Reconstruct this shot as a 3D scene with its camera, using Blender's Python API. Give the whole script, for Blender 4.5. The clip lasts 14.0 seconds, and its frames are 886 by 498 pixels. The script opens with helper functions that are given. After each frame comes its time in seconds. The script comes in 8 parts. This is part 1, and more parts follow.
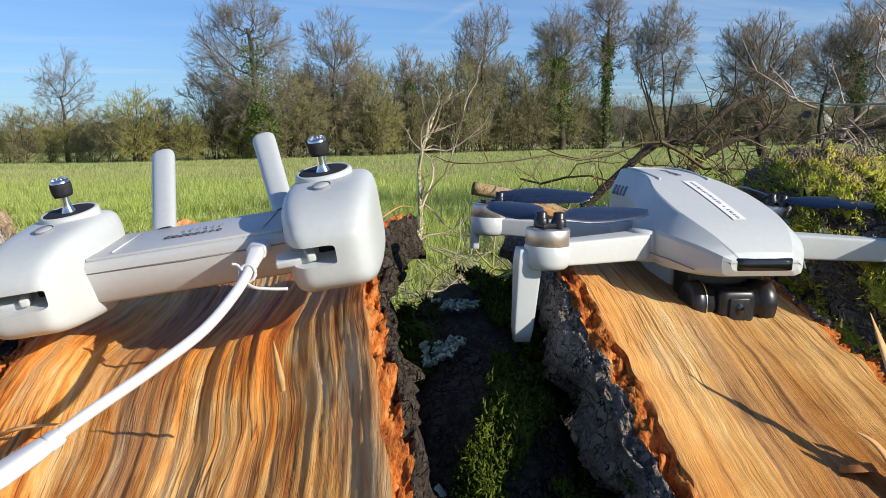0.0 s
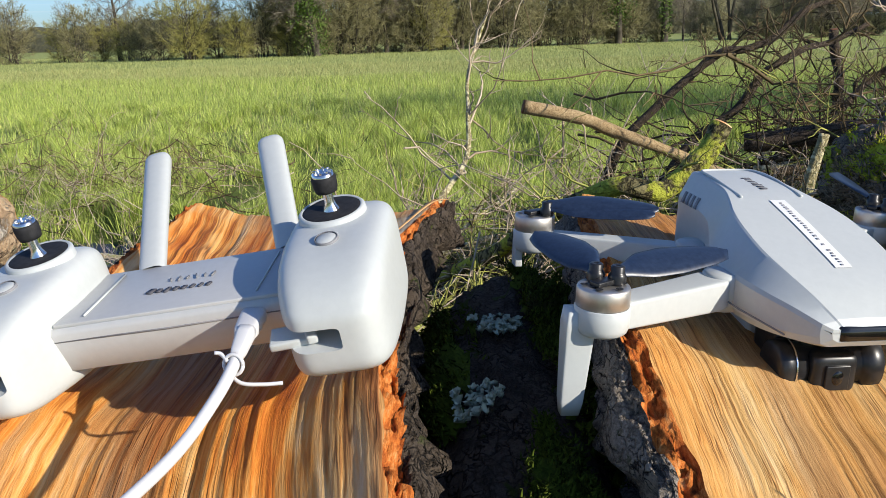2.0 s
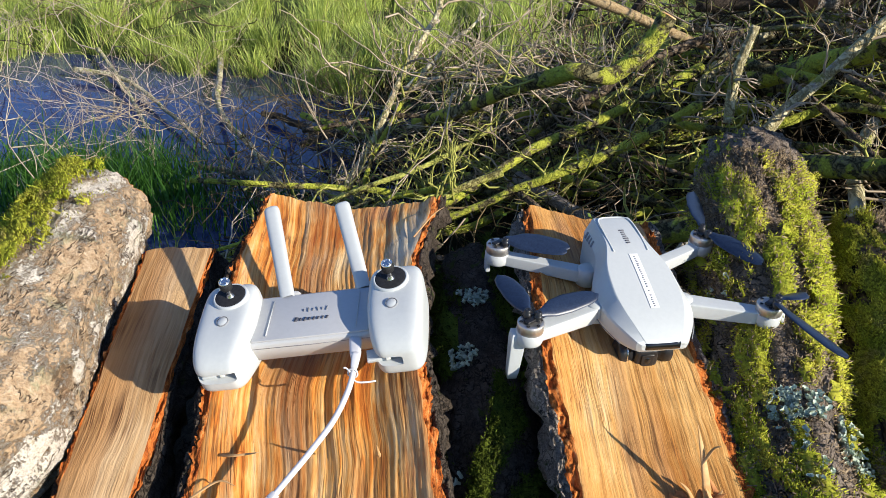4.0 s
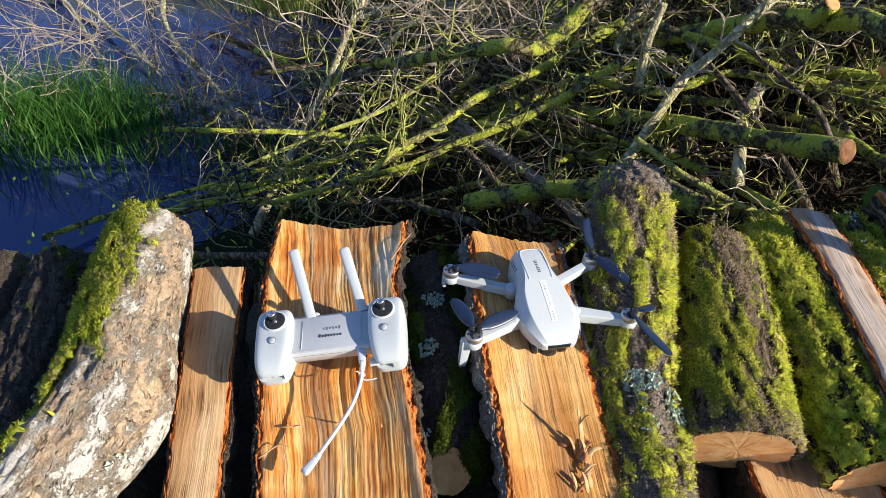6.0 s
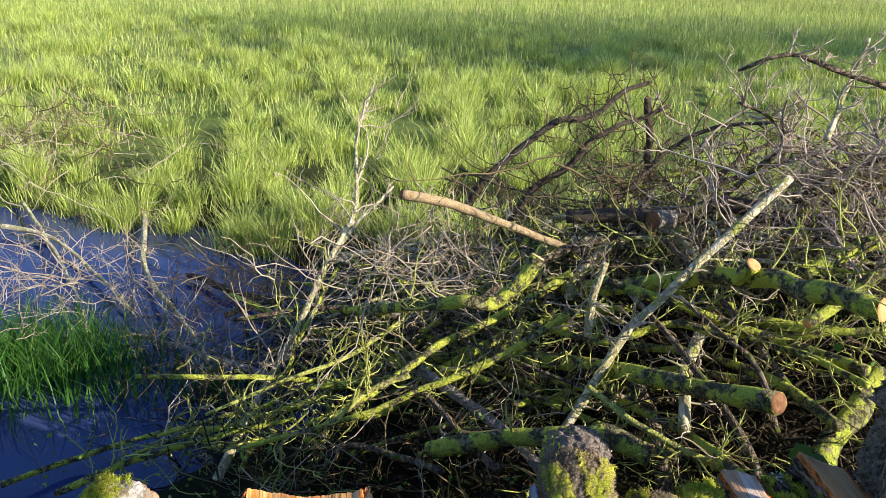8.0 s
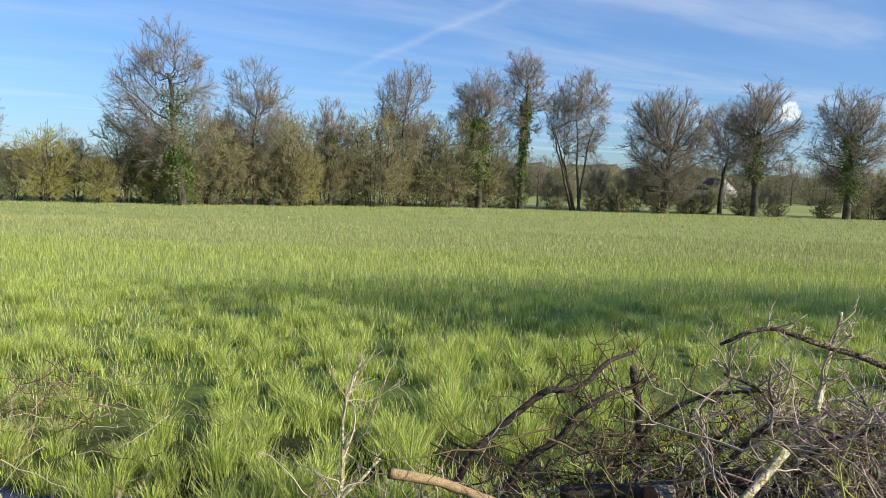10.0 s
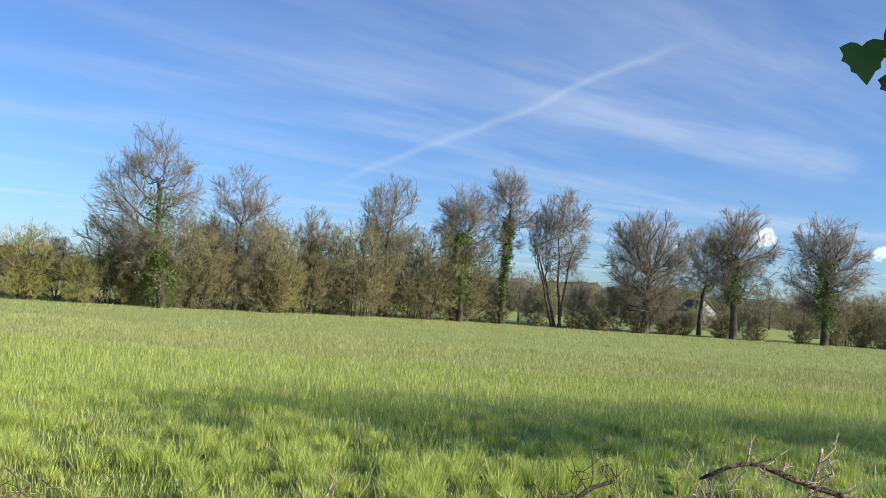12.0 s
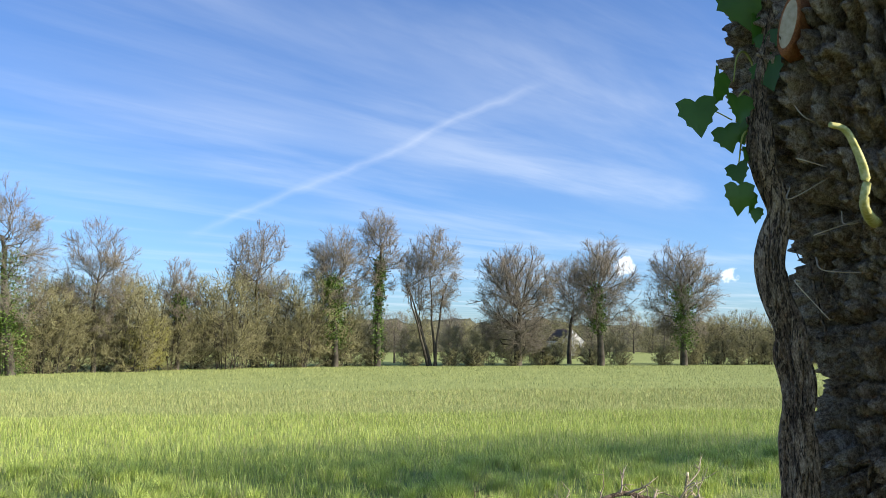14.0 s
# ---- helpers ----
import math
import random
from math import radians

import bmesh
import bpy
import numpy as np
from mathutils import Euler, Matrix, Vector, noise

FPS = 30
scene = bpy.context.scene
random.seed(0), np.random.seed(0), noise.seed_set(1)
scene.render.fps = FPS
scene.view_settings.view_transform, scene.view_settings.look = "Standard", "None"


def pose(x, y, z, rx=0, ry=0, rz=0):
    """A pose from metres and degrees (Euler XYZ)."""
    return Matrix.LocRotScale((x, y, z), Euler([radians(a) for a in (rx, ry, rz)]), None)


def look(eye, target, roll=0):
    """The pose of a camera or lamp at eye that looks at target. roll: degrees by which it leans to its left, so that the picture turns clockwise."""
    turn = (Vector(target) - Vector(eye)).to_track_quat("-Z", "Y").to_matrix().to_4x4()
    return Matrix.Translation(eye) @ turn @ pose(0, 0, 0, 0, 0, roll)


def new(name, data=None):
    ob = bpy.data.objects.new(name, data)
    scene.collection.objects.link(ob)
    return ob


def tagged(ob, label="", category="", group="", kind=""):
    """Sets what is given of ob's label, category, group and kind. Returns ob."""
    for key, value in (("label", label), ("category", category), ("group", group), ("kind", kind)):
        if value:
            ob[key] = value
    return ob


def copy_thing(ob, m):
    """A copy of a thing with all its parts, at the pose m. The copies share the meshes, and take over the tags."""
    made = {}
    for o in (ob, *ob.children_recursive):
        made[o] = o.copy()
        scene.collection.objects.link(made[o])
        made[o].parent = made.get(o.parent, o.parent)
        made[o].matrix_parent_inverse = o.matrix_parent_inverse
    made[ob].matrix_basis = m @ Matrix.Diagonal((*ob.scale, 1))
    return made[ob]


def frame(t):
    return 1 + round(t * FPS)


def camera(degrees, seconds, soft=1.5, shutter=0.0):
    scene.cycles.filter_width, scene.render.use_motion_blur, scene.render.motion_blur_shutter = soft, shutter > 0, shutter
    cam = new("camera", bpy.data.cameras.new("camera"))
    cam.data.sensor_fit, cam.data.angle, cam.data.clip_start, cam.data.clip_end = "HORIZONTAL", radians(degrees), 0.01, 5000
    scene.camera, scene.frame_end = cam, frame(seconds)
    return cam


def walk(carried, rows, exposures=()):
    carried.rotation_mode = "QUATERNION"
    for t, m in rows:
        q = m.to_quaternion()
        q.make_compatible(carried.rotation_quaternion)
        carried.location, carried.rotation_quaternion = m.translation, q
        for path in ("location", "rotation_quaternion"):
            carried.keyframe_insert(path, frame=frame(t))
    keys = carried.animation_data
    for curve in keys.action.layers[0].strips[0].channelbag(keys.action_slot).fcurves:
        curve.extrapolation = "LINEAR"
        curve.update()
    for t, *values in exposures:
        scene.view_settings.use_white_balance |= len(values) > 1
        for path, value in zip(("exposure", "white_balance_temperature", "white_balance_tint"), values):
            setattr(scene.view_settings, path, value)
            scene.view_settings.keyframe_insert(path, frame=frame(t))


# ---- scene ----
cam = camera(57.5, 14.0, 0.8)
PATH = [
    (0, (0.244, 0.124, 0.913), (-0.015, 2.089, 0.646), -1.2),
    (0.5, (0.245, 0.15, 0.908), (0.006, 2.109, 0.58), -1.1),
    (1, (0.231, 0.18, 0.918), (-0.027, 2.123, 0.519), -1.1),
    (1.5, (0.228, 0.201, 0.939), (-0.082, 2.123, 0.483), -1.4),
    (2, (0.242, 0.202, 0.965), (-0.139, 2.098, 0.454), -1.8),
    (2.2, (0.254, 0.198, 0.97), (-0.156, 2.078, 0.427), -1.7),
    (4.3, (0.256, -0.03, 1.281), (0.029, 1.645, 0.212), 0.2),
    (4.5, (0.255, -0.046, 1.32), (0.058, 1.605, 0.209), 0.5),
    (5, (0.249, -0.097, 1.395), (0.123, 1.506, 0.204), 1.8),
    (5.5, (0.246, -0.143, 1.463), (0.144, 1.423, 0.224), 2.1),
    (6, (0.245, -0.17, 1.524), (0.149, 1.396, 0.283), 2.0),
    (6.5, (0.253, -0.195, 1.565), (0.161, 1.422, 0.392), 1.8),
    (7, (0.262, -0.219, 1.599), (0.182, 1.492, 0.566), 2.0),
    (7.5, (0.265, -0.243, 1.626), (0.195, 1.544, 0.731), 2.3),
    (8, (0.266, -0.233, 1.653), (0.21, 1.61, 0.878), 2.6),
    (8.5, (0.262, -0.231, 1.688), (0.229, 1.668, 1.063), 2.6),
    (9, (0.261, -0.226, 1.698), (0.227, 1.724, 1.252), 2.1),
    (9.2, (0.258, -0.219, 1.698), (0.219, 1.745, 1.323), 2.0),
    (11.3, (0.257, -0.219, 1.722), (0.195, 1.780, 1.747), 2.0),
    (11.5, (0.258, -0.219, 1.725), (0.181, 1.779, 1.770), 2.5),
    (12.0, (0.259, -0.219, 1.731), (0.240, 1.777, 1.851), 3.9),
    (12.5, (0.260, -0.219, 1.737), (0.385, 1.769, 1.921), 4.4),
    (13.0, (0.262, -0.219, 1.744), (0.472, 1.759, 1.955), 2.1),
    (13.5, (0.263, -0.219, 1.750), (0.501, 1.754, 1.974), 0.2),
    (14.0, (0.264, -0.219, 1.756), (0.557, 1.746, 1.989), 0.1),
]
walk(cam, [(t, look(eye, target, roll)) for t, eye, target, roll in PATH],
     [(0.0, 0.2), (2.2, 0.25), (4.5, 0.50), (6.0, 0.58), (7.5, 0.85), (8.5, 0.9), (9.0, 0.55), (11.5, 0.36), (12.5, 0.6), (14.0, 0.7)])

# ---- light: morning sun low from the side, blue sky with thin streaks of cloud ----
SUN_AZ, SUN_EL = radians(-23), radians(25)     # heading measured from +x towards +y
sun_dir = Vector((math.cos(SUN_AZ) * math.cos(SUN_EL), math.sin(SUN_AZ) * math.cos(SUN_EL), math.sin(SUN_EL)))
sun = new("sun", bpy.data.lights.new("sun", "SUN"))
sun.data.energy, sun.data.angle, sun.data.color = 5.0, radians(0.55), (1.0, 0.92, 0.80)
sun.matrix_world = look((0, 0, 30), Vector((0, 0, 30)) - sun_dir)


def node(nt, kind, **kw):
    n = nt.nodes.new(kind)
    for k, v in kw.items():
        if k.startswith("_"):
            if k == "_op":
                n.operation = v
            elif k == "_blend":
                n.blend_type = v
            elif k == "_type":
                n.data_type = v
            continue
        sock = n.inputs[int(k[1:])] if k[0] == "i" and k[1:].isdigit() else n.inputs[k.replace("_", " ")]
        if isinstance(v, bpy.types.NodeSocket):
            nt.links.new(v, sock)
        else:
            sock.default_value = v
    return n


def ramp(nt, fac, stops, smooth=False):
    n = nt.nodes.new("ShaderNodeValToRGB")
    el = n.color_ramp.elements
    if smooth:
        n.color_ramp.interpolation = "EASE"
    while len(el) < len(stops):
        el.new(0.5)
    for e, (p, c) in zip(el, stops):
        e.position = p
        e.color = (*c, 1) if isinstance(c, tuple) else (c, c, c, 1)
    nt.links.new(fac, n.inputs[0])
    return n.outputs[0]


def math_n(nt, op, a, b=0.0):
    return node(nt, "ShaderNodeMath", _op=op, i0=a, i1=b).outputs[0]


def mix(nt, fac, a, b, blend="MIX"):
    n = nt.nodes.new("ShaderNodeMix")
    n.data_type, n.blend_type = "RGBA", blend
    for i, v in ((0, fac), (6, a), (7, b)):
        if isinstance(v, bpy.types.NodeSocket):
            nt.links.new(v, n.inputs[i])
        elif isinstance(v, tuple):
            n.inputs[i].default_value = (*v, 1)
        else:
            n.inputs[i].default_value = v
    return n.outputs[2]


def noise_n(nt, vec, scale, detail=4.0, rough=0.55, warp=0.0):
    return node(nt, "ShaderNodeTexNoise", Vector=vec, Scale=scale, Detail=detail, Roughness=rough, Distortion=warp).outputs[0]


def stretched(nt, vec, sx, sy, sz):
    return node(nt, "ShaderNodeMapping", Vector=vec, Scale=(sx, sy, sz)).outputs[0]


world = bpy.data.worlds.new("sky")
scene.world = world
world.use_nodes = True
wt = world.node_tree
wt.nodes.clear()
sky = wt.nodes.new("ShaderNodeTexSky")
sky.sky_type, sky.sun_disc = "NISHITA", False
sky.sun_elevation, sky.sun_rotation = SUN_EL, math.pi / 2 - SUN_AZ
sky.air_density, sky.dust_density, sky.ozone_density = 1.0, 0.6, 2.0
wv = node(wt, "ShaderNodeTexCoord").outputs["Generated"]
sep = node(wt, "ShaderNodeSeparateXYZ", Vector=wv)
up_z = math_n(wt, "MAXIMUM", sep.outputs[2], 0.03)
flat = node(wt, "ShaderNodeCombineXYZ", X=math_n(wt, "DIVIDE", sep.outputs[0], up_z), Y=math_n(wt, "DIVIDE", sep.outputs[1], up_z)).outputs[0]
turned = node(wt, "ShaderNodeMapping", Vector=flat, Rotation=(0, 0, radians(-38))).outputs[0]
turned = node(wt, "ShaderNodeMapping", Vector=turned, Location=(0.7, 0.35, 0), Scale=(0.30, 0.95, 1)).outputs[0]
streaks = noise_n(wt, turned, 1.0, 6.0, 0.54, 0.4)
broad = noise_n(wt, node(wt, "ShaderNodeMapping", Vector=flat, Location=(3.1, 0.4, 0), Scale=(0.20, 0.34, 1)).outputs[0], 1.0, 2.0)
veil = math_n(wt, "MULTIPLY", ramp(wt, streaks, [(0.40, 0.0), (0.72, 1.0)], True), ramp(wt, broad, [(0.36, 0.40), (0.60, 1.0)], True))
# the old vapour trail: a thin great circle between two bearings
TRAIL_A, TRAIL_B = Vector((-0.1560, 0.9798, 0.1240)).normalized(), Vector((0.2584, 0.9142, 0.3121)).normalized()
trail_n = TRAIL_A.cross(TRAIL_B).normalized()
unit = node(wt, "ShaderNodeVectorMath", _op="NORMALIZE", i0=wv).outputs[0]
wob = noise_n(wt, unit, 11.0, 4.0)
off = node(wt, "ShaderNodeVectorMath", _op="DOT_PRODUCT", i0=unit, i1=tuple(trail_n)).outputs["Value"]
off = math_n(wt, "ABSOLUTE", math_n(wt, "ADD", off, math_n(wt, "MULTIPLY", math_n(wt, "SUBTRACT", wob, 0.5), 0.026)))
line = ramp(wt, off, [(0.0, 1.0), (0.0070, 0.0)], True)
mid = (TRAIL_A + TRAIL_B).normalized()
ends = node(wt, "ShaderNodeVectorMath", _op="DOT_PRODUCT", i0=unit, i1=tuple(mid)).outputs["Value"]
half_arc = math.cos(TRAIL_A.angle(TRAIL_B) / 2)
line = math_n(wt, "MULTIPLY", line, ramp(wt, ends, [(half_arc - 0.002, 0.0), (half_arc + 0.01, 1.0)]))
# feathery cirrus: fine combed strands, thicker in three patches
comb = noise_n(wt, node(wt, "ShaderNodeMapping", Vector=turned, Rotation=(0, 0, radians(24)), Scale=(1.5, 2.2, 1)).outputs[0], 1.0, 8.0, 0.62, 0.5)
strands = ramp(wt, comb, [(0.36, 0.35), (0.68, 1.0)], True)
for toward, reach, much in (((0.2851, 0.889, 0.3584), 0.965, 0.26), ((-0.244, 0.9304, 0.2736), 0.982, 0.28), ((0.2954, 0.9294, 0.2211), 0.975, 0.20)):
    near = node(wt, "ShaderNodeVectorMath", _op="DOT_PRODUCT", i0=unit, i1=toward).outputs["Value"]
    near = math_n(wt, "ADD", near, math_n(wt, "MULTIPLY", math_n(wt, "SUBTRACT", streaks, 0.5), 0.05))
    veil = math_n(wt, "ADD", veil, math_n(wt, "MULTIPLY", ramp(wt, near, [(reach - 0.01, 0.0), (1.0, much)], True), strands))
veil = math_n(wt, "MULTIPLY", veil, ramp(wt, comb, [(0.30, 0.75), (0.65, 1.1)], True))
cover = math_n(wt, "MINIMUM", math_n(wt, "ADD", math_n(wt, "MULTIPLY", veil, 0.27), math_n(wt, "MULTIPLY", line, 0.15)), 0.85)
# two small heaped clouds low over the trees
puff = 0.0
lumpy = math_n(wt, "MULTIPLY", math_n(wt, "SUBTRACT", noise_n(wt, unit, 90.0, 4.0), 0.5), 0.00022)
for toward, wide in ((Vector((0.360, 0.9283, 0.093)), 0.99991), (Vector((0.4685, 0.8798, 0.0802)), 0.99995)):
    near = node(wt, "ShaderNodeVectorMath", _op="DOT_PRODUCT", i0=unit, i1=tuple(toward.normalized())).outputs["Value"]
    lump = ramp(wt, math_n(wt, "MULTIPLY", math_n(wt, "SUBTRACT", math_n(wt, "ADD", near, lumpy), wide), 9000.0), [(0.0, 0.0), (0.5, 1.0)], True)
    puff = math_n(wt, "MAXIMUM", lump, puff)
deep = mix(wt, 1.0, sky.outputs[0], (0.70, 0.97, 1.42), "MULTIPLY")
tinted = mix(wt, cover, deep, (7.5, 8.0, 8.6))
tinted = mix(wt, math_n(wt, "MULTIPLY", puff, 0.6), tinted, (11.0, 11.2, 11.6))
bg = node(wt, "ShaderNodeBackground", Color=tinted, Strength=0.088)
wt.links.new(bg.outputs[0], wt.nodes.new("ShaderNodeOutputWorld").inputs[0])


# ---- small tools ----
def vnoise(x, y, seed=0):
    """Smooth value noise on arrays, 0 to 1."""
    xi, yi = np.floor(x).astype(np.int64), np.floor(y).astype(np.int64)
    fx, fy = x - xi, y - yi
    fx, fy = fx * fx * (3 - 2 * fx), fy * fy * (3 - 2 * fy)

    def h(a, b):
        k = (a * 374761393 + b * 668265263 + seed * 1274126177) & 0xFFFFFFFF
        k = ((k ^ (k >> 13)) * 1274126177) & 0xFFFFFFFF
        return ((k ^ (k >> 16)) & 0xFFFF) / 65535.0
    return (h(xi, yi) * (1 - fx) + h(xi + 1, yi) * fx) * (1 - fy) + (h(xi, yi + 1) * (1 - fx) + h(xi + 1, yi + 1) * fx) * fy


def fbm(x, y, seed=0, octaves=4):
    t, a, s = 0.0, 0.5, 0.0
    for o in range(octaves):
        t, s = t + a * vnoise(x * 2 ** o, y * 2 ** o, seed + 17 * o), s + a
        a *= 0.5
    return t / s


class Geo:
    """Gathers vertices and faces of one mesh."""

    def __init__(self):
        self.v, self.q, self.t, self.n = [], [], [], 0

    def add(self, v, quads=None, tris=None):
        v = np.asarray(v, float).reshape(-1, 3)
        if quads is not None and len(quads):
            self.q.append(np.asarray(quads, np.int64).reshape(-1, 4) + self.n)
        if tris is not None and len(tris):
            self.t.append(np.asarray(tris, np.int64).reshape(-1, 3) + self.n)
        self.v.append(v)
        self.n += len(v)
        return self

    def mesh(self, name, smooth=True):
        v = np.concatenate(self.v)
        q = np.concatenate(self.q) if self.q else np.zeros((0, 4), np.int64)
        t = np.concatenate(self.t) if self.t else np.zeros((0, 3), np.int64)
        me = bpy.data.meshes.new(name)
        me.vertices.add(len(v))
        me.vertices.foreach_set("co", v.astype(np.float32).ravel())
        me.loops.add(q.size + t.size)
        me.loops.foreach_set("vertex_index", np.concatenate([q.ravel(), t.ravel()]).astype(np.int32))
        me.polygons.add(len(q) + len(t))
        start = np.concatenate([np.arange(len(q)) * 4, len(q) * 4 + np.arange(len(t)) * 3])
        me.polygons.foreach_set("loop_start", start.astype(np.int32))
        me.update(calc_edges=True)
        me.validate()
        if smooth:
            me.shade_smooth()
        return me


def put(name, geo, material, parent=None, label="", smooth=True, kind=""):
    """One mesh object from gathered geometry, under a thing or part if one is given."""
    me = geo.mesh(name, smooth) if isinstance(geo, Geo) else geo
    if isinstance(geo, bmesh.types.BMesh):
        me = bpy.data.meshes.new(name)
        geo.to_mesh(me)
        geo.free()
        if smooth:
            me.shade_smooth()
    me.materials.append(material)
    ob = new(name, me)
    if parent:
        ob.parent = parent
    return tagged(ob, label, kind=kind)


def thing(name, m, label, category, group=""):
    ob = new(name)
    ob.empty_display_size = 0.02
    ob.matrix_world = m
    return tagged(ob, label, category, group)


def grid_faces(n, m, wrap=False):
    """Quads of an n x m grid of vertices; wrap closes the second direction."""
    i, j = np.meshgrid(np.arange(n - 1), np.arange(m if wrap else m - 1), indexing="ij")
    k = (j + 1) % m
    return np.stack([i * m + j, i * m + k, (i + 1) * m + k, (i + 1) * m + j], -1).reshape(-1, 4)


def rounded(points, n):
    """A smooth curve of n points through a few control points."""
    p = np.asarray(points, float)
    if len(p) == 2:
        return p[0] + np.linspace(0, 1, n)[:, None] * (p[1] - p[0])
    e = np.vstack([2 * p[0] - p[1], p, 2 * p[-1] - p[-2]])
    u = np.linspace(0, len(p) - 1 - 1e-6, n)
    i = u.astype(int)
    f = (u - i)[:, None]
    a, b, c, d = e[i], e[i + 1], e[i + 2], e[i + 3]
    return 0.5 * (2 * b + (c - a) * f + (2 * a - 5 * b + 4 * c - d) * f ** 2 + (3 * b - a - 3 * c + d) * f ** 3)


def cells(u, v, seed=0, period=0):
    """Cell noise: distance to the nearest and the second nearest of jittered points, and a value for each cell."""
    iu, iv = np.floor(u).astype(np.int64), np.floor(v).astype(np.int64)
    best, second, who = np.full(u.shape, 9.0), np.full(u.shape, 9.0), np.zeros(u.shape)

    def h(a, b, s):
        k = (a * 374761393 + b * 668265263 + s * 1274126177) & 0xFFFFFFFF
        k = ((k ^ (k >> 13)) * 1274126177) & 0xFFFFFFFF
        return ((k ^ (k >> 16)) & 0xFFFF) / 65535.0
    for du in (-1, 0, 1):
        for dv in (-1, 0, 1):
            cu, cv = iu + du, iv + dv
            key = cu % period if period else cu
            d = np.hypot(cu + 0.15 + 0.7 * h(key, cv, seed) - u, cv + 0.15 + 0.7 * h(key, cv, seed + 1) - v)
            closer = d < best
            second = np.where(closer, best, np.minimum(second, d))
            who = np.where(closer, h(key, cv, seed + 2), who)
            best = np.where(closer, d, best)
    return best, second, who


def frames_along(p):
    t = np.gradient(p, axis=0)
    t /= np.linalg.norm(t, axis=1)[:, None] + 1e-12
    ref = np.array([0.0, 0.0, 1.0]) if abs(t[:, 2]).mean() < 0.8 else np.array([0.0, 1.0, 0.0])
    a = np.cross(t, ref)
    a /= np.linalg.norm(a, axis=1)[:, None] + 1e-12
    return t, a, np.cross(a, t)


def tube(geo, p, r, sides=8, cap=True, relief=None):
    """A tube of radii r along the points p; relief(angle, along) scales the radius."""
    p = np.asarray(p, float)
    n = len(p)
    r = np.broadcast_to(np.asarray(r, float), (n,))
    t, a, b = frames_along(p)
    ang = np.linspace(0, 2 * math.pi, sides, endpoint=False)
    rr = np.repeat(r[:, None], sides, 1)
    if relief is not None:
        d = np.concatenate([[0], np.cumsum(np.linalg.norm(np.diff(p, axis=0), axis=1))])
        rr = rr * relief(ang[None, :] + 0 * rr, d[:, None] + 0 * rr)
    v = p[:, None] + rr[..., None] * (np.cos(ang)[None, :, None] * a[:, None] + np.sin(ang)[None, :, None] * b[:, None])
    v, q, tri = v.reshape(-1, 3), grid_faces(n, sides, True), []
    if cap:
        v = np.vstack([v, p[0], p[-1]])
        j = np.arange(sides)
        k = (j + 1) % sides
        tri = np.vstack([np.stack([np.full(sides, n * sides), k, j], -1), np.stack([np.full(sides, n * sides + 1), (n - 1) * sides + j, (n - 1) * sides + k], -1)])
    return geo.add(v, q, tri)


def sticks(geo, p0, p1, r0, r1, sides=3, pointed=False):
    """Many straight tapered sticks at once."""
    p0, p1 = np.asarray(p0, float), np.asarray(p1, float)
    n = len(p0)
    d = p1 - p0
    d = d / (np.linalg.norm(d, axis=1)[:, None] + 1e-9)
    ref = np.where(np.abs(d[:, 2:3]) < 0.9, np.array([[0, 0, 1.0]]), np.array([[1.0, 0, 0]]))
    a = np.cross(d, ref)
    a /= np.linalg.norm(a, axis=1)[:, None]
    b = np.cross(a, d)
    ang = np.linspace(0, 2 * math.pi, sides, endpoint=False)
    ring = np.cos(ang)[None, :, None] * a[:, None] + np.sin(ang)[None, :, None] * b[:, None]
    r0, r1 = np.broadcast_to(r0, (n,)), np.broadcast_to(r1, (n,))
    lo = p0[:, None] + ring * r0[:, None, None]
    j = np.arange(sides)
    k = (j + 1) % sides
    if pointed:
        v = np.concatenate([lo, p1[:, None]], 1)
        f = np.stack([j, k, np.full(sides, sides)], -1)
        return geo.add(v, None, f[None] + (np.arange(n) * (sides + 1))[:, None, None])
    v = np.concatenate([lo, p1[:, None] + ring * r1[:, None, None]], 1)
    f = np.stack([j, k, sides + k, sides + j], -1)
    return geo.add(v, f[None] + (np.arange(n) * 2 * sides)[:, None, None])


def curly(geo, p, d, ln, rad, rng, segs=5, wander=0.32, sides=3, lift=0.0):
    """Many crooked tapering twigs at once from the points p along d; gives back the points along each."""
    pts, dd = [p], d
    for _ in range(segs):
        dd = dd + rng.normal(0, wander, d.shape) + np.array([0, 0, lift])
        dd = dd / np.linalg.norm(dd, axis=1)[:, None]
        pts.append(pts[-1] + dd * (ln / segs)[:, None])
    P = np.stack(pts, 1)
    ref = np.cross(d, rng.normal(0, 1, d.shape))
    ref /= np.linalg.norm(ref, axis=1)[:, None] + 1e-9
    t = np.gradient(P, axis=1)
    a = np.cross(t, ref[:, None])
    a /= np.linalg.norm(a, axis=2)[..., None] + 1e-9
    b = np.cross(a, t)
    b /= np.linalg.norm(b, axis=2)[..., None] + 1e-9
    ang = np.linspace(0, 2 * math.pi, sides, endpoint=False)
    rr = rad[:, None] * np.linspace(1, 0.28, segs + 1)[None]
    ring = np.cos(ang)[:, None] * a[:, :, None] + np.sin(ang)[:, None] * b[:, :, None]
    v = P[:, :, None] + ring * rr[..., None, None]
    f = grid_faces(segs + 1, sides, True)
    geo.add(v, f[None] + (np.arange(len(p)) * (segs + 1) * sides)[:, None, None])
    return P


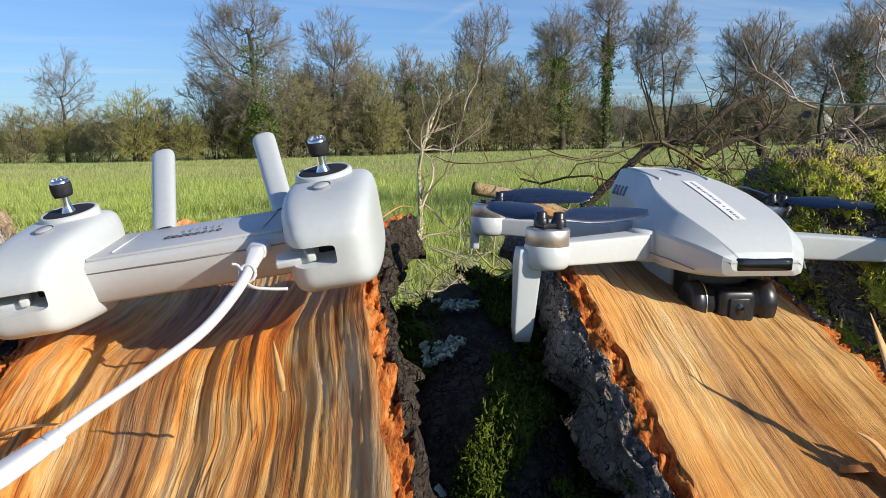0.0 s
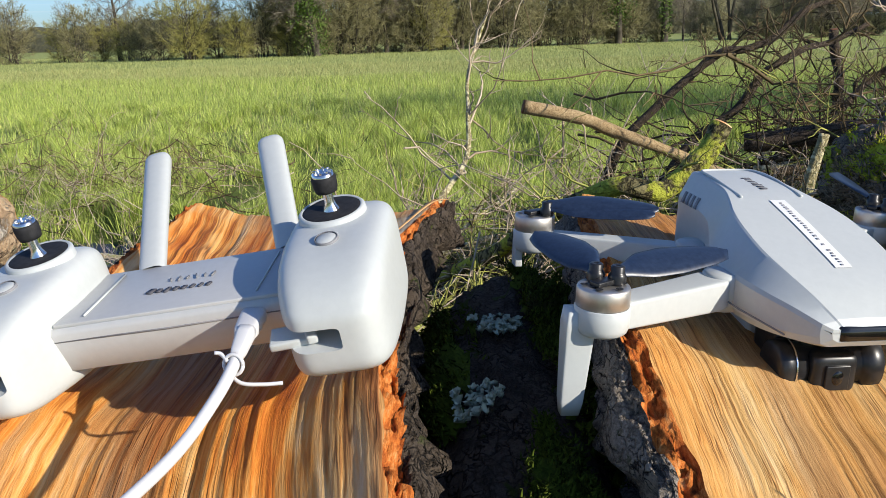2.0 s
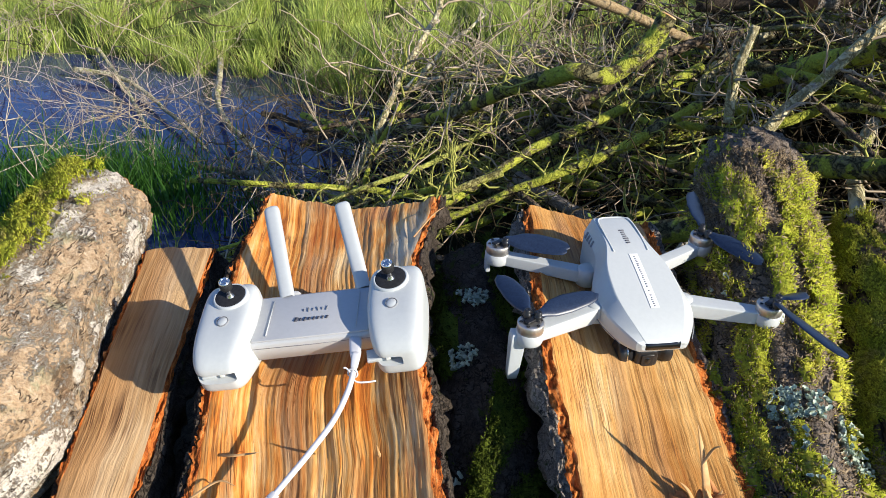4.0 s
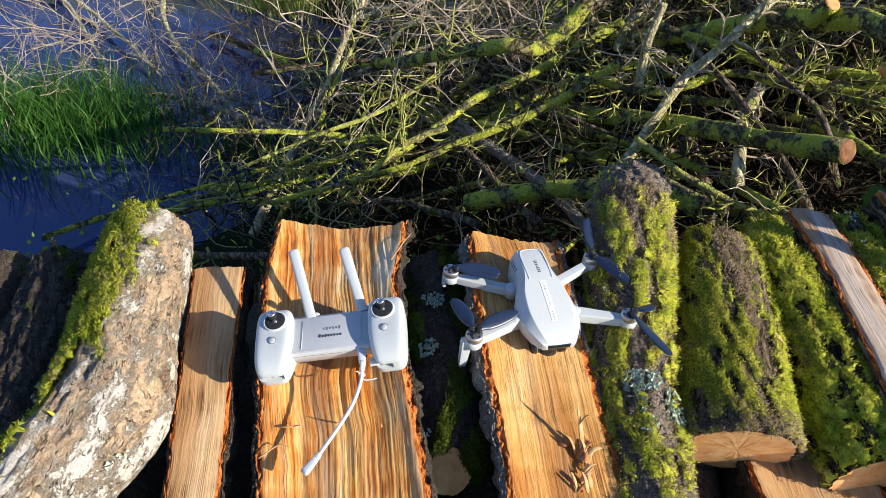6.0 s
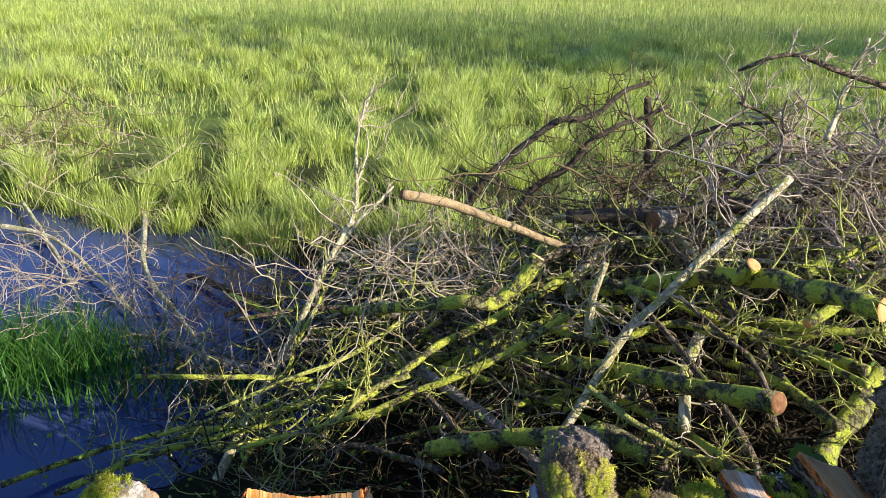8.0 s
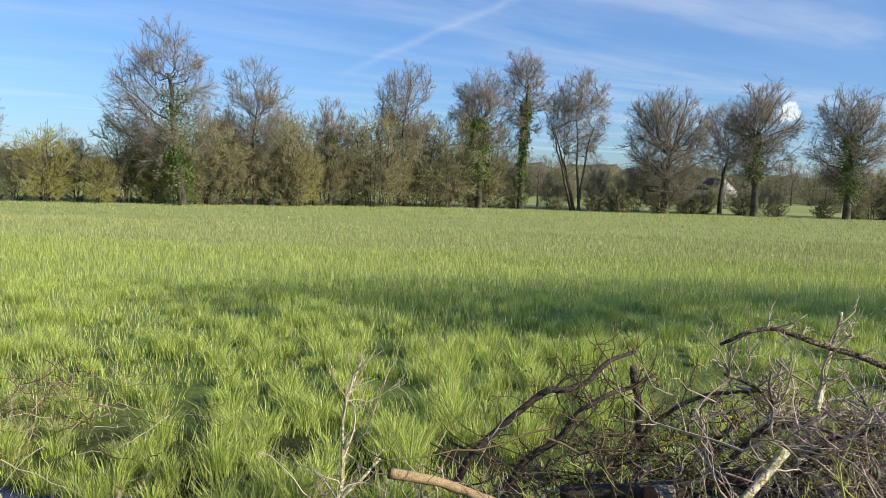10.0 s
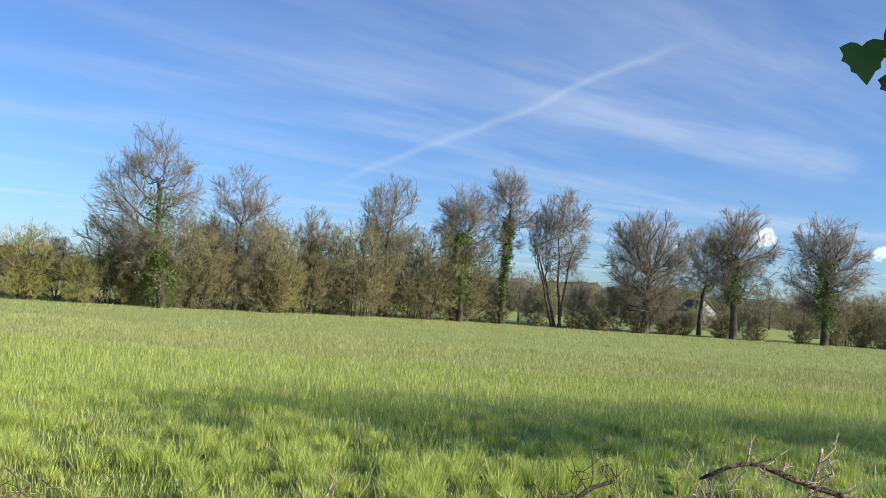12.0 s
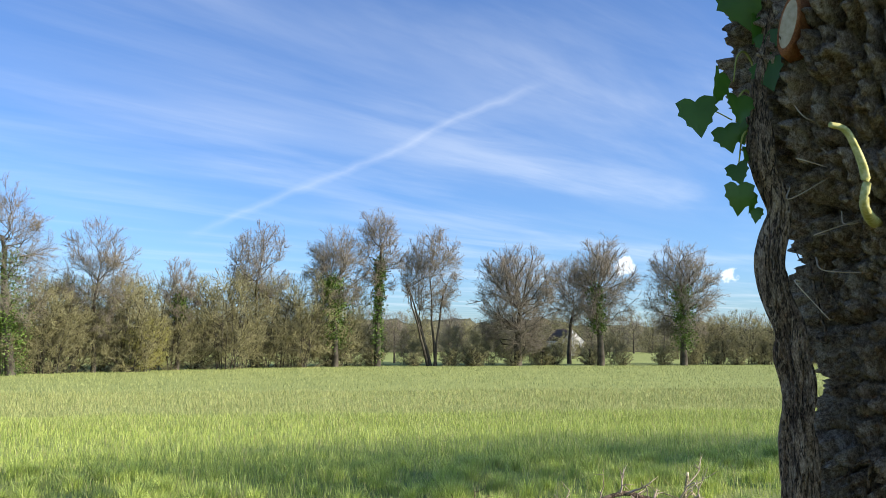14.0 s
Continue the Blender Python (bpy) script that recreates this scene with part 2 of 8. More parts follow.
def shoots(P, count, rng, spread=0.7, lo=0.15):
    """Starting points, directions and owners of side shoots along crooked twigs."""
    n, k = P.shape[0], P.shape[1]
    own = np.repeat(np.arange(n), count)
    t = rng.uniform(lo, 0.97, len(own)) * (k - 1)
    j = np.minimum(t.astype(int), k - 2)
    p = P[own, j] + (P[own, j + 1] - P[own, j]) * (t - j)[:, None]
    d = P[own, j + 1] - P[own, j]
    d = d / (np.linalg.norm(d, axis=1)[:, None] + 1e-9) + rng.normal(0, spread, d.shape)
    return p, d / np.linalg.norm(d, axis=1)[:, None], own


def turned_box(geo, m, sx, sy, sz, bevel=0.15, top=1.0):
    """A box with chamfered edges: size sx, sy, sz at the pose m; top narrows its upper end."""
    bm = bmesh.new()
    bmesh.ops.create_cube(bm, size=1)
    for v in bm.verts:
        k = top if v.co.z > 0 else 1.0
        v.co = Vector((v.co.x * sx * k, v.co.y * sy * k, v.co.z * sz))
    if bevel:
        bmesh.ops.bevel(bm, geom=bm.edges[:], offset=bevel * min(sx, sy, sz), segments=2, profile=0.6, affect="EDGES")
    bmesh.ops.triangulate(bm, faces=bm.faces[:])
    bm.verts.index_update()
    geo.add([tuple(m @ v.co) for v in bm.verts], None, [[v.index for v in f.verts] for f in bm.faces])
    bm.free()
    return geo


def lathe(geo, m, profile, sides=28):
    """A turned solid: profile of (radius, height) about z, at the pose m."""
    ang = np.linspace(0, 2 * math.pi, sides, endpoint=False)
    pr = np.asarray(profile, float)
    v = np.stack([pr[:, :1] * np.cos(ang), pr[:, :1] * np.sin(ang), np.repeat(pr[:, 1:], sides, 1)], -1).reshape(-1, 3)
    mm = np.array(m)
    return geo.add(v @ mm[:3, :3].T + mm[:3, 3], grid_faces(len(pr), sides, True))


# ---- materials ----
def material(name, rough=0.6, metal=0.0, spec=0.5):
    m = bpy.data.materials.new(name)
    m.use_nodes = True
    nt = m.node_tree
    b = nt.nodes["Principled BSDF"]
    b.inputs["Roughness"].default_value, b.inputs["Metallic"].default_value = rough, metal
    b.inputs["Specular IOR Level"].default_value = spec
    return m, nt, b


def obj_vec(nt):
    return node(nt, "ShaderNodeTexCoord").outputs["Object"]


def bump(nt, b, height, strength, dist):
    n = node(nt, "ShaderNodeBump", Height=height, Strength=strength, Distance=dist)
    nt.links.new(n.outputs[0], b.inputs["Normal"])


def wood_material(name, stops, grey=0.25, fine=150.0, seed=0.0, wobble=0.014, streak=0.55, red=1.0, cracks=1.0, zones=(), width=0.16):
    """Split wood with fibres along y: streaks of colour, weathered grey bands, torn fibre relief."""
    m, nt, b = material(name, 0.62, spec=0.3)
    at = nt.nodes.new("ShaderNodeAttribute")
    at.attribute_name = "grain"
    v = node(nt, "ShaderNodeMapping", Vector=at.outputs["Vector"], Location=(seed, seed * 2, 0)).outputs[0]
    wob = node(nt, "ShaderNodeTexNoise", Vector=stretched(nt, v, 14, 7, 14), Scale=1.0, Detail=2.0)
    shift = node(nt, "ShaderNodeVectorMath", _op="SCALE", i0=wob.outputs[1])
    shift.inputs["Scale"].default_value = wobble * 0.5
    v = node(nt, "ShaderNodeVectorMath", _op="ADD", i0=v, i1=shift.outputs[0]).outputs[0]
    broad = noise_n(nt, stretched(nt, v, 30, 1.6, 26), 1.0, 4.0, 0.6)
    band = noise_n(nt, stretched(nt, v, 95, 3.2, 60), 1.0, 4.0, 0.62)
    thin = noise_n(nt, stretched(nt, v, fine * 2.4, 9, fine), 1.0, 6.0, 0.7)
    patchy = noise_n(nt, stretched(nt, v, 9, 6, 9), 1.0, 4.0, 0.6)
    val = math_n(nt, "ADD", math_n(nt, "MULTIPLY", broad, streak), math_n(nt, "MULTIPLY", thin, 0.50))
    val = math_n(nt, "ADD", val, math_n(nt, "ADD", math_n(nt, "MULTIPLY", band, 0.20), math_n(nt, "MULTIPLY", patchy, 0.62)))
    val = math_n(nt, "SUBTRACT", val, (streak + 1.32 - 1.0) / 2 + 0.02)
    col = ramp(nt, val, stops)
    gmask = ramp(nt, noise_n(nt, stretched(nt, v, 30, 1.6, 30), 1.3, 3.0), [(0.53, 0.0), (0.62, 1.0)])
    col = mix(nt, math_n(nt, "MULTIPLY", gmask, grey), col, mix(nt, thin, (0.30, 0.19, 0.10), (0.72, 0.54, 0.34)))
    heart = ramp(nt, noise_n(nt, stretched(nt, v, 13, 1.1, 13), 1.7, 4.0, 0.6), [(0.44, 0.0), (0.58, red)], True)
    col = mix(nt, heart, col, mix(nt, 1.0, col, (0.96, 0.77, 0.58), "MULTIPLY"))
    crack = math_n(nt, "ABSOLUTE", math_n(nt, "SUBTRACT", noise_n(nt, stretched(nt, v, fine * 0.9, 2.6, 40), 1.0, 3.0), 0.5))
    dark = ramp(nt, crack, [(0.008, 1.0), (0.035, 0.0)])
    dark = math_n(nt, "MULTIPLY", dark, ramp(nt, noise_n(nt, v, 16.0, 2.0), [(0.46, 0.0), (0.66, 0.7)]))
    lines = math_n(nt, "ABSOLUTE", math_n(nt, "SUBTRACT", noise_n(nt, stretched(nt, v, fine * 1.5, 4.5, 60), 1.0, 2.0, 0.5), 0.5))
    lines = math_n(nt, "MULTIPLY", ramp(nt, lines, [(0.006, 0.75), (0.030, 0.0)]), ramp(nt, noise_n(nt, stretched(nt, v, 22, 9, 22), 1.0, 3.0), [(0.42, 0.0), (0.62, 1.0)]))
    col = mix(nt, math_n(nt, "MULTIPLY", lines, cracks), col, mix(nt, 1.0, col, (0.45, 0.26, 0.15), "MULTIPLY"))
    col = mix(nt, dark, col, (0.10, 0.034, 0.010))
    if zones:
        # sapwood, heartwood and weathered bands side by side across the face
        sep = node(nt, "ShaderNodeSeparateXYZ", Vector=at.outputs["Vector"])
        side = math_n(nt, "ADD", math_n(nt, "MULTIPLY", sep.outputs["X"], 1.0 / width), 0.5)
        drift = noise_n(nt, stretched(nt, v, 40, 5, 40), 1.0, 5.0, 0.65)
        side = math_n(nt, "ADD", side, math_n(nt, "MULTIPLY", math_n(nt, "SUBTRACT", drift, 0.5), 0.55))
        col = mix(nt, 1.0, col, ramp(nt, side, list(zones)), "MULTIPLY")
    col = mix(nt, 1.0, col, (0.86, 0.81, 0.84), "MULTIPLY")
    nt.links.new(col, b.inputs["Base Color"])
    bump(nt, b, math_n(nt, "SUBTRACT", math_n(nt, "ADD", math_n(nt, "MULTIPLY", thin, 0.8), math_n(nt, "MULTIPLY", band, 0.6)), math_n(nt, "MULTIPLY", lines, 0.4)), 0.8, 0.0020)
    return m


WOOD_ORANGE = wood_material("split_wood_orange", [(0.29, (0.19, 0.058, 0.012)), (0.37, (0.58, 0.21, 0.038)), (0.43, (0.78, 0.37, 0.075)), (0.50, (0.86, 0.56, 0.20)), (0.60, (0.91, 0.76, 0.44))], 0.35, 130, 1.3, 0.008, 0.46, 0.5, 0.8,
                            [(0.05, (1.0, 0.80, 0.62)), (0.14, (1.0, 0.98, 0.95)), (0.24, (0.92, 0.86, 0.80)), (0.31, (0.60, 0.48, 0.42)), (0.42, (0.62, 0.50, 0.43)), (0.49, (1.0, 0.90, 0.76)), (0.70, (1.0, 0.86, 0.68)), (0.78, (0.86, 0.92, 1.05)), (0.95, (0.95, 0.90, 0.90))], 0.165)
WOOD_TAN = wood_material("split_wood_tan", [(0.28, (0.20, 0.072, 0.016)), (0.37, (0.52, 0.255, 0.058)), (0.47, (0.70, 0.40, 0.115)), (0.57, (0.80, 0.535, 0.20)), (0.70, (0.86, 0.68, 0.35))], 0.35, 250, 4.1, 0.005, 0.36, 0.25, 1.0,
                         [(0.06, (1.0, 0.80, 0.58)), (0.16, (1.06, 1.05, 1.05)), (0.30, (1.0, 0.96, 0.90)), (0.40, (0.82, 0.72, 0.60)), (0.60, (0.80, 0.70, 0.58)), (0.70, (0.98, 0.92, 0.86)), (0.90, (1.06, 1.08, 1.12))], 0.115)
WOOD_PALE = wood_material("split_wood_pale", [(0.24, (0.36, 0.20, 0.075)), (0.40, (0.58, 0.385, 0.175)), (0.55, (0.70, 0.51, 0.27)), (0.8, (0.78, 0.62, 0.38))], 0.3, 140, 7.7, 0.006, 0.30, 0.25, 0.35,
                          [(0.12, (0.95, 0.82, 0.66)), (0.40, (0.98, 0.88, 0.76)), (0.58, (1.04, 1.04, 1.04)), (0.9, (1.04, 1.04, 1.0))], 0.062)
WOOD_GREY = wood_material("weathered_wood", [(0.24, (0.25, 0.18, 0.11)), (0.38, (0.50, 0.42, 0.30)), (0.52, (0.66, 0.57, 0.44)), (0.75, (0.76, 0.68, 0.55))], 0.6, 140, 2.9)


def bark_material(name, dark, light, moss=0.0, white=0.0, scale=60.0, long=0.35, green=(0.12, 0.16, 0.015)):
    """Furrowed bark along y, with moss and pale lichen in patches."""
    m, nt, b = material(name, 0.88, spec=0.2)
    v = obj_vec(nt)
    rough = noise_n(nt, v, scale * 1.6, 6.0, 0.7)
    furrow = noise_n(nt, stretched(nt, v, 1, long, 1), scale * 0.7, 5.0, 0.62, 0.4)
    furrow = math_n(nt, "ABSOLUTE", math_n(nt, "SUBTRACT", furrow, 0.5))
    hgt = math_n(nt, "MULTIPLY", ramp(nt, furrow, [(0.0, 0.0), (0.10, 1.0)]), math_n(nt, "ADD", rough, 0.35))
    col = ramp(nt, math_n(nt, "MULTIPLY", hgt, math_n(nt, "ADD", noise_n(nt, v, scale * 0.25, 3.0), 0.45)), [(0.05, dark), (0.85, light)])
    if white:
        w = ramp(nt, noise_n(nt, v, scale * 0.28, 6.0, 0.68), [(0.56 - white * 0.16, 0.0), (0.66 - white * 0.16, 1.0)])
        col = mix(nt, w, col, mix(nt, rough, (0.42, 0.36, 0.29), (0.68, 0.62, 0.54)))
    if moss:
        mm = ramp(nt, noise_n(nt, v, scale * 0.22, 5.0, 0.65), [(0.62 - moss * 0.20, 0.0), (0.68 - moss * 0.20, 1.0)])
        col = mix(nt, mm, col, mix(nt, noise_n(nt, v, scale * 3, 3.0), tuple(c * 0.4 for c in green), tuple(min(1, c * 1.6) for c in green)))
    nt.links.new(col, b.inputs["Base Color"])
    bump(nt, b, hgt, 0.9, 0.006)
    return m


BARK_MOSSY = bark_material("mossy_bark", (0.018, 0.013, 0.009), (0.24, 0.165, 0.10), 0.3, 0.0)
BARK_BROWN = bark_material("brown_branch_bark", (0.05, 0.036, 0.024), (0.28, 0.21, 0.14), 0.25, 0.0, 70, 0.3)
BARK_GREEN = bark_material("lichen_green_branch_bark", (0.040, 0.034, 0.016), (0.26, 0.23, 0.11), 0.75, 0.0, 75, 0.6, (0.46, 0.49, 0.065))
BARK_LIME = bark_material("lime_mossed_bark", (0.16, 0.14, 0.05), (0.50, 0.46, 0.18), 0.9, 0.0, 75, 0.6, (0.54, 0.55, 0.13))
BARK_POLE = bark_material("pale_branch_bark", (0.32, 0.27, 0.13), (0.78, 0.70, 0.43), 0.35, 0.15, 60, 0.3, (0.34, 0.34, 0.09))


def chunky_bark(name, stops, scale, lift, stretch=(1, 1, 1), pits=0.0):
    """Bark without lines of its own: grain, flakes and stains over the relief of the mesh."""
    m, nt, b = material(name, 0.9, spec=0.15)
    v = stretched(nt, obj_vec(nt), *stretch)
    a, c = noise_n(nt, v, scale, 6.0, 0.72), noise_n(nt, v, scale * 0.18, 3.0, 0.6)
    fine = noise_n(nt, v, scale * 4.5, 5.0, 0.75)
    col = ramp(nt, math_n(nt, "ADD", math_n(nt, "MULTIPLY", a, 0.55), math_n(nt, "ADD", math_n(nt, "MULTIPLY", c, 0.25), math_n(nt, "MULTIPLY", fine, 0.20))), stops)
    col = mix(nt, 1.0, col, ramp(nt, fine, [(0.36, (0.45, 0.42, 0.40)), (0.52, (1.0, 1.0, 1.0)), (0.66, (1.3, 1.28, 1.25))]), "MULTIPLY")
    hgt = math_n(nt, "ADD", a, math_n(nt, "MULTIPLY", fine, 0.35))
    if pits:
        vor = nt.nodes.new("ShaderNodeTexVoronoi")
        nt.links.new(v, vor.inputs["Vector"])
        vor.inputs["Scale"].default_value = scale * 1.1
        hole = math_n(nt, "MULTIPLY", ramp(nt, vor.outputs["Distance"], [(0.16, 1.0), (0.30, 0.0)]), ramp(nt, a, [(0.46, 0.0), (0.54, pits)]))
        rift = math_n(nt, "ABSOLUTE", math_n(nt, "SUBTRACT", noise_n(nt, stretched(nt, v, 1, 1, 0.35), scale * 0.6, 4.0, 0.6), 0.5))
        hole = math_n(nt, "MAXIMUM", hole, ramp(nt, rift, [(0.006, pits), (0.03, 0.0)]))
        col = mix(nt, hole, col, (0.018, 0.012, 0.009))
        hgt = math_n(nt, "SUBTRACT", hgt, hole)
    nt.links.new(col, b.inputs["Base Color"])
    bump(nt, b, hgt, 1.0, lift)
    return m


BARK_TRUNK = chunky_bark("tree_bark", [(0.36, (0.060, 0.040, 0.026)), (0.45, (0.28, 0.195, 0.125)), (0.53, (0.54, 0.43, 0.31)), (0.64, (0.76, 0.68, 0.56))], 120, 0.012)
BARK_LIANA = chunky_bark("ivy_stem_bark", [(0.34, (0.04, 0.026, 0.017)), (0.44, (0.20, 0.135, 0.085)), (0.54, (0.42, 0.31, 0.205)), (0.68, (0.64, 0.53, 0.40))], 150, 0.008, (1, 1, 0.40), 0.85)
BARK_TAN = chunky_bark("tan_branch_bark", [(0.30, (0.20, 0.125, 0.06)), (0.5, (0.40, 0.29, 0.155)), (0.75, (0.56, 0.45, 0.27))], 70, 0.002)


def flaky_bark(name, crack, low, high, scale, stretch=(1, 0.6, 1), moss=0.0, split=1.0, rust=0.0):
    """Scaly bark: plates of uneven tone with dark cracks between them."""
    m, nt, b = material(name, 0.88, spec=0.15)
    v = obj_vec(nt)
    warp = node(nt, "ShaderNodeTexNoise", Vector=v, Scale=scale * 0.5, Detail=4.0)
    push = node(nt, "ShaderNodeVectorMath", _op="SCALE", i0=warp.outputs[1])
    push.inputs["Scale"].default_value = 0.030
    w = stretched(nt, node(nt, "ShaderNodeVectorMath", _op="ADD", i0=v, i1=push.outputs[0]).outputs[0], *stretch)
    vor = nt.nodes.new("ShaderNodeTexVoronoi")
    vor.feature = "DISTANCE_TO_EDGE"
    nt.links.new(w, vor.inputs["Vector"])
    vor.inputs["Scale"].default_value = scale
    grain, blot = noise_n(nt, v, scale * 5, 6.0, 0.7), noise_n(nt, v, scale * 0.45, 5.0, 0.68)
    tone = ramp(nt, math_n(nt, "ADD", math_n(nt, "MULTIPLY", grain, 0.45), math_n(nt, "MULTIPLY", blot, 0.55)), [(0.36, low), (0.56, high)])
    gap = math_n(nt, "MULTIPLY", ramp(nt, vor.outputs["Distance"], [(0.01, 1.0), (0.02 + 0.09 * split, 0.0)]), ramp(nt, blot, [(0.46, 0.25 * split), (0.62, 1.0)]))
    if rust:
        rr = ramp(nt, noise_n(nt, stretched(nt, v, 1, 0.55, 1), scale * 0.42, 6.0, 0.7), [(0.47, 0.0), (0.60, rust)])
        tone = mix(nt, rr, tone, mix(nt, grain, (0.13, 0.075, 0.040), (0.46, 0.31, 0.19)))
    col = mix(nt, gap, tone, crack)
    if moss:
        mm = ramp(nt, noise_n(nt, v, scale * 0.3, 5.0, 0.65), [(0.64 - moss * 0.2, 0.0), (0.70 - moss * 0.2, 1.0)])
        col = mix(nt, mm, col, (0.10, 0.12, 0.03))
    nt.links.new(col, b.inputs["Base Color"])
    bump(nt, b, math_n(nt, "ADD", math_n(nt, "SUBTRACT", math_n(nt, "MULTIPLY", grain, 0.6), gap), 1.0), 1.0, 0.008)
    return m


def pale_bark_material():
    """Tan bark under flaking chalk-white crust, greenish in places, split along its length."""
    m, nt, b = material("pale_scaly_bark", 0.9, spec=0.12)
    v = obj_vec(nt)
    warp = node(nt, "ShaderNodeTexNoise", Vector=v, Scale=22.0, Detail=4.0)
    push = node(nt, "ShaderNodeVectorMath", _op="SCALE", i0=warp.outputs[1])
    push.inputs["Scale"].default_value = 0.022
    w = node(nt, "ShaderNodeVectorMath", _op="ADD", i0=v, i1=push.outputs[0]).outputs[0]
    grain, mott = noise_n(nt, v, 420.0, 5.0, 0.7), noise_n(nt, w, 110.0, 5.0, 0.7)
    base = ramp(nt, math_n(nt, "ADD", math_n(nt, "MULTIPLY", grain, 0.45), math_n(nt, "MULTIPLY", mott, 0.55)), [(0.32, (0.17, 0.095, 0.048)), (0.48, (0.52, 0.36, 0.215)), (0.64, (0.72, 0.56, 0.38))])
    crust_n = math_n(nt, "ADD", math_n(nt, "MULTIPLY", noise_n(nt, stretched(nt, w, 1, 0.6, 1), 26.0, 6.0, 0.72), 0.75), math_n(nt, "MULTIPLY", grain, 0.25))
    crust = ramp(nt, crust_n, [(0.475, 0.0), (0.535, 1.0)])
    white = ramp(nt, grain, [(0.3, (0.54, 0.46, 0.36)), (0.6, (0.78, 0.71, 0.60))])
    col = mix(nt, math_n(nt, "MULTIPLY", crust, 0.95), base, white)
    tint = ramp(nt, noise_n(nt, w, 34.0, 5.0, 0.7), [(0.56, 0.0), (0.66, 0.6)])
    col = mix(nt, tint, col, mix(nt, grain, (0.20, 0.22, 0.10), (0.52, 0.54, 0.36)))
    rusty = ramp(nt, noise_n(nt, w, 17.0, 5.0, 0.7), [(0.60, 0.0), (0.66, 0.7)])
    col = mix(nt, rusty, col, mix(nt, grain, (0.20, 0.095, 0.045), (0.50, 0.30, 0.16)))
    rift = math_n(nt, "ABSOLUTE", math_n(nt, "SUBTRACT", noise_n(nt, stretched(nt, w, 1, 0.24, 1), 48.0, 4.0, 0.6), 0.5))
    rift = math_n(nt, "MULTIPLY", ramp(nt, rift, [(0.004, 1.0), (0.022, 0.0)]), ramp(nt, mott, [(0.46, 0.0), (0.58, 0.9)]))
    col = mix(nt, rift, col, (0.085, 0.055, 0.036))
    nt.links.new(col, b.inputs["Base Color"])
    hgt = math_n(nt, "ADD", math_n(nt, "MULTIPLY", grain, 0.5), math_n(nt, "SUBTRACT", math_n(nt, "MULTIPLY", crust, 0.7), rift))
    bump(nt, b, math_n(nt, "ADD", hgt, mott), 1.0, 0.005)
    return m


BARK_WHITE = pale_bark_material()
BARK_BUTT = flaky_bark("grey_knobbly_bark", (0.016, 0.011, 0.008), (0.10, 0.072, 0.052), (0.42, 0.34, 0.265), 110, (1, 0.8, 1), 0.0)
BARK_GREY = flaky_bark("grey_bark", (0.020, 0.014, 0.010), (0.14, 0.105, 0.080), (0.60, 0.52, 0.425), 150, (1, 0.6, 1), 0.15)
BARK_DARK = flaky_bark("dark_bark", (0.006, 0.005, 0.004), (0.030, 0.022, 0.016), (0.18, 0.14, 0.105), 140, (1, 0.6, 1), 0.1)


def inner_bark_material():
    m, nt, b = material("torn_inner_bark", 0.85, spec=0.2)
    v = obj_vec(nt)
    a = noise_n(nt, stretched(nt, v, 260, 70, 200), 1.0, 6.0, 0.75)
    col = ramp(nt, a, [(0.34, (0.09, 0.026, 0.010)), (0.45, (0.44, 0.11, 0.020)), (0.54, (0.66, 0.20, 0.038)), (0.70, (0.76, 0.38, 0.14))])
    nt.links.new(col, b.inputs["Base Color"])
    bump(nt, b, a, 0.8, 0.004)
    return m


INNER_BARK = inner_bark_material()
RUST_BARK = chunky_bark("rusty_callus_bark", [(0.3, (0.10, 0.035, 0.018)), (0.5, (0.30, 0.12, 0.05)), (0.72, (0.46, 0.24, 0.12))], 120, 0.002)


def speckled(name, c0, c1, scale, rough=0.6, spec=0.4, relief=0.0, per_island=False, transl=0.0, metal=0.0, own=0.65):
    """A plain surface with fine variation; per_island gives every loose piece its own shade."""
    m, nt, b = material(name, rough, metal, spec)
    n = noise_n(nt, obj_vec(nt), scale, 4.0, 0.6)
    fac = ramp(nt, n, [(0.3, 0.0), (0.7, 1.0)])
    if per_island:
        isl = node(nt, "ShaderNodeNewGeometry").outputs["Random Per Island"]
        fac = math_n(nt, "ADD", math_n(nt, "MULTIPLY", fac, 1 - own), math_n(nt, "MULTIPLY", isl, own))
    col = mix(nt, fac, c0, c1)
    nt.links.new(col, b.inputs["Base Color"])
    if relief:
        bump(nt, b, n, 0.4, relief)
    if transl:
        tr = node(nt, "ShaderNodeBsdfTranslucent", Color=col)
        mx = node(nt, "ShaderNodeMixShader", i0=transl, i1=b.outputs[0], i2=tr.outputs[0])
        nt.links.new(mx.outputs[0], nt.nodes["Material Output"].inputs[0])
    return m


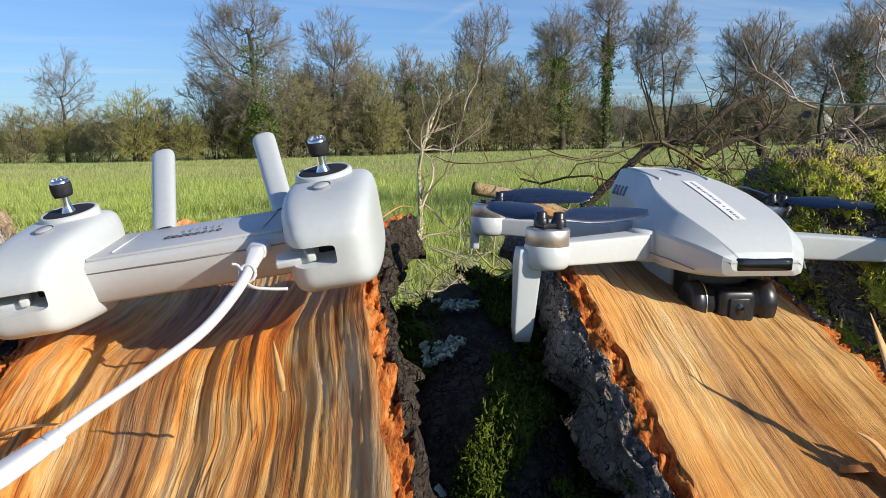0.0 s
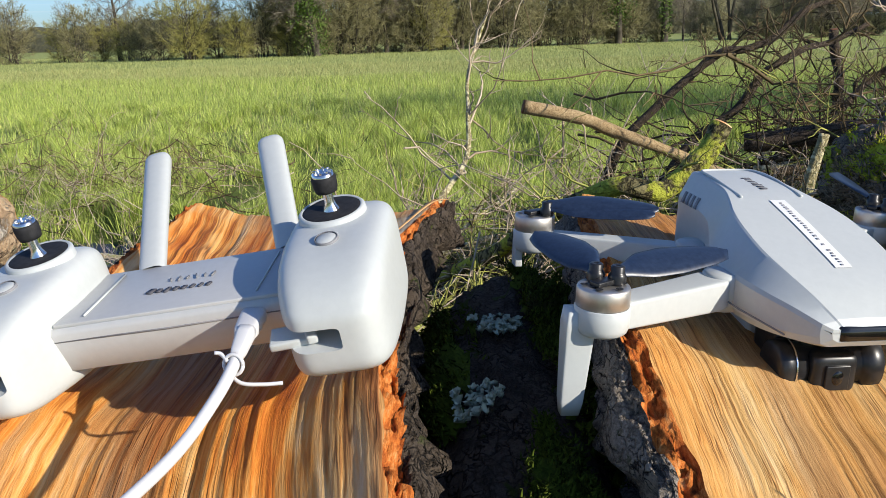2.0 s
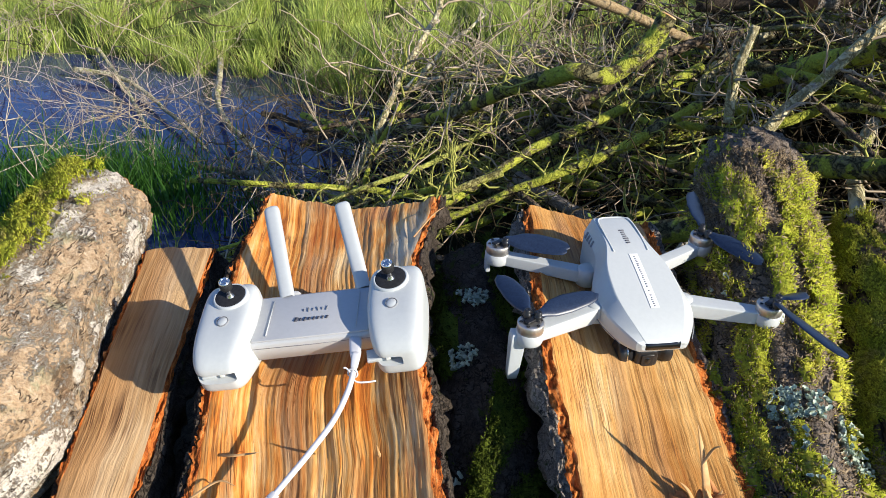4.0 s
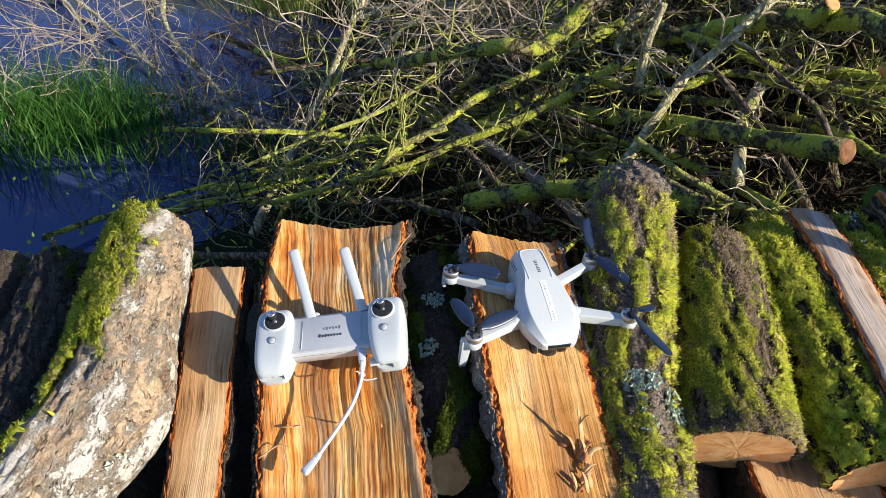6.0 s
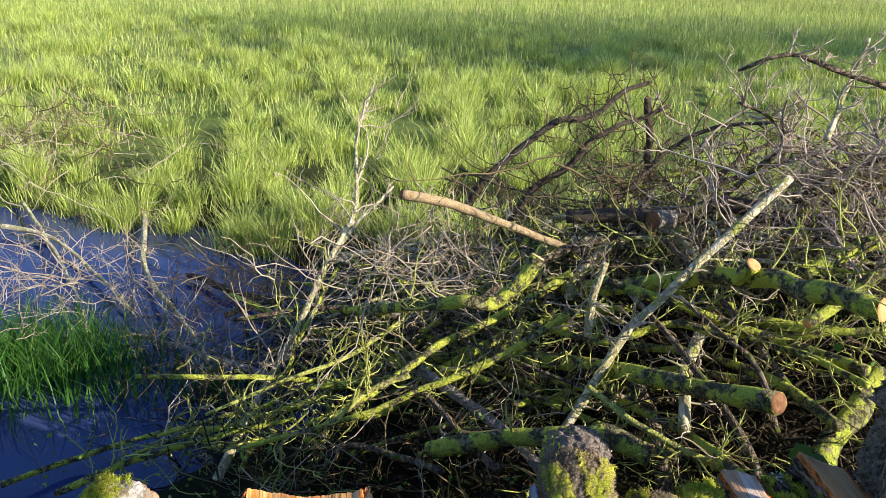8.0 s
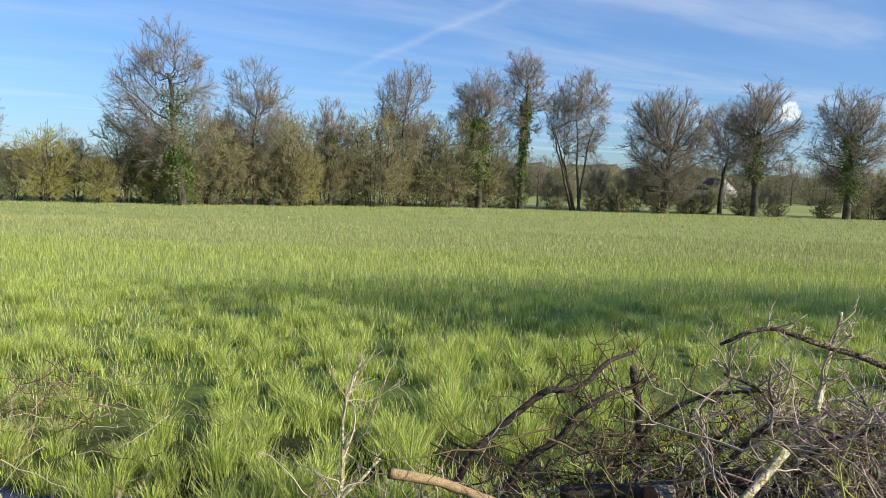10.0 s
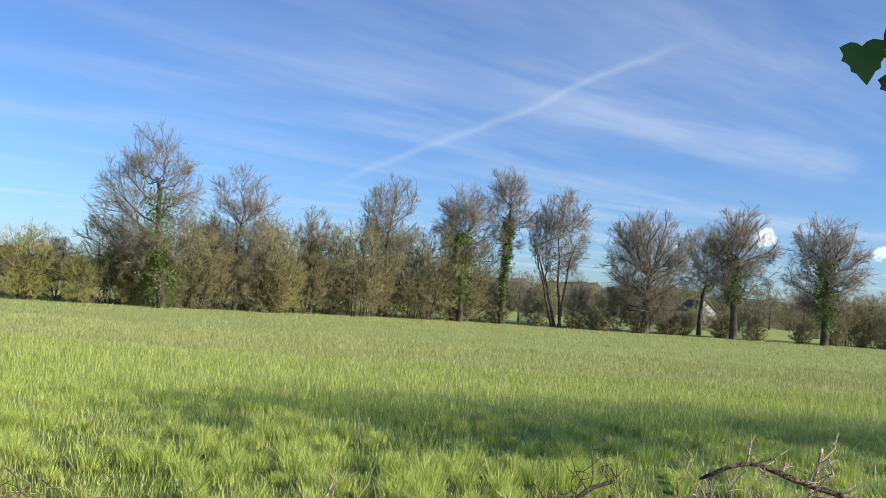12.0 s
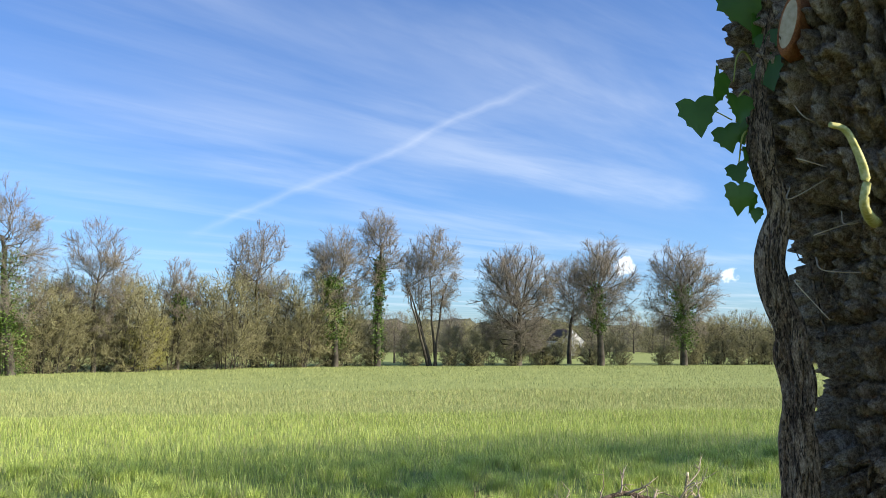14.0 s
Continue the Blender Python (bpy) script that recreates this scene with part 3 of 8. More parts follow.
def moss_material(name, deep, green, yellow, brown):
    """Moss in soft patches of green, yellow-green and dead brown, every tuft with its own shade."""
    m, nt, b = material(name, 0.92, spec=0.1)
    v = obj_vec(nt)
    isl = node(nt, "ShaderNodeNewGeometry").outputs["Random Per Island"]
    tone = ramp(nt, noise_n(nt, v, 24.0, 4.0, 0.6), [(0.40, 0.0), (0.60, 1.0)])
    col = mix(nt, tone, green, yellow)
    dead = ramp(nt, noise_n(nt, v, 34.0, 5.0, 0.7), [(0.55, 0.0), (0.64, 0.8)])
    col = mix(nt, dead, col, brown)
    fleck = math_n(nt, "ADD", math_n(nt, "MULTIPLY", noise_n(nt, v, 330.0, 3.0, 0.6), 0.8), math_n(nt, "MULTIPLY", isl, 0.55))
    col = mix(nt, ramp(nt, fleck, [(0.36, 1.0), (0.74, 0.0)]), col, deep)
    nt.links.new(col, b.inputs["Base Color"])
    bump(nt, b, noise_n(nt, v, 300.0, 3.0, 0.6), 0.35, 0.0012)
    tr = node(nt, "ShaderNodeBsdfTranslucent", Color=col)
    mx = node(nt, "ShaderNodeMixShader", i0=0.25, i1=b.outputs[0], i2=tr.outputs[0])
    nt.links.new(mx.outputs[0], nt.nodes["Material Output"].inputs[0])
    return m


MOSS = moss_material("moss", (0.13, 0.12, 0.018), (0.46, 0.52, 0.044), (0.70, 0.68, 0.088), (0.44, 0.35, 0.13))
# darker copy of the moss, with the shade between the logs in its colour
MOSS_SHADED = moss_material("shaded_moss", (0.016, 0.026, 0.005), (0.085, 0.125, 0.014), (0.15, 0.19, 0.024), (0.10, 0.08, 0.04))
MOSS_DEAD = speckled("dead_moss", (0.045, 0.030, 0.020), (0.42, 0.32, 0.20), 60, 0.95, 0.1, per_island=True)
LICHEN = speckled("lichen", (0.36, 0.44, 0.34), (0.64, 0.71, 0.57), 120, 0.9, 0.1, per_island=True)
CHIP = speckled("splintered_wood", (0.50, 0.26, 0.09), (0.72, 0.46, 0.22), 90, 0.7, 0.2, 0.001)
CUT_WOOD = speckled("sawn_wood", (0.52, 0.22, 0.065), (0.78, 0.44, 0.18), 60, 0.75, 0.2, 0.002)
CUT_DARK = speckled("old_sawn_wood", (0.10, 0.045, 0.022), (0.30, 0.14, 0.065), 60, 0.8, 0.2, 0.002)
CUT_RED = speckled("reddish_sawn_wood", (0.26, 0.095, 0.030), (0.52, 0.23, 0.085), 60, 0.8, 0.2, 0.002)
CUT_BRIGHT = speckled("fresh_sawn_wood", (0.60, 0.33, 0.14), (0.80, 0.55, 0.30), 60, 0.7, 0.2, 0.001)
CUT_ORANGE = speckled("orange_sawn_wood", (0.66, 0.27, 0.085), (0.88, 0.52, 0.24), 45, 0.7, 0.2, 0.002)
CUT_PALE = speckled("weathered_cut", (0.36, 0.28, 0.18), (0.58, 0.48, 0.34), 90, 0.8, 0.2, 0.001)
LICHEN_TWIG = speckled("yellow_lichened_bark", (0.34, 0.32, 0.07), (0.66, 0.62, 0.30), 140, 0.85, 0.2, 0.002)
WHITE_PLASTIC = speckled("white_plastic", (0.512, 0.536, 0.526), (0.542, 0.566, 0.554), 300, 0.38, 0.45, 0.00004)
GREY_PLASTIC = speckled("light_grey_plastic", (0.485, 0.490, 0.485), (0.515, 0.520, 0.515), 300, 0.42, 0.45, 0.00004)
CABLE_WHITE = speckled("cable_white", (0.60, 0.60, 0.61), (0.64, 0.64, 0.64), 200, 0.45, 0.4)
RUBBER = speckled("black_rubber", (0.012, 0.012, 0.013), (0.028, 0.028, 0.03), 400, 0.7, 0.3, 0.0001)
BLACK_PLASTIC = speckled("black_plastic", (0.010, 0.010, 0.011), (0.022, 0.022, 0.024), 300, 0.35, 0.5)
BLACK_GLASS = speckled("black_glass", (0.006, 0.006, 0.007), (0.014, 0.012, 0.011), 90, 0.06, 0.6)
PROP_BLUE = speckled("dark_propeller_plastic", (0.011, 0.020, 0.046), (0.024, 0.040, 0.080), 500, 0.36, 0.45, 0.0001)
METAL = speckled("brushed_motor_metal", (0.58, 0.55, 0.51), (0.68, 0.65, 0.61), 250, 0.5, 0.5, metal=1.0)
STEEL = speckled("polished_steel", (0.70, 0.70, 0.70), (0.80, 0.80, 0.80), 150, 0.22, 0.5, metal=1.0)
FAINT_INK = speckled("faint_print", (0.22, 0.22, 0.24), (0.28, 0.28, 0.30), 200, 0.6, 0.3)
INK = speckled("grey_ink", (0.07, 0.07, 0.085), (0.10, 0.10, 0.115), 200, 0.6, 0.3)
STICKER = speckled("white_sticker", (0.80, 0.80, 0.80), (0.84, 0.84, 0.84), 200, 0.5, 0.4)
SEAM = speckled("seam_grey", (0.20, 0.20, 0.21), (0.25, 0.25, 0.26), 200, 0.6, 0.3)
TWIG_BROWN = speckled("brown_twigs", (0.016, 0.012, 0.007), (0.26, 0.19, 0.095), 30, 0.85, 0.2, per_island=True)
# near-black twig colour that holds the shade inside the heap
TWIG_SHADE = speckled("shade_black_twigs", (0.006, 0.005, 0.004), (0.055, 0.042, 0.024), 30, 0.9, 0.1, per_island=True)
TWIG_PALE = speckled("pale_twigs", (0.26, 0.19, 0.12), (0.66, 0.55, 0.41), 30, 0.8, 0.2, per_island=True)
TWIG_PINK = speckled("pinkish_thorn_twigs", (0.15, 0.105, 0.078), (0.62, 0.50, 0.39), 30, 0.8, 0.2, per_island=True)
TWIG_GREEN = speckled("mossy_twigs", (0.09, 0.09, 0.025), (0.60, 0.60, 0.15), 30, 0.85, 0.2, per_island=True)
FAR_TWIGS = speckled("winter_twigs", (0.080, 0.068, 0.052), (0.36, 0.31, 0.24), 0.6, 0.9, 0.1, per_island=True)
FAR_BUSH = speckled("winter_bush_twigs", (0.070, 0.066, 0.032), (0.43, 0.395, 0.205), 0.5, 0.9, 0.1, per_island=True)
FAR_WILLOW = speckled("budding_willow_twigs", (0.20, 0.185, 0.05), (0.46, 0.43, 0.14), 0.4, 0.9, 0.1, per_island=True)
FAR_TRUNK = speckled("far_trunk_bark", (0.035, 0.030, 0.022), (0.13, 0.112, 0.085), 1.5, 0.9, 0.1)
FAR_WOOD = speckled("distant_woods", (0.055, 0.055, 0.036), (0.17, 0.16, 0.10), 0.9, 0.95, 0.1)
IVY_FAR = speckled("far_ivy", (0.03, 0.06, 0.010), (0.17, 0.27, 0.04), 1.0, 0.6, 0.3, per_island=True)
IVY_LEAF = speckled("ivy_leaf", (0.030, 0.085, 0.010), (0.10, 0.215, 0.026), 25, 0.35, 0.5, per_island=True, transl=0.5)
SPROUT = speckled("fresh_leaves", (0.05, 0.12, 0.012), (0.20, 0.30, 0.04), 25, 0.5, 0.4, per_island=True, transl=0.35)
GRASS = speckled("grass_blades", (0.060, 0.130, 0.024), (0.68, 0.76, 0.18), 2.6, 0.5, 0.32, per_island=True, transl=0.2, own=0.75)
GRASS_TUSSOCK = speckled("tussock_blades", (0.060, 0.125, 0.018), (0.80, 0.90, 0.21), 2.2, 0.5, 0.32, per_island=True, transl=0.22, own=0.72)
GRASS_LUSH = speckled("lush_grass_blades", (0.024, 0.095, 0.014), (0.10, 0.25, 0.032), 2.0, 0.5, 0.35, per_island=True, transl=0.4)
GRASS_DRY = speckled("dry_grass_blades", (0.36, 0.33, 0.11), (0.62, 0.57, 0.28), 2.0, 0.7, 0.2, per_island=True, transl=0.35)
GRASS_FAR = speckled("far_grass_blades", (0.075, 0.115, 0.026), (0.58, 0.60, 0.22), 0.5, 0.6, 0.3, per_island=True, transl=0.1, own=0.8)
HOUSE_WALL = speckled("house_render", (0.42, 0.41, 0.40), (0.50, 0.49, 0.47), 2.0, 0.8, 0.2)
ROOF_TILE = speckled("brown_tile_roof", (0.075, 0.055, 0.042), (0.15, 0.115, 0.09), 3.0, 0.95, 0.05)


def ground_material():
    m, nt, b = material("meadow_ground", 0.95, spec=0.1)
    v = obj_vec(nt)
    n1, n2 = noise_n(nt, v, 0.35, 5.0, 0.6), noise_n(nt, v, 9.0, 6.0, 0.65)
    n3 = noise_n(nt, stretched(nt, v, 1.0, 0.35, 1.0), 30.0, 4.0, 0.7)
    grain = math_n(nt, "ADD", math_n(nt, "MULTIPLY", n2, 0.4), math_n(nt, "MULTIPLY", ramp(nt, n3, [(0.36, 0.0), (0.64, 1.0)]), 0.6))
    grass = mix(nt, grain, (0.10, 0.145, 0.034), (0.47, 0.50, 0.175))
    grass = mix(nt, ramp(nt, n1, [(0.35, 0.0), (0.7, 0.35)]), grass, (0.44, 0.46, 0.15))
    # near-black: the shade under pile and brush is put into this colour
    shaded_soil = mix(nt, n2, (0.010, 0.010, 0.005), (0.034, 0.036, 0.013))
    # mud by pond and pile, then damp turf, both shade-darkened, then the dry meadow
    shaded_turf = mix(nt, n2, (0.050, 0.075, 0.018), (0.17, 0.22, 0.055))
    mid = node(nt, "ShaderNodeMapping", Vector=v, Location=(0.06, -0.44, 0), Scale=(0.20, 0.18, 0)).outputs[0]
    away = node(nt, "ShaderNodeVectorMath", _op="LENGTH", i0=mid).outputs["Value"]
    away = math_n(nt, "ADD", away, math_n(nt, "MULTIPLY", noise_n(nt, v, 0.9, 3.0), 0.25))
    col = mix(nt, ramp(nt, away, [(0.55, 0.0), (0.75, 1.0)]), shaded_soil, shaded_turf)
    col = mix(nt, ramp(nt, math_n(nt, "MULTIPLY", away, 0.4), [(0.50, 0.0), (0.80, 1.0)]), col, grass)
    nt.links.new(col, b.inputs["Base Color"])
    bump(nt, b, n2, 0.7, 0.05)
    return m


GROUND = ground_material()
m, nt, b = material("pond_water", 0.02, spec=0.5)
# blue base colour strengthens the sky's reflection
b.inputs["Base Color"].default_value = (0.034, 0.050, 0.135, 1)
b.inputs["IOR"].default_value = 1.45
bump(nt, b, noise_n(nt, obj_vec(nt), 3.0, 3.0), 0.04, 0.02)
WATER = m


# ---- ground, pond, meadow ----
WATER_Z = -0.17


def basin(x, y):
    """How far a spot lies inside the pond, 0 outside to 1 in its middle."""
    d = np.hypot((x + 2.75) / 2.75, (y - 2.80) / 1.60) + 0.22 * (fbm(x * 0.9, y * 0.9, 5, 3) - 0.5)
    return np.clip((1.06 - d) / 0.22, 0, 1)


def ground_z(x, y):
    k = basin(x, y)
    k = k * k * (3 - 2 * k)
    near = np.clip((14 - y) / 8, 0, 1) * np.clip((y - 3.6) / 1.2, 0, 1)
    return -0.06 * np.clip((12 - y) / 8, 0, 1) - 0.34 * k + near * 0.10 * (fbm(x * 0.8, y * 0.8, 9, 3) - 0.5)


edges = np.concatenate([-np.geomspace(900, 9, 26), np.arange(-8.0, 8.01, 0.16), np.geomspace(9, 900, 26)])
depth = np.concatenate([-np.geomspace(300, 3, 14), np.arange(-2.0, 15.01, 0.16), np.geomspace(16, 1200, 34)])
gx, gy = np.meshgrid(edges, depth, indexing="ij")
geo = Geo().add(np.stack([gx, gy, ground_z(gx, gy)], -1), grid_faces(len(edges), len(depth)))
tagged(put("ground", geo, GROUND), "flat meadow ground, mud by the pond darkened for shade", "ground", kind="structure")

wx, wy = np.meshgrid(np.linspace(-5, 2.9, 40), np.linspace(0.7, 4.9, 30), indexing="ij")
geo = Geo().add(np.stack([wx, wy, 0 * wx + WATER_Z], -1), grid_faces(40, 30))
tagged(put("water", geo, WATER), "still dark pond water, the mirrored sky's blue partly put into its colour", "water", kind="structure")


def blades(geo, x, y, z, h, w, lean, rng, toward=None):
    """Grass blades, each of a quad and a tip, leaning by lean times their height."""
    n = len(x)
    a = rng.uniform(0, 2 * math.pi, n)
    side = np.stack([np.cos(a), np.sin(a), 0 * a], -1) * (w / 2)[:, None]
    la = rng.uniform(0, 2 * math.pi, n) if toward is None else toward + rng.normal(0, 0.6, n)
    out = np.stack([np.cos(la), np.sin(la), 0 * la], -1) * (lean * h * rng.uniform(0.3, 1.2, n))[:, None]
    base = np.stack([x, y, z - 0.01], -1)
    midp = base + out * 0.35 + np.array([0, 0, 1]) * (h * 0.62)[:, None]
    tip = base + out + np.array([0, 0, 1]) * h[:, None]
    v = np.stack([base - side, base + side, midp + side * 0.8, midp - side * 0.8, tip], 1)
    k = np.arange(n)[:, None] * 5
    return geo.add(v, np.array([[0, 1, 2, 3]]) + k, np.array([[3, 2, 4]]) + k)


rng = np.random.default_rng(3)


def in_view(y, spread):
    return rng.uniform(-1, 1, len(y)) * spread * (y + 1.0) + 0.06 * y


def meadow(name, mat, n, y0, y1, h0, h1, w0, w1, lean, label, spread=0.88):
    y = np.sqrt(rng.uniform(y0 ** 2, y1 ** 2, n))
    x = in_view(y, spread)
    patch = fbm(x * 0.5, y * 0.5, 21, 3)
    keep = (basin(x, y) < 0.55) & (rng.random(n) < np.clip((fbm(x * 3.6, y * 3.6, 27, 2) - 0.40) * 5, 0.25, 0.9) + np.clip((y - 8.0) / 3, 0, 1))
    x, y, patch = x[keep], y[keep], patch[keep]
    clump = np.clip((fbm(x * 3.6, y * 3.6, 27, 2) - 0.36) * 3.6, 0, 1)
    low = np.clip((9.5 - y) / 3.0, 0, 1)
    h = rng.uniform(h0, h1, len(x)) * (0.55 + 0.9 * patch) * (1 - low * 0.75 * (1 - clump))
    geo = blades(Geo(), x, y, ground_z(x, y), h, rng.uniform(w0, w1, len(x)), lean, rng)
    return tagged(put(name, geo, mat, smooth=False), label, "grass", kind="stuff")


meadow("meadow_grass", GRASS, 90000, 4.2, 13, 0.05, 0.17, 0.004, 0.008, 0.45, "short bright green meadow grass")
meadow("meadow_grass", GRASS, 130000, 11, 20, 0.07, 0.19, 0.003, 0.007, 0.45, "short bright green meadow grass")
meadow("meadow_grass", GRASS_FAR, 150000, 17, 30, 0.06, 0.16, 0.004, 0.009, 0.50, "short pale green meadow grass")
meadow("meadow_grass", GRASS_FAR, 130000, 27, 66, 0.05, 0.13, 0.008, 0.017, 0.5, "short pale green meadow grass far across the field", 0.9)
meadow("dry_meadow_grass", GRASS_DRY, 26000, 4.6, 30, 0.08, 0.22, 0.004, 0.009, 0.6, "straw-coloured dry blades among the meadow grass")

# tussocks on the wet bank
geo, geo_dry = Geo(), Geo()
count = 0
while count < 620:
    ty = 3.85 + 8.0 * rng.random() ** 1.4
    tx = float(in_view(np.array([ty]), 0.72)[0])
    if basin(np.array([tx]), np.array([ty]))[0] > 0.85:
        continue
    count += 1
    size, n = rng.uniform(0.6, 1.5), 330
    lean_a, tall = rng.uniform(0, 6.283), rng.uniform(0.7, 1.15)
    r, a = np.abs(rng.normal(0, 0.060 * size, n)), rng.uniform(0, 6.283, n)
    x, y = tx + r * np.cos(a), ty + r * np.sin(a)
    h = rng.uniform(0.05, 0.21, n) * size * tall * (1.15 - 2.2 * r)
    blades(geo, x + 0.02 * math.cos(lean_a), y, np.maximum(ground_z(x, y), WATER_Z - 0.01), h, rng.uniform(0.0022, 0.0052, n), 0.62, rng, a)
    n = 22
    r, a = np.abs(rng.normal(0, 0.10 * size, n)), rng.uniform(0, 6.283, n)
    x, y = tx + r * np.cos(a), ty + r * np.sin(a)
    blades(geo_dry, x, y, np.maximum(ground_z(x, y), WATER_Z), rng.uniform(0.05, 0.20, n) * size, rng.uniform(0.004, 0.007, n), 1.1, rng)
tagged(put("grass_tussocks", geo, GRASS_TUSSOCK, smooth=False), "sunlit green grass tussocks on the wet bank", "grass", kind="stuff")
tagged(put("dry_tussock_grass", geo_dry, GRASS_DRY, smooth=False), "pale dead blades in the bank's tussocks", "grass", kind="stuff")

# lush clump standing in the water
n = 1900
x, y = rng.normal(-1.50, 0.29, n), rng.normal(2.55, 0.15, n)
geo = blades(Geo(), x, y, np.full(n, WATER_Z - 0.02), rng.uniform(0.10, 0.30, n), rng.uniform(0.004, 0.008, n), 0.6, rng)
n = 260
x, y = rng.normal(-0.72, 0.09, n), rng.normal(2.5, 0.07, n)
blades(geo, x, y, np.full(n, WATER_Z - 0.02), rng.uniform(0.08, 0.2, n), rng.uniform(0.004, 0.007, n), 0.5, rng)
tagged(put("water_grass", geo, GRASS_LUSH, smooth=False), "lush deep green grass growing in the pond's shallows", "grass", kind="stuff")


# ---- the woodpile ----
def along(points, s):
    p = np.asarray(points, float)
    u = np.linspace(0, 1, len(p))
    return np.stack([np.interp(s, u, p[:, k]) for k in range(3)], -1)


def log_frame(left, right):
    """A pose with y along a log, from its near end to its far end."""
    a, b = np.mean([left[0], right[0]], 0), np.mean([left[-1], right[-1]], 0)
    y = Vector(a - b).normalized()
    x = y.cross(Vector((0, 0, 1))).normalized()
    m = Matrix((x, y, x.cross(y))).transposed().to_4x4()
    m.translation = Vector((a + b) / 2)
    return m


def local(m, v):
    i = np.array(m.inverted())
    return np.asarray(v) @ i[:3, :3].T + i[:3, 3]


def split_log(name, left, right, deep, wood, bark, label, dip=0.012, torn=0.0035, thick=0.011, n=170, w=190, seed=0, tilt=0.0, bend=0.006):
    """A split log: torn upper face between two edges, a band of inner bark on each edge, furrowed bark below."""
    left, right = np.asarray(left, float), np.asarray(right, float)
    m = log_frame(left, right)
    ob = thing(name, m, label, "firewood log", "split logs of the woodpile")
    s = np.linspace(0, 1, n)
    ln = np.linalg.norm(left[0] - left[-1])
    wob = lambda k, amp, f: amp * (fbm(s * ln * f * 1.8, 0 * s, seed + k, 3) - 0.5)[:, None] * np.array([[1, 0, 0.7]])
    L, R = local(m, along(left, s) + wob(1, 0.0035, 30)), local(m, along(right, s) + wob(2, 0.0035, 30))
    u = np.linspace(0, 1, w)
    P = L[:, None] * (1 - u)[None, :, None] + R[:, None] * u[None, :, None]
    X, Y = P[..., 0], P[..., 1]
    warp = bend * 2 * (fbm(X * 8, Y * 7, seed + 3, 2) - 0.5) + 0.003 * (fbm(X * 30, Y * 30, seed + 4, 2) - 0.5)
    G = X + warp
    ridg = np.abs(fbm(G * 120, Y * 3.4, seed + 5, 3) - 0.5) * 3
    fine = fbm(G * 420, Y * 10, seed + 6, 2)
    shelf = np.clip((fbm(G * 60, Y * 5, seed + 15, 2) - 0.5) * 7, -1, 1)
    big = fbm(G * 24, Y * 4, seed + 7, 3) - 0.5
    face_z = -dip * 4 * u * (1 - u) + tilt * (u - 0.5)[None, :] + torn * (ridg * 0.55 * np.clip(fbm(X * 35, Y * 6, seed + 44, 2) * 2.6 - 0.8, 0, 1) + fine * 0.62 + shelf * 0.30 + big * 2.6)
    fade = np.minimum(1, np.minimum(u, 1 - u) / 0.05)[None, :]
    P[..., 2] += face_z * fade
    endj = 0.0022 * (fbm(X[0] * 160, 0 * X[0], seed + 8, 3) - 0.5)
    P[0, :, 1] += endj * 2
    P[-1, :, 1] += endj
    lo = P[[0, -1]].copy()
    geo = Geo().add(P, grid_faces(n, w))
    grain = [np.stack([G, Y, P[..., 2]], -1).reshape(-1, 3)]
    k = 18
    for row, sgn in ((0, 1), (n - 1, -1)):
        top = P[row]
        d = np.linspace(0, 1, k)[:, None, None]
        prof = deep * np.sqrt(np.clip(1 - (2 * u - 1) ** 2, 0.03, 1))
        face = top[None] - d * np.stack([0 * u, 0 * u, prof], -1)[None]
        face[..., 1] += 0.003 * (fbm(face[..., 0] * 180, face[..., 2] * 180, seed + 11, 2) - 0.5) * (d[..., 0] > 0)
        geo.add(face, grid_faces(k, w) if sgn > 0 else grid_faces(k, w)[:, ::-1])
        grain.append(np.stack([G[row] + 0 * face[..., 0], Y[row] + face[..., 2], face[..., 2]], -1).reshape(-1, 3))
    face_ob = put("split_face", geo, wood, ob, "torn orange-brown split wood with long fibres")
    face_ob.data.attributes.new("grain", "FLOAT_VECTOR", "POINT").data.foreach_set("vector", np.concatenate(grain).astype(np.float32).ravel())
    # bark: from the left edge down round to the right edge
    c = 46
    ang = np.linspace(0, math.pi, c)
    rag = lambda A, B: fbm(A * 70, B * 22, seed + 9, 4)
    mid = (L + R) / 2
    half = np.linalg.norm(R - L, axis=1) / 2
    A, S = np.meshgrid(ang, s * ln, indexing="ij")
    A, S = A.T, S.T
    lump = 0.030 * (rag(A * 0.12, S) - 0.42) + 0.011 * (np.minimum(1, np.abs(fbm(A * 3.2, S * 26, seed + 14, 3) - 0.5) * 6) - 0.6) + 0.008 * (fbm(A * 9, S * 140, seed + 12, 3) - 0.5)
    lump *= np.minimum(1, np.sin(A) * 2.6 + 0.18)
    rad_x = half[:, None] + thick + lump
    B = mid[:, None] + np.stack([-np.cos(A) * rad_x, 0 * A, -np.sin(A) * (deep + lump)], -1)
    edge_z = (L[:, 2][:, None] * (1 + np.cos(A)) + R[:, 2][:, None] * (1 - np.cos(A))) / 2 - mid[:, 2][:, None]
    B[..., 2] += edge_z - 0.003 - 0.006 * rag(A, S * 2.2)
    # inner bark between face and bark, the bark's broken rim outside it
    rim = {}
    for k2, (E, col, sg) in enumerate(((L, 0, -1), (R, c - 1, 1))):
        q = 15
        t = np.linspace(0, 1, q)[None, :, None]
        top = E[:, None] * (1 - t) + B[:, col][:, None] * t
        bulge = np.sin(np.linspace(0, math.pi, q))[None, :] ** 0.6
        jag = fbm(s[:, None] * ln * 520 + 0 * bulge, np.arange(q)[None, :] * 0.9, seed + 13 + k2, 3)
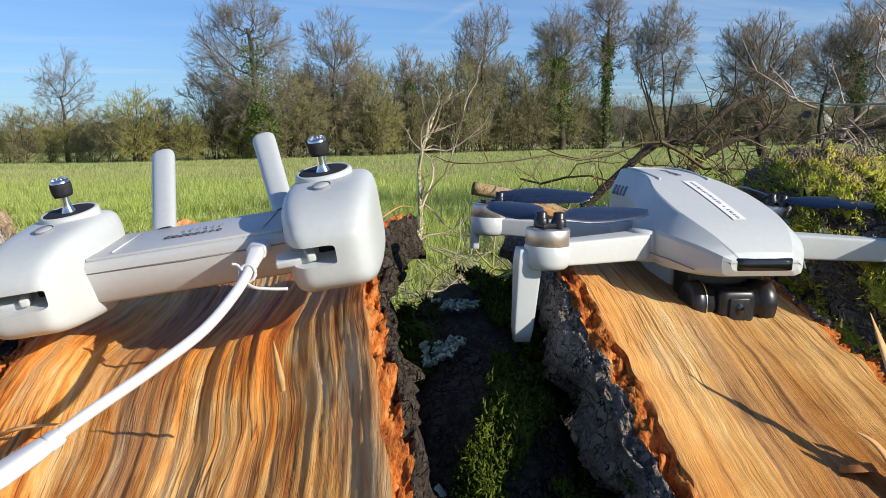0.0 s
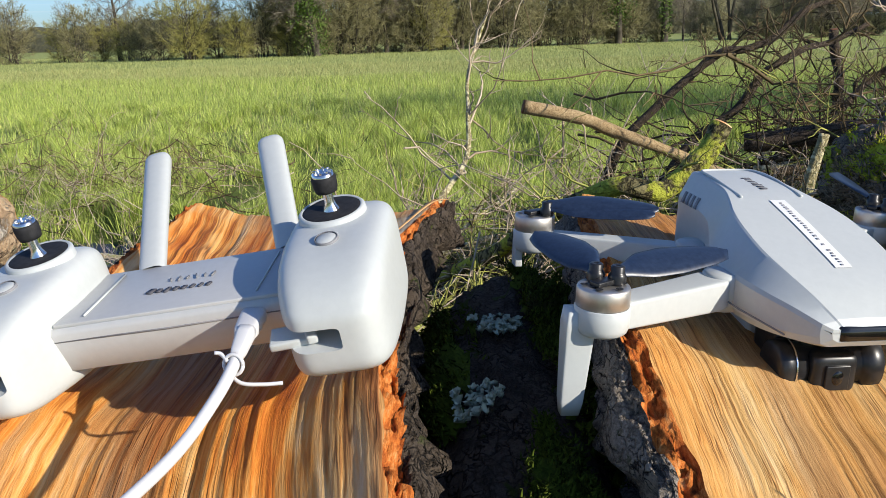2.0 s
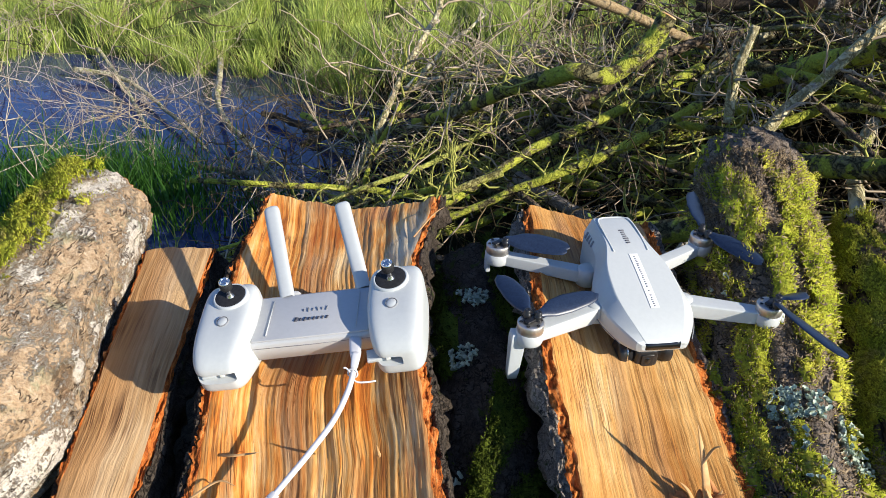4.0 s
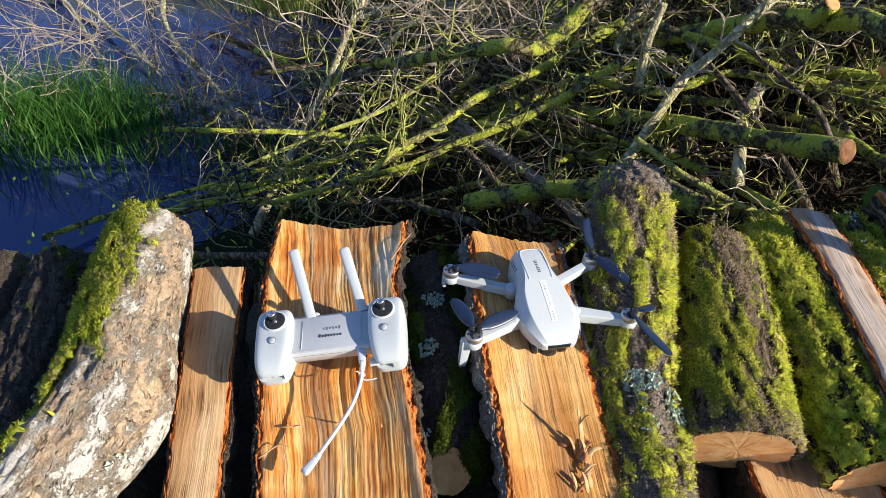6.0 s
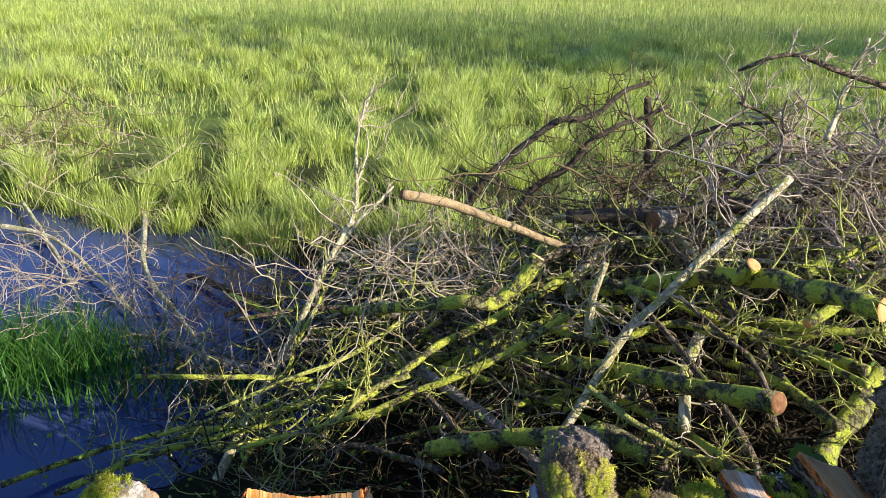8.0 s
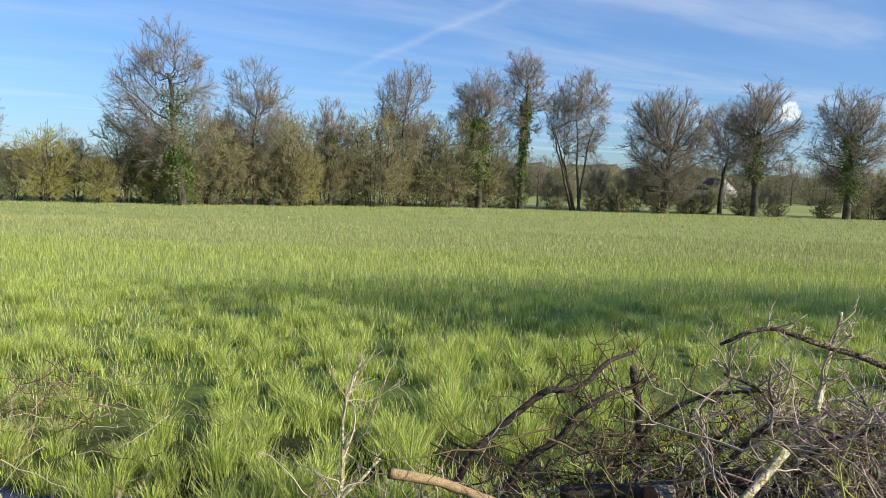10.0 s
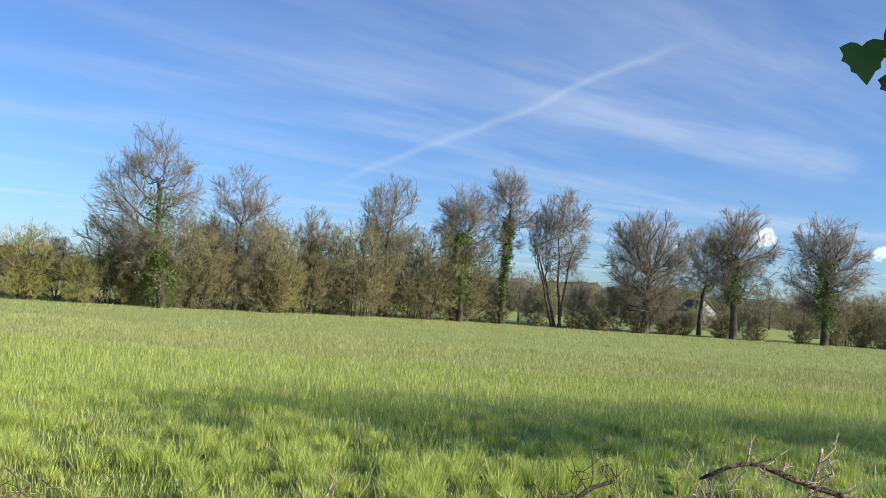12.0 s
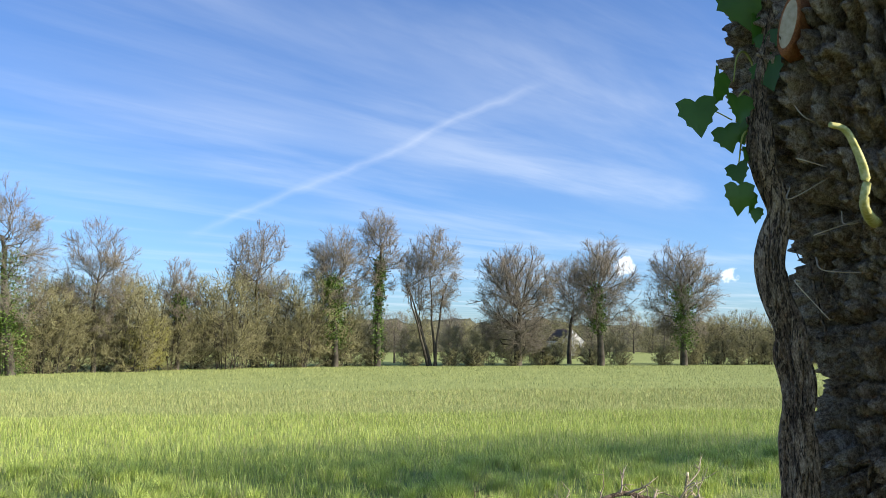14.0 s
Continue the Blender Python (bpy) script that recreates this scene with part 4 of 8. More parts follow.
        chip = np.clip((fbm(s[:, None] * ln * 90 + 0 * bulge, np.arange(q)[None, :] * 0.35, seed + 33 + k2, 2) - 0.45) * 4, 0, 1)
        top[..., 2] += bulge * ((jag - 0.45) * 0.008 - chip * 0.005 + 0.001)
        top[..., 0] += sg * bulge * (jag - 0.5) * 0.005
        put("inner_bark", Geo().add(top[:, :9], grid_faces(n, 9)), INNER_BARK, ob, "ragged rust-orange inner bark", smooth=False)
        rim[sg] = top[:, 8:-1]
    B = np.concatenate([rim[-1], B, rim[1][:, ::-1]], 1)
    put("bark", Geo().add(B, grid_faces(n, B.shape[1])), bark, ob, "rough furrowed bark")
    return ob


E1L = [(-0.034, 0.712, 0.857), (-0.026, 0.605, 0.846), (0.000, 0.470, 0.822), (0.017, 0.393, 0.800), (0.036, 0.300, 0.776), (0.056, 0.205, 0.755)]
E1R = [(0.135, 0.724, 0.859), (0.134, 0.600, 0.860), (0.162, 0.473, 0.846), (0.180, 0.410, 0.824), (0.204, 0.330, 0.800), (0.232, 0.235, 0.776)]
log_a = split_log("split_log", E1L, E1R, 0.080, WOOD_ORANGE, BARK_DARK, "large split log, hollowed orange face with furrowed dark bark", 0.018, 0.0030, 0.010, seed=3, bend=0.013)
E2L = [(0.230, 0.703, 0.867), (0.247, 0.600, 0.857), (0.262, 0.500, 0.843), (0.280, 0.440, 0.816), (0.296, 0.370, 0.790), (0.322, 0.250, 0.750)]
E2R = [(0.338, 0.712, 0.850), (0.357, 0.610, 0.838), (0.374, 0.535, 0.820), (0.392, 0.465, 0.800), (0.412, 0.385, 0.776), (0.440, 0.265, 0.738)]
log_b = split_log("split_log", E2L, E2R, 0.075, WOOD_TAN, BARK_GREY, "split log with flat honey-coloured face and rust-red edges", 0.006, 0.0018, 0.013, seed=23, bend=0.005)
split_log("split_log", [(-0.130, 0.622, 0.832), (-0.100, 0.470, 0.806), (-0.072, 0.330, 0.780), (-0.050, 0.210, 0.76)],
          [(-0.068, 0.630, 0.834), (-0.046, 0.480, 0.806), (-0.022, 0.338, 0.780), (-0.002, 0.215, 0.76)], 0.06, WOOD_PALE, BARK_DARK,
          "narrow split log with plain pale tan face", -0.003, 0.0006, 0.006, n=110, w=50, seed=41)
split_log("split_log", [(0.690, 0.835, 0.850), (0.716, 0.705, 0.842), (0.728, 0.570, 0.828), (0.742, 0.420, 0.812)],
          [(0.742, 0.825, 0.850), (0.768, 0.690, 0.835), (0.785, 0.560, 0.822), (0.800, 0.410, 0.805)], 0.05, WOOD_GREY, BARK_MOSSY,
          "weathered grey split plank of wood with orange bark edge", -0.004, 0.0016, 0.006, n=110, w=50, seed=57)
split_log("split_log", [(0.822, 0.868, 0.872), (0.842, 0.760, 0.866), (0.862, 0.640, 0.855)],
          [(0.895, 0.862, 0.848), (0.915, 0.750, 0.838), (0.930, 0.640, 0.830)], 0.07, WOOD_PALE, BARK_MOSSY,
          "split log with clean cream face and mossy side", 0.002, 0.0014, 0.010, n=90, w=50, seed=71)


def tufts(geo, P, N, mask, n, size, rng):
    """Moss: n small spiky tufts on the surface grid P with normals N, where mask is high."""
    p = mask.ravel() / mask.sum()
    k = rng.choice(len(p), n, p=p)
    jig = rng.normal(0, 0.0025, (n, 3))
    base = P.reshape(-1, 3)[k] + jig * 0.8
    d = N.reshape(-1, 3)[k] + rng.normal(0, 0.55, (n, 3))
    d /= np.linalg.norm(d, axis=1)[:, None]
    h = size * rng.uniform(0.4, 1.2, n)
    return sticks(geo, base - d * h[:, None] * 0.2, base + d * h[:, None], h * 0.22, 0.0, 3, True)


def lichen_patch(geo, P, N, k, count, spread, rng):
    """A rosette of small ruffled lobes round one spot of a surface."""
    pts, nor = P.reshape(-1, 3), N.reshape(-1, 3)
    d = np.linalg.norm(pts - pts[k], axis=1)
    near = np.where(d < spread)[0]
    for _ in range(count):
        j = rng.choice(near)
        c, nn = pts[j] + nor[j] * 0.002, nor[j]
        a = np.cross(nn, rng.normal(size=3))
        a /= np.linalg.norm(a)
        b2 = np.cross(nn, a)
        s, t = rng.uniform(0.0014, 0.0038), np.linspace(0, 2 * math.pi, 11, endpoint=False)
        rr = s * (0.75 + 0.35 * np.sin(t * rng.integers(2, 5) + rng.uniform(0, 6)))
        ring = c + rr[:, None] * (np.cos(t)[:, None] * a + np.sin(t)[:, None] * b2) + nn * (0.0015 + 0.0022 * rng.random(11))[:, None]
        geo.add(np.vstack([ring, c - nn * 0.001]), None, [[i, (i + 1) % 11, 11] for i in range(11)])
    return geo


def grid_normals(P):
    a, b2 = np.gradient(P, axis=0), np.roll(P, -1, 1) - np.roll(P, 1, 1)
    nn = np.cross(b2, a)
    nn /= np.linalg.norm(nn, axis=-1)[..., None] + 1e-12
    return nn


def round_log(axis, radii, bark, label, cut=CUT_WOOD, moss=0.0, moss_mat=None, lumps=0.16, seed=0, n=90, c=72, lichens=0, size=0.007, moss_side=0.0, group="round logs of the woodpile", lichen_at=(), bare=None, cover=None, undercut=0.0, dead=None, holes=0.30):
    """A round log from its far end to its near end, with bark relief, sawn ends, and moss where it has any."""
    p = rounded(axis, n)
    o = p.mean(0)
    y = Vector(p[0] - p[-1]).normalized()
    x = y.cross(Vector((0, 0, 1))).normalized()
    m = Matrix((x, y, x.cross(y))).transposed().to_4x4()
    m.translation = Vector(o)
    ob = thing("round_log", m, label, "firewood log", group)
    q = local(m, p)
    t, a, b2 = frames_along(q)
    ang = np.linspace(0, 2 * math.pi, c, endpoint=False)
    r = np.interp(np.linspace(0, 1, n), np.linspace(0, 1, len(radii)), radii)
    d = np.linspace(0, 1, n) * np.linalg.norm(p[0] - p[-1])
    A, D = ang[None, :] + 0 * d[:, None], d[:, None] + 0 * ang[None, :]
    wrap = lambda f, g, k, o2=3: 0.5 * (fbm(3 + 2 * f * np.cos(A) + g * D, 5 + 2 * f * np.sin(A), seed + k, o2) + fbm(9 + 2 * f * np.sin(A + 1) - g * D, 2 * f * np.cos(A + 1), seed + k + 50, o2))
    rel = 1 + lumps * (wrap(0.9, 9, 1) - 0.5) * 2 + lumps * 0.75 * (wrap(4.5, 36, 2) - 0.5) * 2 + lumps * 0.35 * (wrap(11, 120, 3, 2) - 0.5) * 2
    R = r[:, None] * rel
    P = q[:, None] + R[..., None] * (np.cos(A)[..., None] * a[:, None] + np.sin(A)[..., None] * b2[:, None])
    if undercut:
        # the near end sawn askew: its lower half lies further back, or its upper half where negative
        over = (P[..., 2] - q[-1, 2]) * np.exp(-(d[-1] - D) / 0.05)
        P[..., 1] -= undercut * (over - undercut / abs(undercut) * r[-1] * np.exp(-(d[-1] - D) / 0.05))
    geo = Geo().add(P, grid_faces(n, c, True))
    put("bark", geo, bark, ob, "rough bark")
    for row, s in ((0, 1), (n - 1, -1)):
        rings = 5
        f = np.linspace(1, 0.02, rings)[:, None, None]
        hub = P[row].mean(0)
        cap = hub + (P[row] - hub)[None] * f * 0.985
        cap[..., 1] += s * 0.0012 + 0.0012 * (fbm(cap[..., 0] * 300, cap[..., 2] * 300, seed, 2) - 0.5)
        fc = grid_faces(rings, c, True)
        put("sawn_end", Geo().add(cap, fc if s > 0 else fc[:, ::-1]), cut, ob, "sawn end showing the wood")
    N = grid_normals(P)
    C = P
    if (N * (P - q[:, None])).sum() < 0:
        N = -N
    rg = np.random.default_rng(seed)
    if moss:
        up = np.clip(N[..., 2] * 0.8 + N[..., 0] * moss_side + 0.5, 0.02, 1)
        more = 0.0 if cover is None else cover(np.linspace(0, 1, n)[:, None], N)
        mask = np.clip((wrap(1.3, 16, 7) + more - (0.56 - 0.10 * moss)) * 12, 0, 1) * up + 1e-6
        if bare is not None:
            mask *= bare(np.linspace(0, 1, n)[:, None], N)
        cushion = mask / (mask.max() + 1e-9)
        hole = np.clip((wrap(2.6, 30, 61) - holes) * 12, 0, 1)
        mask = mask * hole + 1e-7
        cushion = cushion * hole
        clump = np.clip((wrap(6, 55, 23, 3) - 0.36) * 4.2, 0, 1) ** 0.7
        thick = np.clip(cushion * 1.8 - 0.2, 0, 1) * (0.30 + 0.55 * clump + 0.45 * wrap(14, 140, 21, 2))
        C = P + N * (thick * size * 2.1)[..., None]
        fc = grid_faces(n, c, True)
        on = (thick.ravel()[fc] > 0.02).all(1)
        if on.any():
            used, back = np.unique(fc[on], return_inverse=True)
            put("moss_cushion", Geo().add(C.reshape(-1, 3)[used], back.reshape(-1, 4)), moss_mat or MOSS, ob, "velvety moss cushion", kind="stuff")
        put("moss", tufts(Geo(), C, N, mask * (0.10 + thick ** 1.3), int(42000 * moss), size * 0.62, rg), moss_mat or MOSS, ob, "bright cushiony moss", smooth=False, kind="stuff")
    if dead is not None:
        brown = np.clip(dead(np.linspace(0, 1, n)[:, None], N) * (wrap(3, 30, 71) * 2.4 - 0.6), 0, 1) + 1e-7
        put("dead_moss", tufts(Geo(), C, N, brown, 36000, size * 0.95, rg), MOSS_DEAD, ob, "dry brown crumbling moss", smooth=False, kind="stuff")
    if lichens or lichen_at:
        g2 = Geo()
        for _ in range(lichens):
            k = rg.integers(n * c)
            if N.reshape(-1, 3)[k][2] > 0.1:
                lichen_patch(g2, C, N, k, 10, 0.015, rg)
        for spot in lichen_at:
            k = np.argmin(np.linalg.norm(P.reshape(-1, 3) - local(m, np.array([spot]))[0], axis=1))
            lichen_patch(g2, C + N * 0.0015 * (moss > 0), N, k, 60, 0.014, rg)
        if g2.n:
            put("lichen", g2, LICHEN, ob, "pale grey-green lichen rosettes", smooth=False, kind="stuff")
    return ob


round_log([(-0.202, 0.668, 0.842), (-0.186, 0.600, 0.842), (-0.168, 0.490, 0.826), (-0.156, 0.395, 0.805), (-0.205, 0.285, 0.78), (-0.262, 0.16, 0.76)], [0.050, 0.054, 0.057, 0.066, 0.058, 0.056], BARK_WHITE,
          "crooked round log with flaking whitish bark and a mossy flank", moss=1.2, moss_side=-0.9, seed=5, lumps=0.13, n=170, c=130, lichens=10, lichen_at=[(-0.21, 0.40, 0.83), (-0.23, 0.50, 0.84), (-0.235, 0.40, 0.825), (-0.225, 0.43, 0.83), (-0.235, 0.36, 0.81), (-0.25, 0.30, 0.80)], size=0.005, bare=lambda s, N: np.clip((-N[..., 0] - 0.05 + np.clip(0.5 - s, 0, 0.12)) * 3.5, 0, 1), cover=lambda s, N: np.clip((0.55 - s) * 2.0, -0.06, 0.30))
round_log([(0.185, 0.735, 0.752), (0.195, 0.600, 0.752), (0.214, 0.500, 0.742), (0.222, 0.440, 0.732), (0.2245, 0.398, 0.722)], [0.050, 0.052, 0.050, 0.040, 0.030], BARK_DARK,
          "dark round log wedged in the shade, spotted with moss and lichen", CUT_ORANGE, moss=1.2, moss_mat=MOSS_SHADED, seed=11, lichens=2, lichen_at=[(0.19, 0.625, 0.81), (0.195, 0.546, 0.79)], size=0.005, undercut=-0.7, n=120, c=90)
round_log([(0.464, 0.868, 0.848), (0.457, 0.790, 0.842), (0.441, 0.638, 0.810), (0.444, 0.494, 0.765), (0.460, 0.357, 0.735)], [0.052, 0.054, 0.052, 0.050, 0.046], BARK_BUTT,
          "mossy round log with a bare dark butt end", CUT_DARK, moss=1.0, seed=17, lumps=0.2, lichens=3, lichen_at=[(0.440, 0.490, 0.808), (0.470, 0.487, 0.798), (0.452, 0.495, 0.806), (0.462, 0.475, 0.798), (0.478, 0.468, 0.788), (0.436, 0.503, 0.810)], size=0.0042, n=170, c=120,
          bare=lambda s, N: np.where(s < 0.22, np.clip(-N[..., 0] * 1.6 - 0.6, 0, 1) * 0.4, np.clip((s - 0.22) * 5 + np.abs(N[..., 0]) - 0.1, 0, 1)), cover=lambda s, N: 0.12, dead=lambda s, N: np.clip((0.50 - s) * 3, 0.15, 1) * (s > 0.2), holes=0.44)
stout_log = round_log([(0.578, 0.775, 0.800), (0.574, 0.680, 0.795), (0.568, 0.560, 0.768), (0.566, 0.458, 0.745)], [0.050, 0.062, 0.067, 0.068], BARK_MOSSY,
          "stout round log wrapped in yellow-green moss", CUT_ORANGE, moss=1.4, seed=29, lumps=0.08, size=0.0036, n=190, c=150, undercut=0.14,
          bare=lambda s, N: np.clip(np.abs(N[..., 0] - 0.22) * 2.0 - 0.45 + np.clip((s - 0.42) * 5, 0, 1.4) - np.clip((s - 0.86) * 10, 0, 1.0), 0.0, 1), cover=lambda s, N: 0.20,
          dead=lambda s, N: np.clip(1.1 - np.abs(N[..., 0] - 0.25) * 2.2, 0, 1) * np.clip((0.62 - s) * 4, 0.1, 1) + np.clip((s - 0.86) * 10, 0, 1), holes=0.43)
round_log([(0.660, 0.82, 0.80), (0.676, 0.700, 0.785), (0.700, 0.580, 0.765), (0.728, 0.452, 0.738)], [0.036, 0.042, 0.046, 0.050], BARK_MOSSY,
          "round log shaggy with bright moss", CUT_ORANGE, moss=1.2, seed=31, lumps=0.22, size=0.0052, n=150, c=110, cover=lambda s, N: 0.10, holes=0.40)
round_log([(0.790, 0.86, 0.80), (0.800, 0.74, 0.785), (0.815, 0.56, 0.755), (0.82, 0.42, 0.73)], [0.036, 0.042, 0.046, 0.046], BARK_MOSSY,
          "round log with moss and grey lichen", CUT_WOOD, moss=0.9, seed=37, lumps=0.2, lichens=14, size=0.0055)
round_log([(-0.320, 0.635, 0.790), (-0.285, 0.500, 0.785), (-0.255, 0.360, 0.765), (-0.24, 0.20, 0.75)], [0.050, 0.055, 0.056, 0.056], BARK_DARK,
          "dark-barked round log lying in shade", CUT_WOOD, moss=0.25, moss_mat=MOSS_SHADED, seed=43, lumps=0.3, n=130, c=100)
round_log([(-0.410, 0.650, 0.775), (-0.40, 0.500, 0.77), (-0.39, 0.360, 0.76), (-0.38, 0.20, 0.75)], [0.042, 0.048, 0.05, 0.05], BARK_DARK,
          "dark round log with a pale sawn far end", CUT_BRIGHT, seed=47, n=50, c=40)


def splinter(parent, points, w, h, material=CHIP, label="pale torn splinter of wood"):
    """A curled, tapering splinter standing off a split face."""
    inv = parent.matrix_world.inverted()
    p = rounded([tuple(inv @ Vector(q)) for q in points], 14)
    k = np.linspace(0, 1, 14)
    t, a, b2 = frames_along(p)
    wid = w * 0.5 * np.interp(k, [0, 0.3, 0.8, 1], [0.7, 1.0, 0.5, 0.05])
    ang = np.linspace(0, 2 * math.pi, 8, endpoint=False)
    v = p[:, None] + (wid[:, None] * np.cos(ang))[..., None] * a[:, None] + ((wid * h / w)[:, None] * np.sin(ang) * (1 + 0.5 * np.sin(ang * 3)))[..., None] * b2[:, None]
    return put("splinter", Geo().add(v, grid_faces(14, 8, True)), material, parent, label, smooth=False)


splinter(log_a, [(0.150, 0.392, 0.826), (0.151, 0.386, 0.836), (0.1515, 0.381, 0.847)], 0.0032, 0.0016)
splinter(log_a, [(0.030, 0.400, 0.802), (0.045, 0.396, 0.808), (0.062, 0.402, 0.808)], 0.0030, 0.0014)
splinter(log_a, [(0.020, 0.360, 0.796), (0.040, 0.372, 0.806), (0.056, 0.368, 0.808)], 0.0022, 0.0012)
splinter(log_a, [(0.128, 0.640, 0.858), (0.142, 0.668, 0.868), (0.150, 0.690, 0.866)], 0.0018, 0.001)
splinter(log_b, [(0.374, 0.404, 0.786), (0.370, 0.417, 0.810), (0.366, 0.425, 0.828), (0.361, 0.432, 0.847)], 0.0062, 0.0034)
splinter(log_b, [(0.366, 0.421, 0.822), (0.372, 0.424, 0.834), (0.377, 0.423, 0.838)], 0.0024, 0.0014)
rs = np.random.default_rng(12)
for k in range(22):
    # a fan of torn chips round the knot's lower side
    x0, y0 = 0.368 + rs.uniform(-0.004, 0.016), 0.366 + rs.uniform(0, 0.046)
    z0 = 0.7755 + (y0 - 0.366) * 0.34
    ln, turn = rs.uniform(0.012, 0.030), rs.uniform(-0.5, 1.0)
    dx, dy = ln * math.sin(turn), ln * math.cos(turn) * 0.6
    splinter(log_b, [(x0, y0, z0), (x0 + dx * 0.5, y0 + dy * 0.5, z0 + ln * 0.45), (x0 + dx, y0 + dy * 0.8, z0 + ln * rs.uniform(0.4, 0.8))], rs.uniform(0.003, 0.0075), rs.uniform(0.0015, 0.003), CHIP if k % 3 else CUT_RED)
knot_m = log_b.matrix_world.inverted() @ pose(0.354, 0.419, 0.7925, -20, 0, 15)
put("knot", lathe(Geo(), knot_m, [(0.0001, 0.0012), (0.0016, 0.0014), (0.0022, -0.0006), (0.0036, 0.0012), (0.0052, 0.0016), (0.0068, -0.001)], 22), CUT_RED, log_b, "small dark red-brown knot")
# a torn scar and a dry shred on the stout log
splinter(stout_log, [(0.560, 0.648, 0.845), (0.580, 0.636, 0.8475), (0.606, 0.622, 0.838)], 0.013, 0.004, CUT_ORANGE, "bare orange scar torn through the moss")
splinter(stout_log, [(0.592, 0.600, 0.828), (0.612, 0.590, 0.829), (0.630, 0.582, 0.818)], 0.007, 0.004, CUT_BRIGHT, "dry pale shred of wood")

# low pieces in front
split_log("split_log", [(0.586, 0.510, 0.722), (0.600, 0.425, 0.714), (0.620, 0.260, 0.700)], [(0.734, 0.495, 0.716), (0.750, 0.410, 0.708), (0.773, 0.245, 0.694)], 0.05, WOOD_PALE, BARK_DARK,
          "pale split log lying low at the pile's front", 0.004, 0.0012, 0.006, n=60, w=50, seed=83)
round_log([(-0.215, 0.335, 0.742), (-0.212, 0.200, 0.700), (-0.205, 0.06, 0.66)], [0.058, 0.060, 0.060], BARK_DARK, "round log with a fresh orange sawn end", CUT_ORANGE, seed=67, n=40, c=48)
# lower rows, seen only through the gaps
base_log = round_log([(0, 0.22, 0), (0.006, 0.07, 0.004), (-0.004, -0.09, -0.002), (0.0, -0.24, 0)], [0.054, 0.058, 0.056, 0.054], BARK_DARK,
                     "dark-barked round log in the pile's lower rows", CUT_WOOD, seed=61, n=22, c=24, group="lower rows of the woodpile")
first = True
rg = np.random.default_rng(8)
for row in range(6):
    zc = 0.632 - row * 0.112
    for k in range(13):
        xc = -0.42 + k * 0.118 + (row % 2) * 0.059
        mm = pose(xc, 0.545 + rg.uniform(-0.05, 0.06) + 0.0 * row, zc + rg.uniform(-0.008, 0.008), 0, rg.uniform(0, 360), rg.uniform(-3, 3))
        if first:
            base_log.matrix_world, first = mm, False
        else:
            copy_thing(base_log, mm)


# ---- the remote controller ----
def axes(o, x, y):
    x = Vector(x).normalized()
    y = Vector(y)
    y = (y - x * y.dot(x)).normalized()
    m = Matrix((x, y, x.cross(y))).transposed().to_4x4()
    m.translation = Vector(o)
    return m


def superbox(geo, m, sx, sy, sz, e=0.42, n=36, c=56, shape=None):
    """A box with soft, full corners; shape(x, y, z) may bend the unit form."""
    la, lo = np.linspace(-math.pi / 2, math.pi / 2, n), np.linspace(0, 2 * math.pi, c, endpoint=False)
    f = lambda v: np.sign(v) * np.abs(v) ** e
    x = f(np.cos(la))[:, None] * f(np.cos(lo))[None]
    y = f(np.cos(la))[:, None] * f(np.sin(lo))[None]
    z = f(np.sin(la))[:, None] + 0 * x
    if shape:
        x, y, z = shape(x, y, z)
    v = np.stack([x * sx / 2, y * sy / 2, z * sz / 2], -1).reshape(-1, 3)
    mm = np.array(m)
    return geo.add(v @ mm[:3, :3].T + mm[:3, 3], grid_faces(n, c, True))


def carve(solid, cutter):
    """The solid with the cutter's form taken out of it, as a mesh."""
    a, b2 = new("solid", solid.mesh("solid")), new("cutter", cutter.mesh("cutter"))
    for o in (a, b2):
        bm2 = bmesh.new()
        bm2.from_mesh(o.data)
        bmesh.ops.remove_doubles(bm2, verts=bm2.verts[:], dist=1e-5)
        bmesh.ops.recalc_face_normals(bm2, faces=bm2.faces[:])
        bm2.to_mesh(o.data)
        bm2.free()
    mod = a.modifiers.new("cut", "BOOLEAN")
    mod.object, mod.operation, mod.solver = b2, "DIFFERENCE", "EXACT"
    me = bpy.data.meshes.new_from_object(a.evaluated_get(bpy.context.evaluated_depsgraph_get()))
    for o in (a, b2):
        bpy.data.objects.remove(o)
    me.shade_smooth()
    me.set_sharp_from_angle(angle=radians(40))
    return me


MC = axes((0.077, 0.4905, 0.8885), (0.981, 0.137, 0.137), (-0.136, 0.975, 0.15))
remote = thing("remote_controller", MC, "white drone remote controller with two antennas, lying on split wood", "remote control")


def grip_shape(side):
    """A grip whose front end drops, tapers on its inner flank and is cut back below."""
    def f(x, y, z):
        front, back = np.clip(-y, 0, 1), np.clip(y, 0, 1)
        inner = np.clip(-x * side, 0, 1)
        z = z - 0.36 * front ** 2 * np.clip(z + 0.2, 0, 1) + 0.20 * front * np.clip(-z, 0, 1)
        z = z + 0.02 * np.clip(z, 0, 1) * np.exp(-((y - 0.45) / 0.35) ** 2)
        x = x + side * inner * (0.26 * front ** 1.5 - 0.12 * np.exp(-((y + 0.05) / 0.3) ** 2) * np.clip(0.4 - z, 0, 1))
        x = x * (1 - 0.06 * front ** 2)
        return x, y, z
    return f


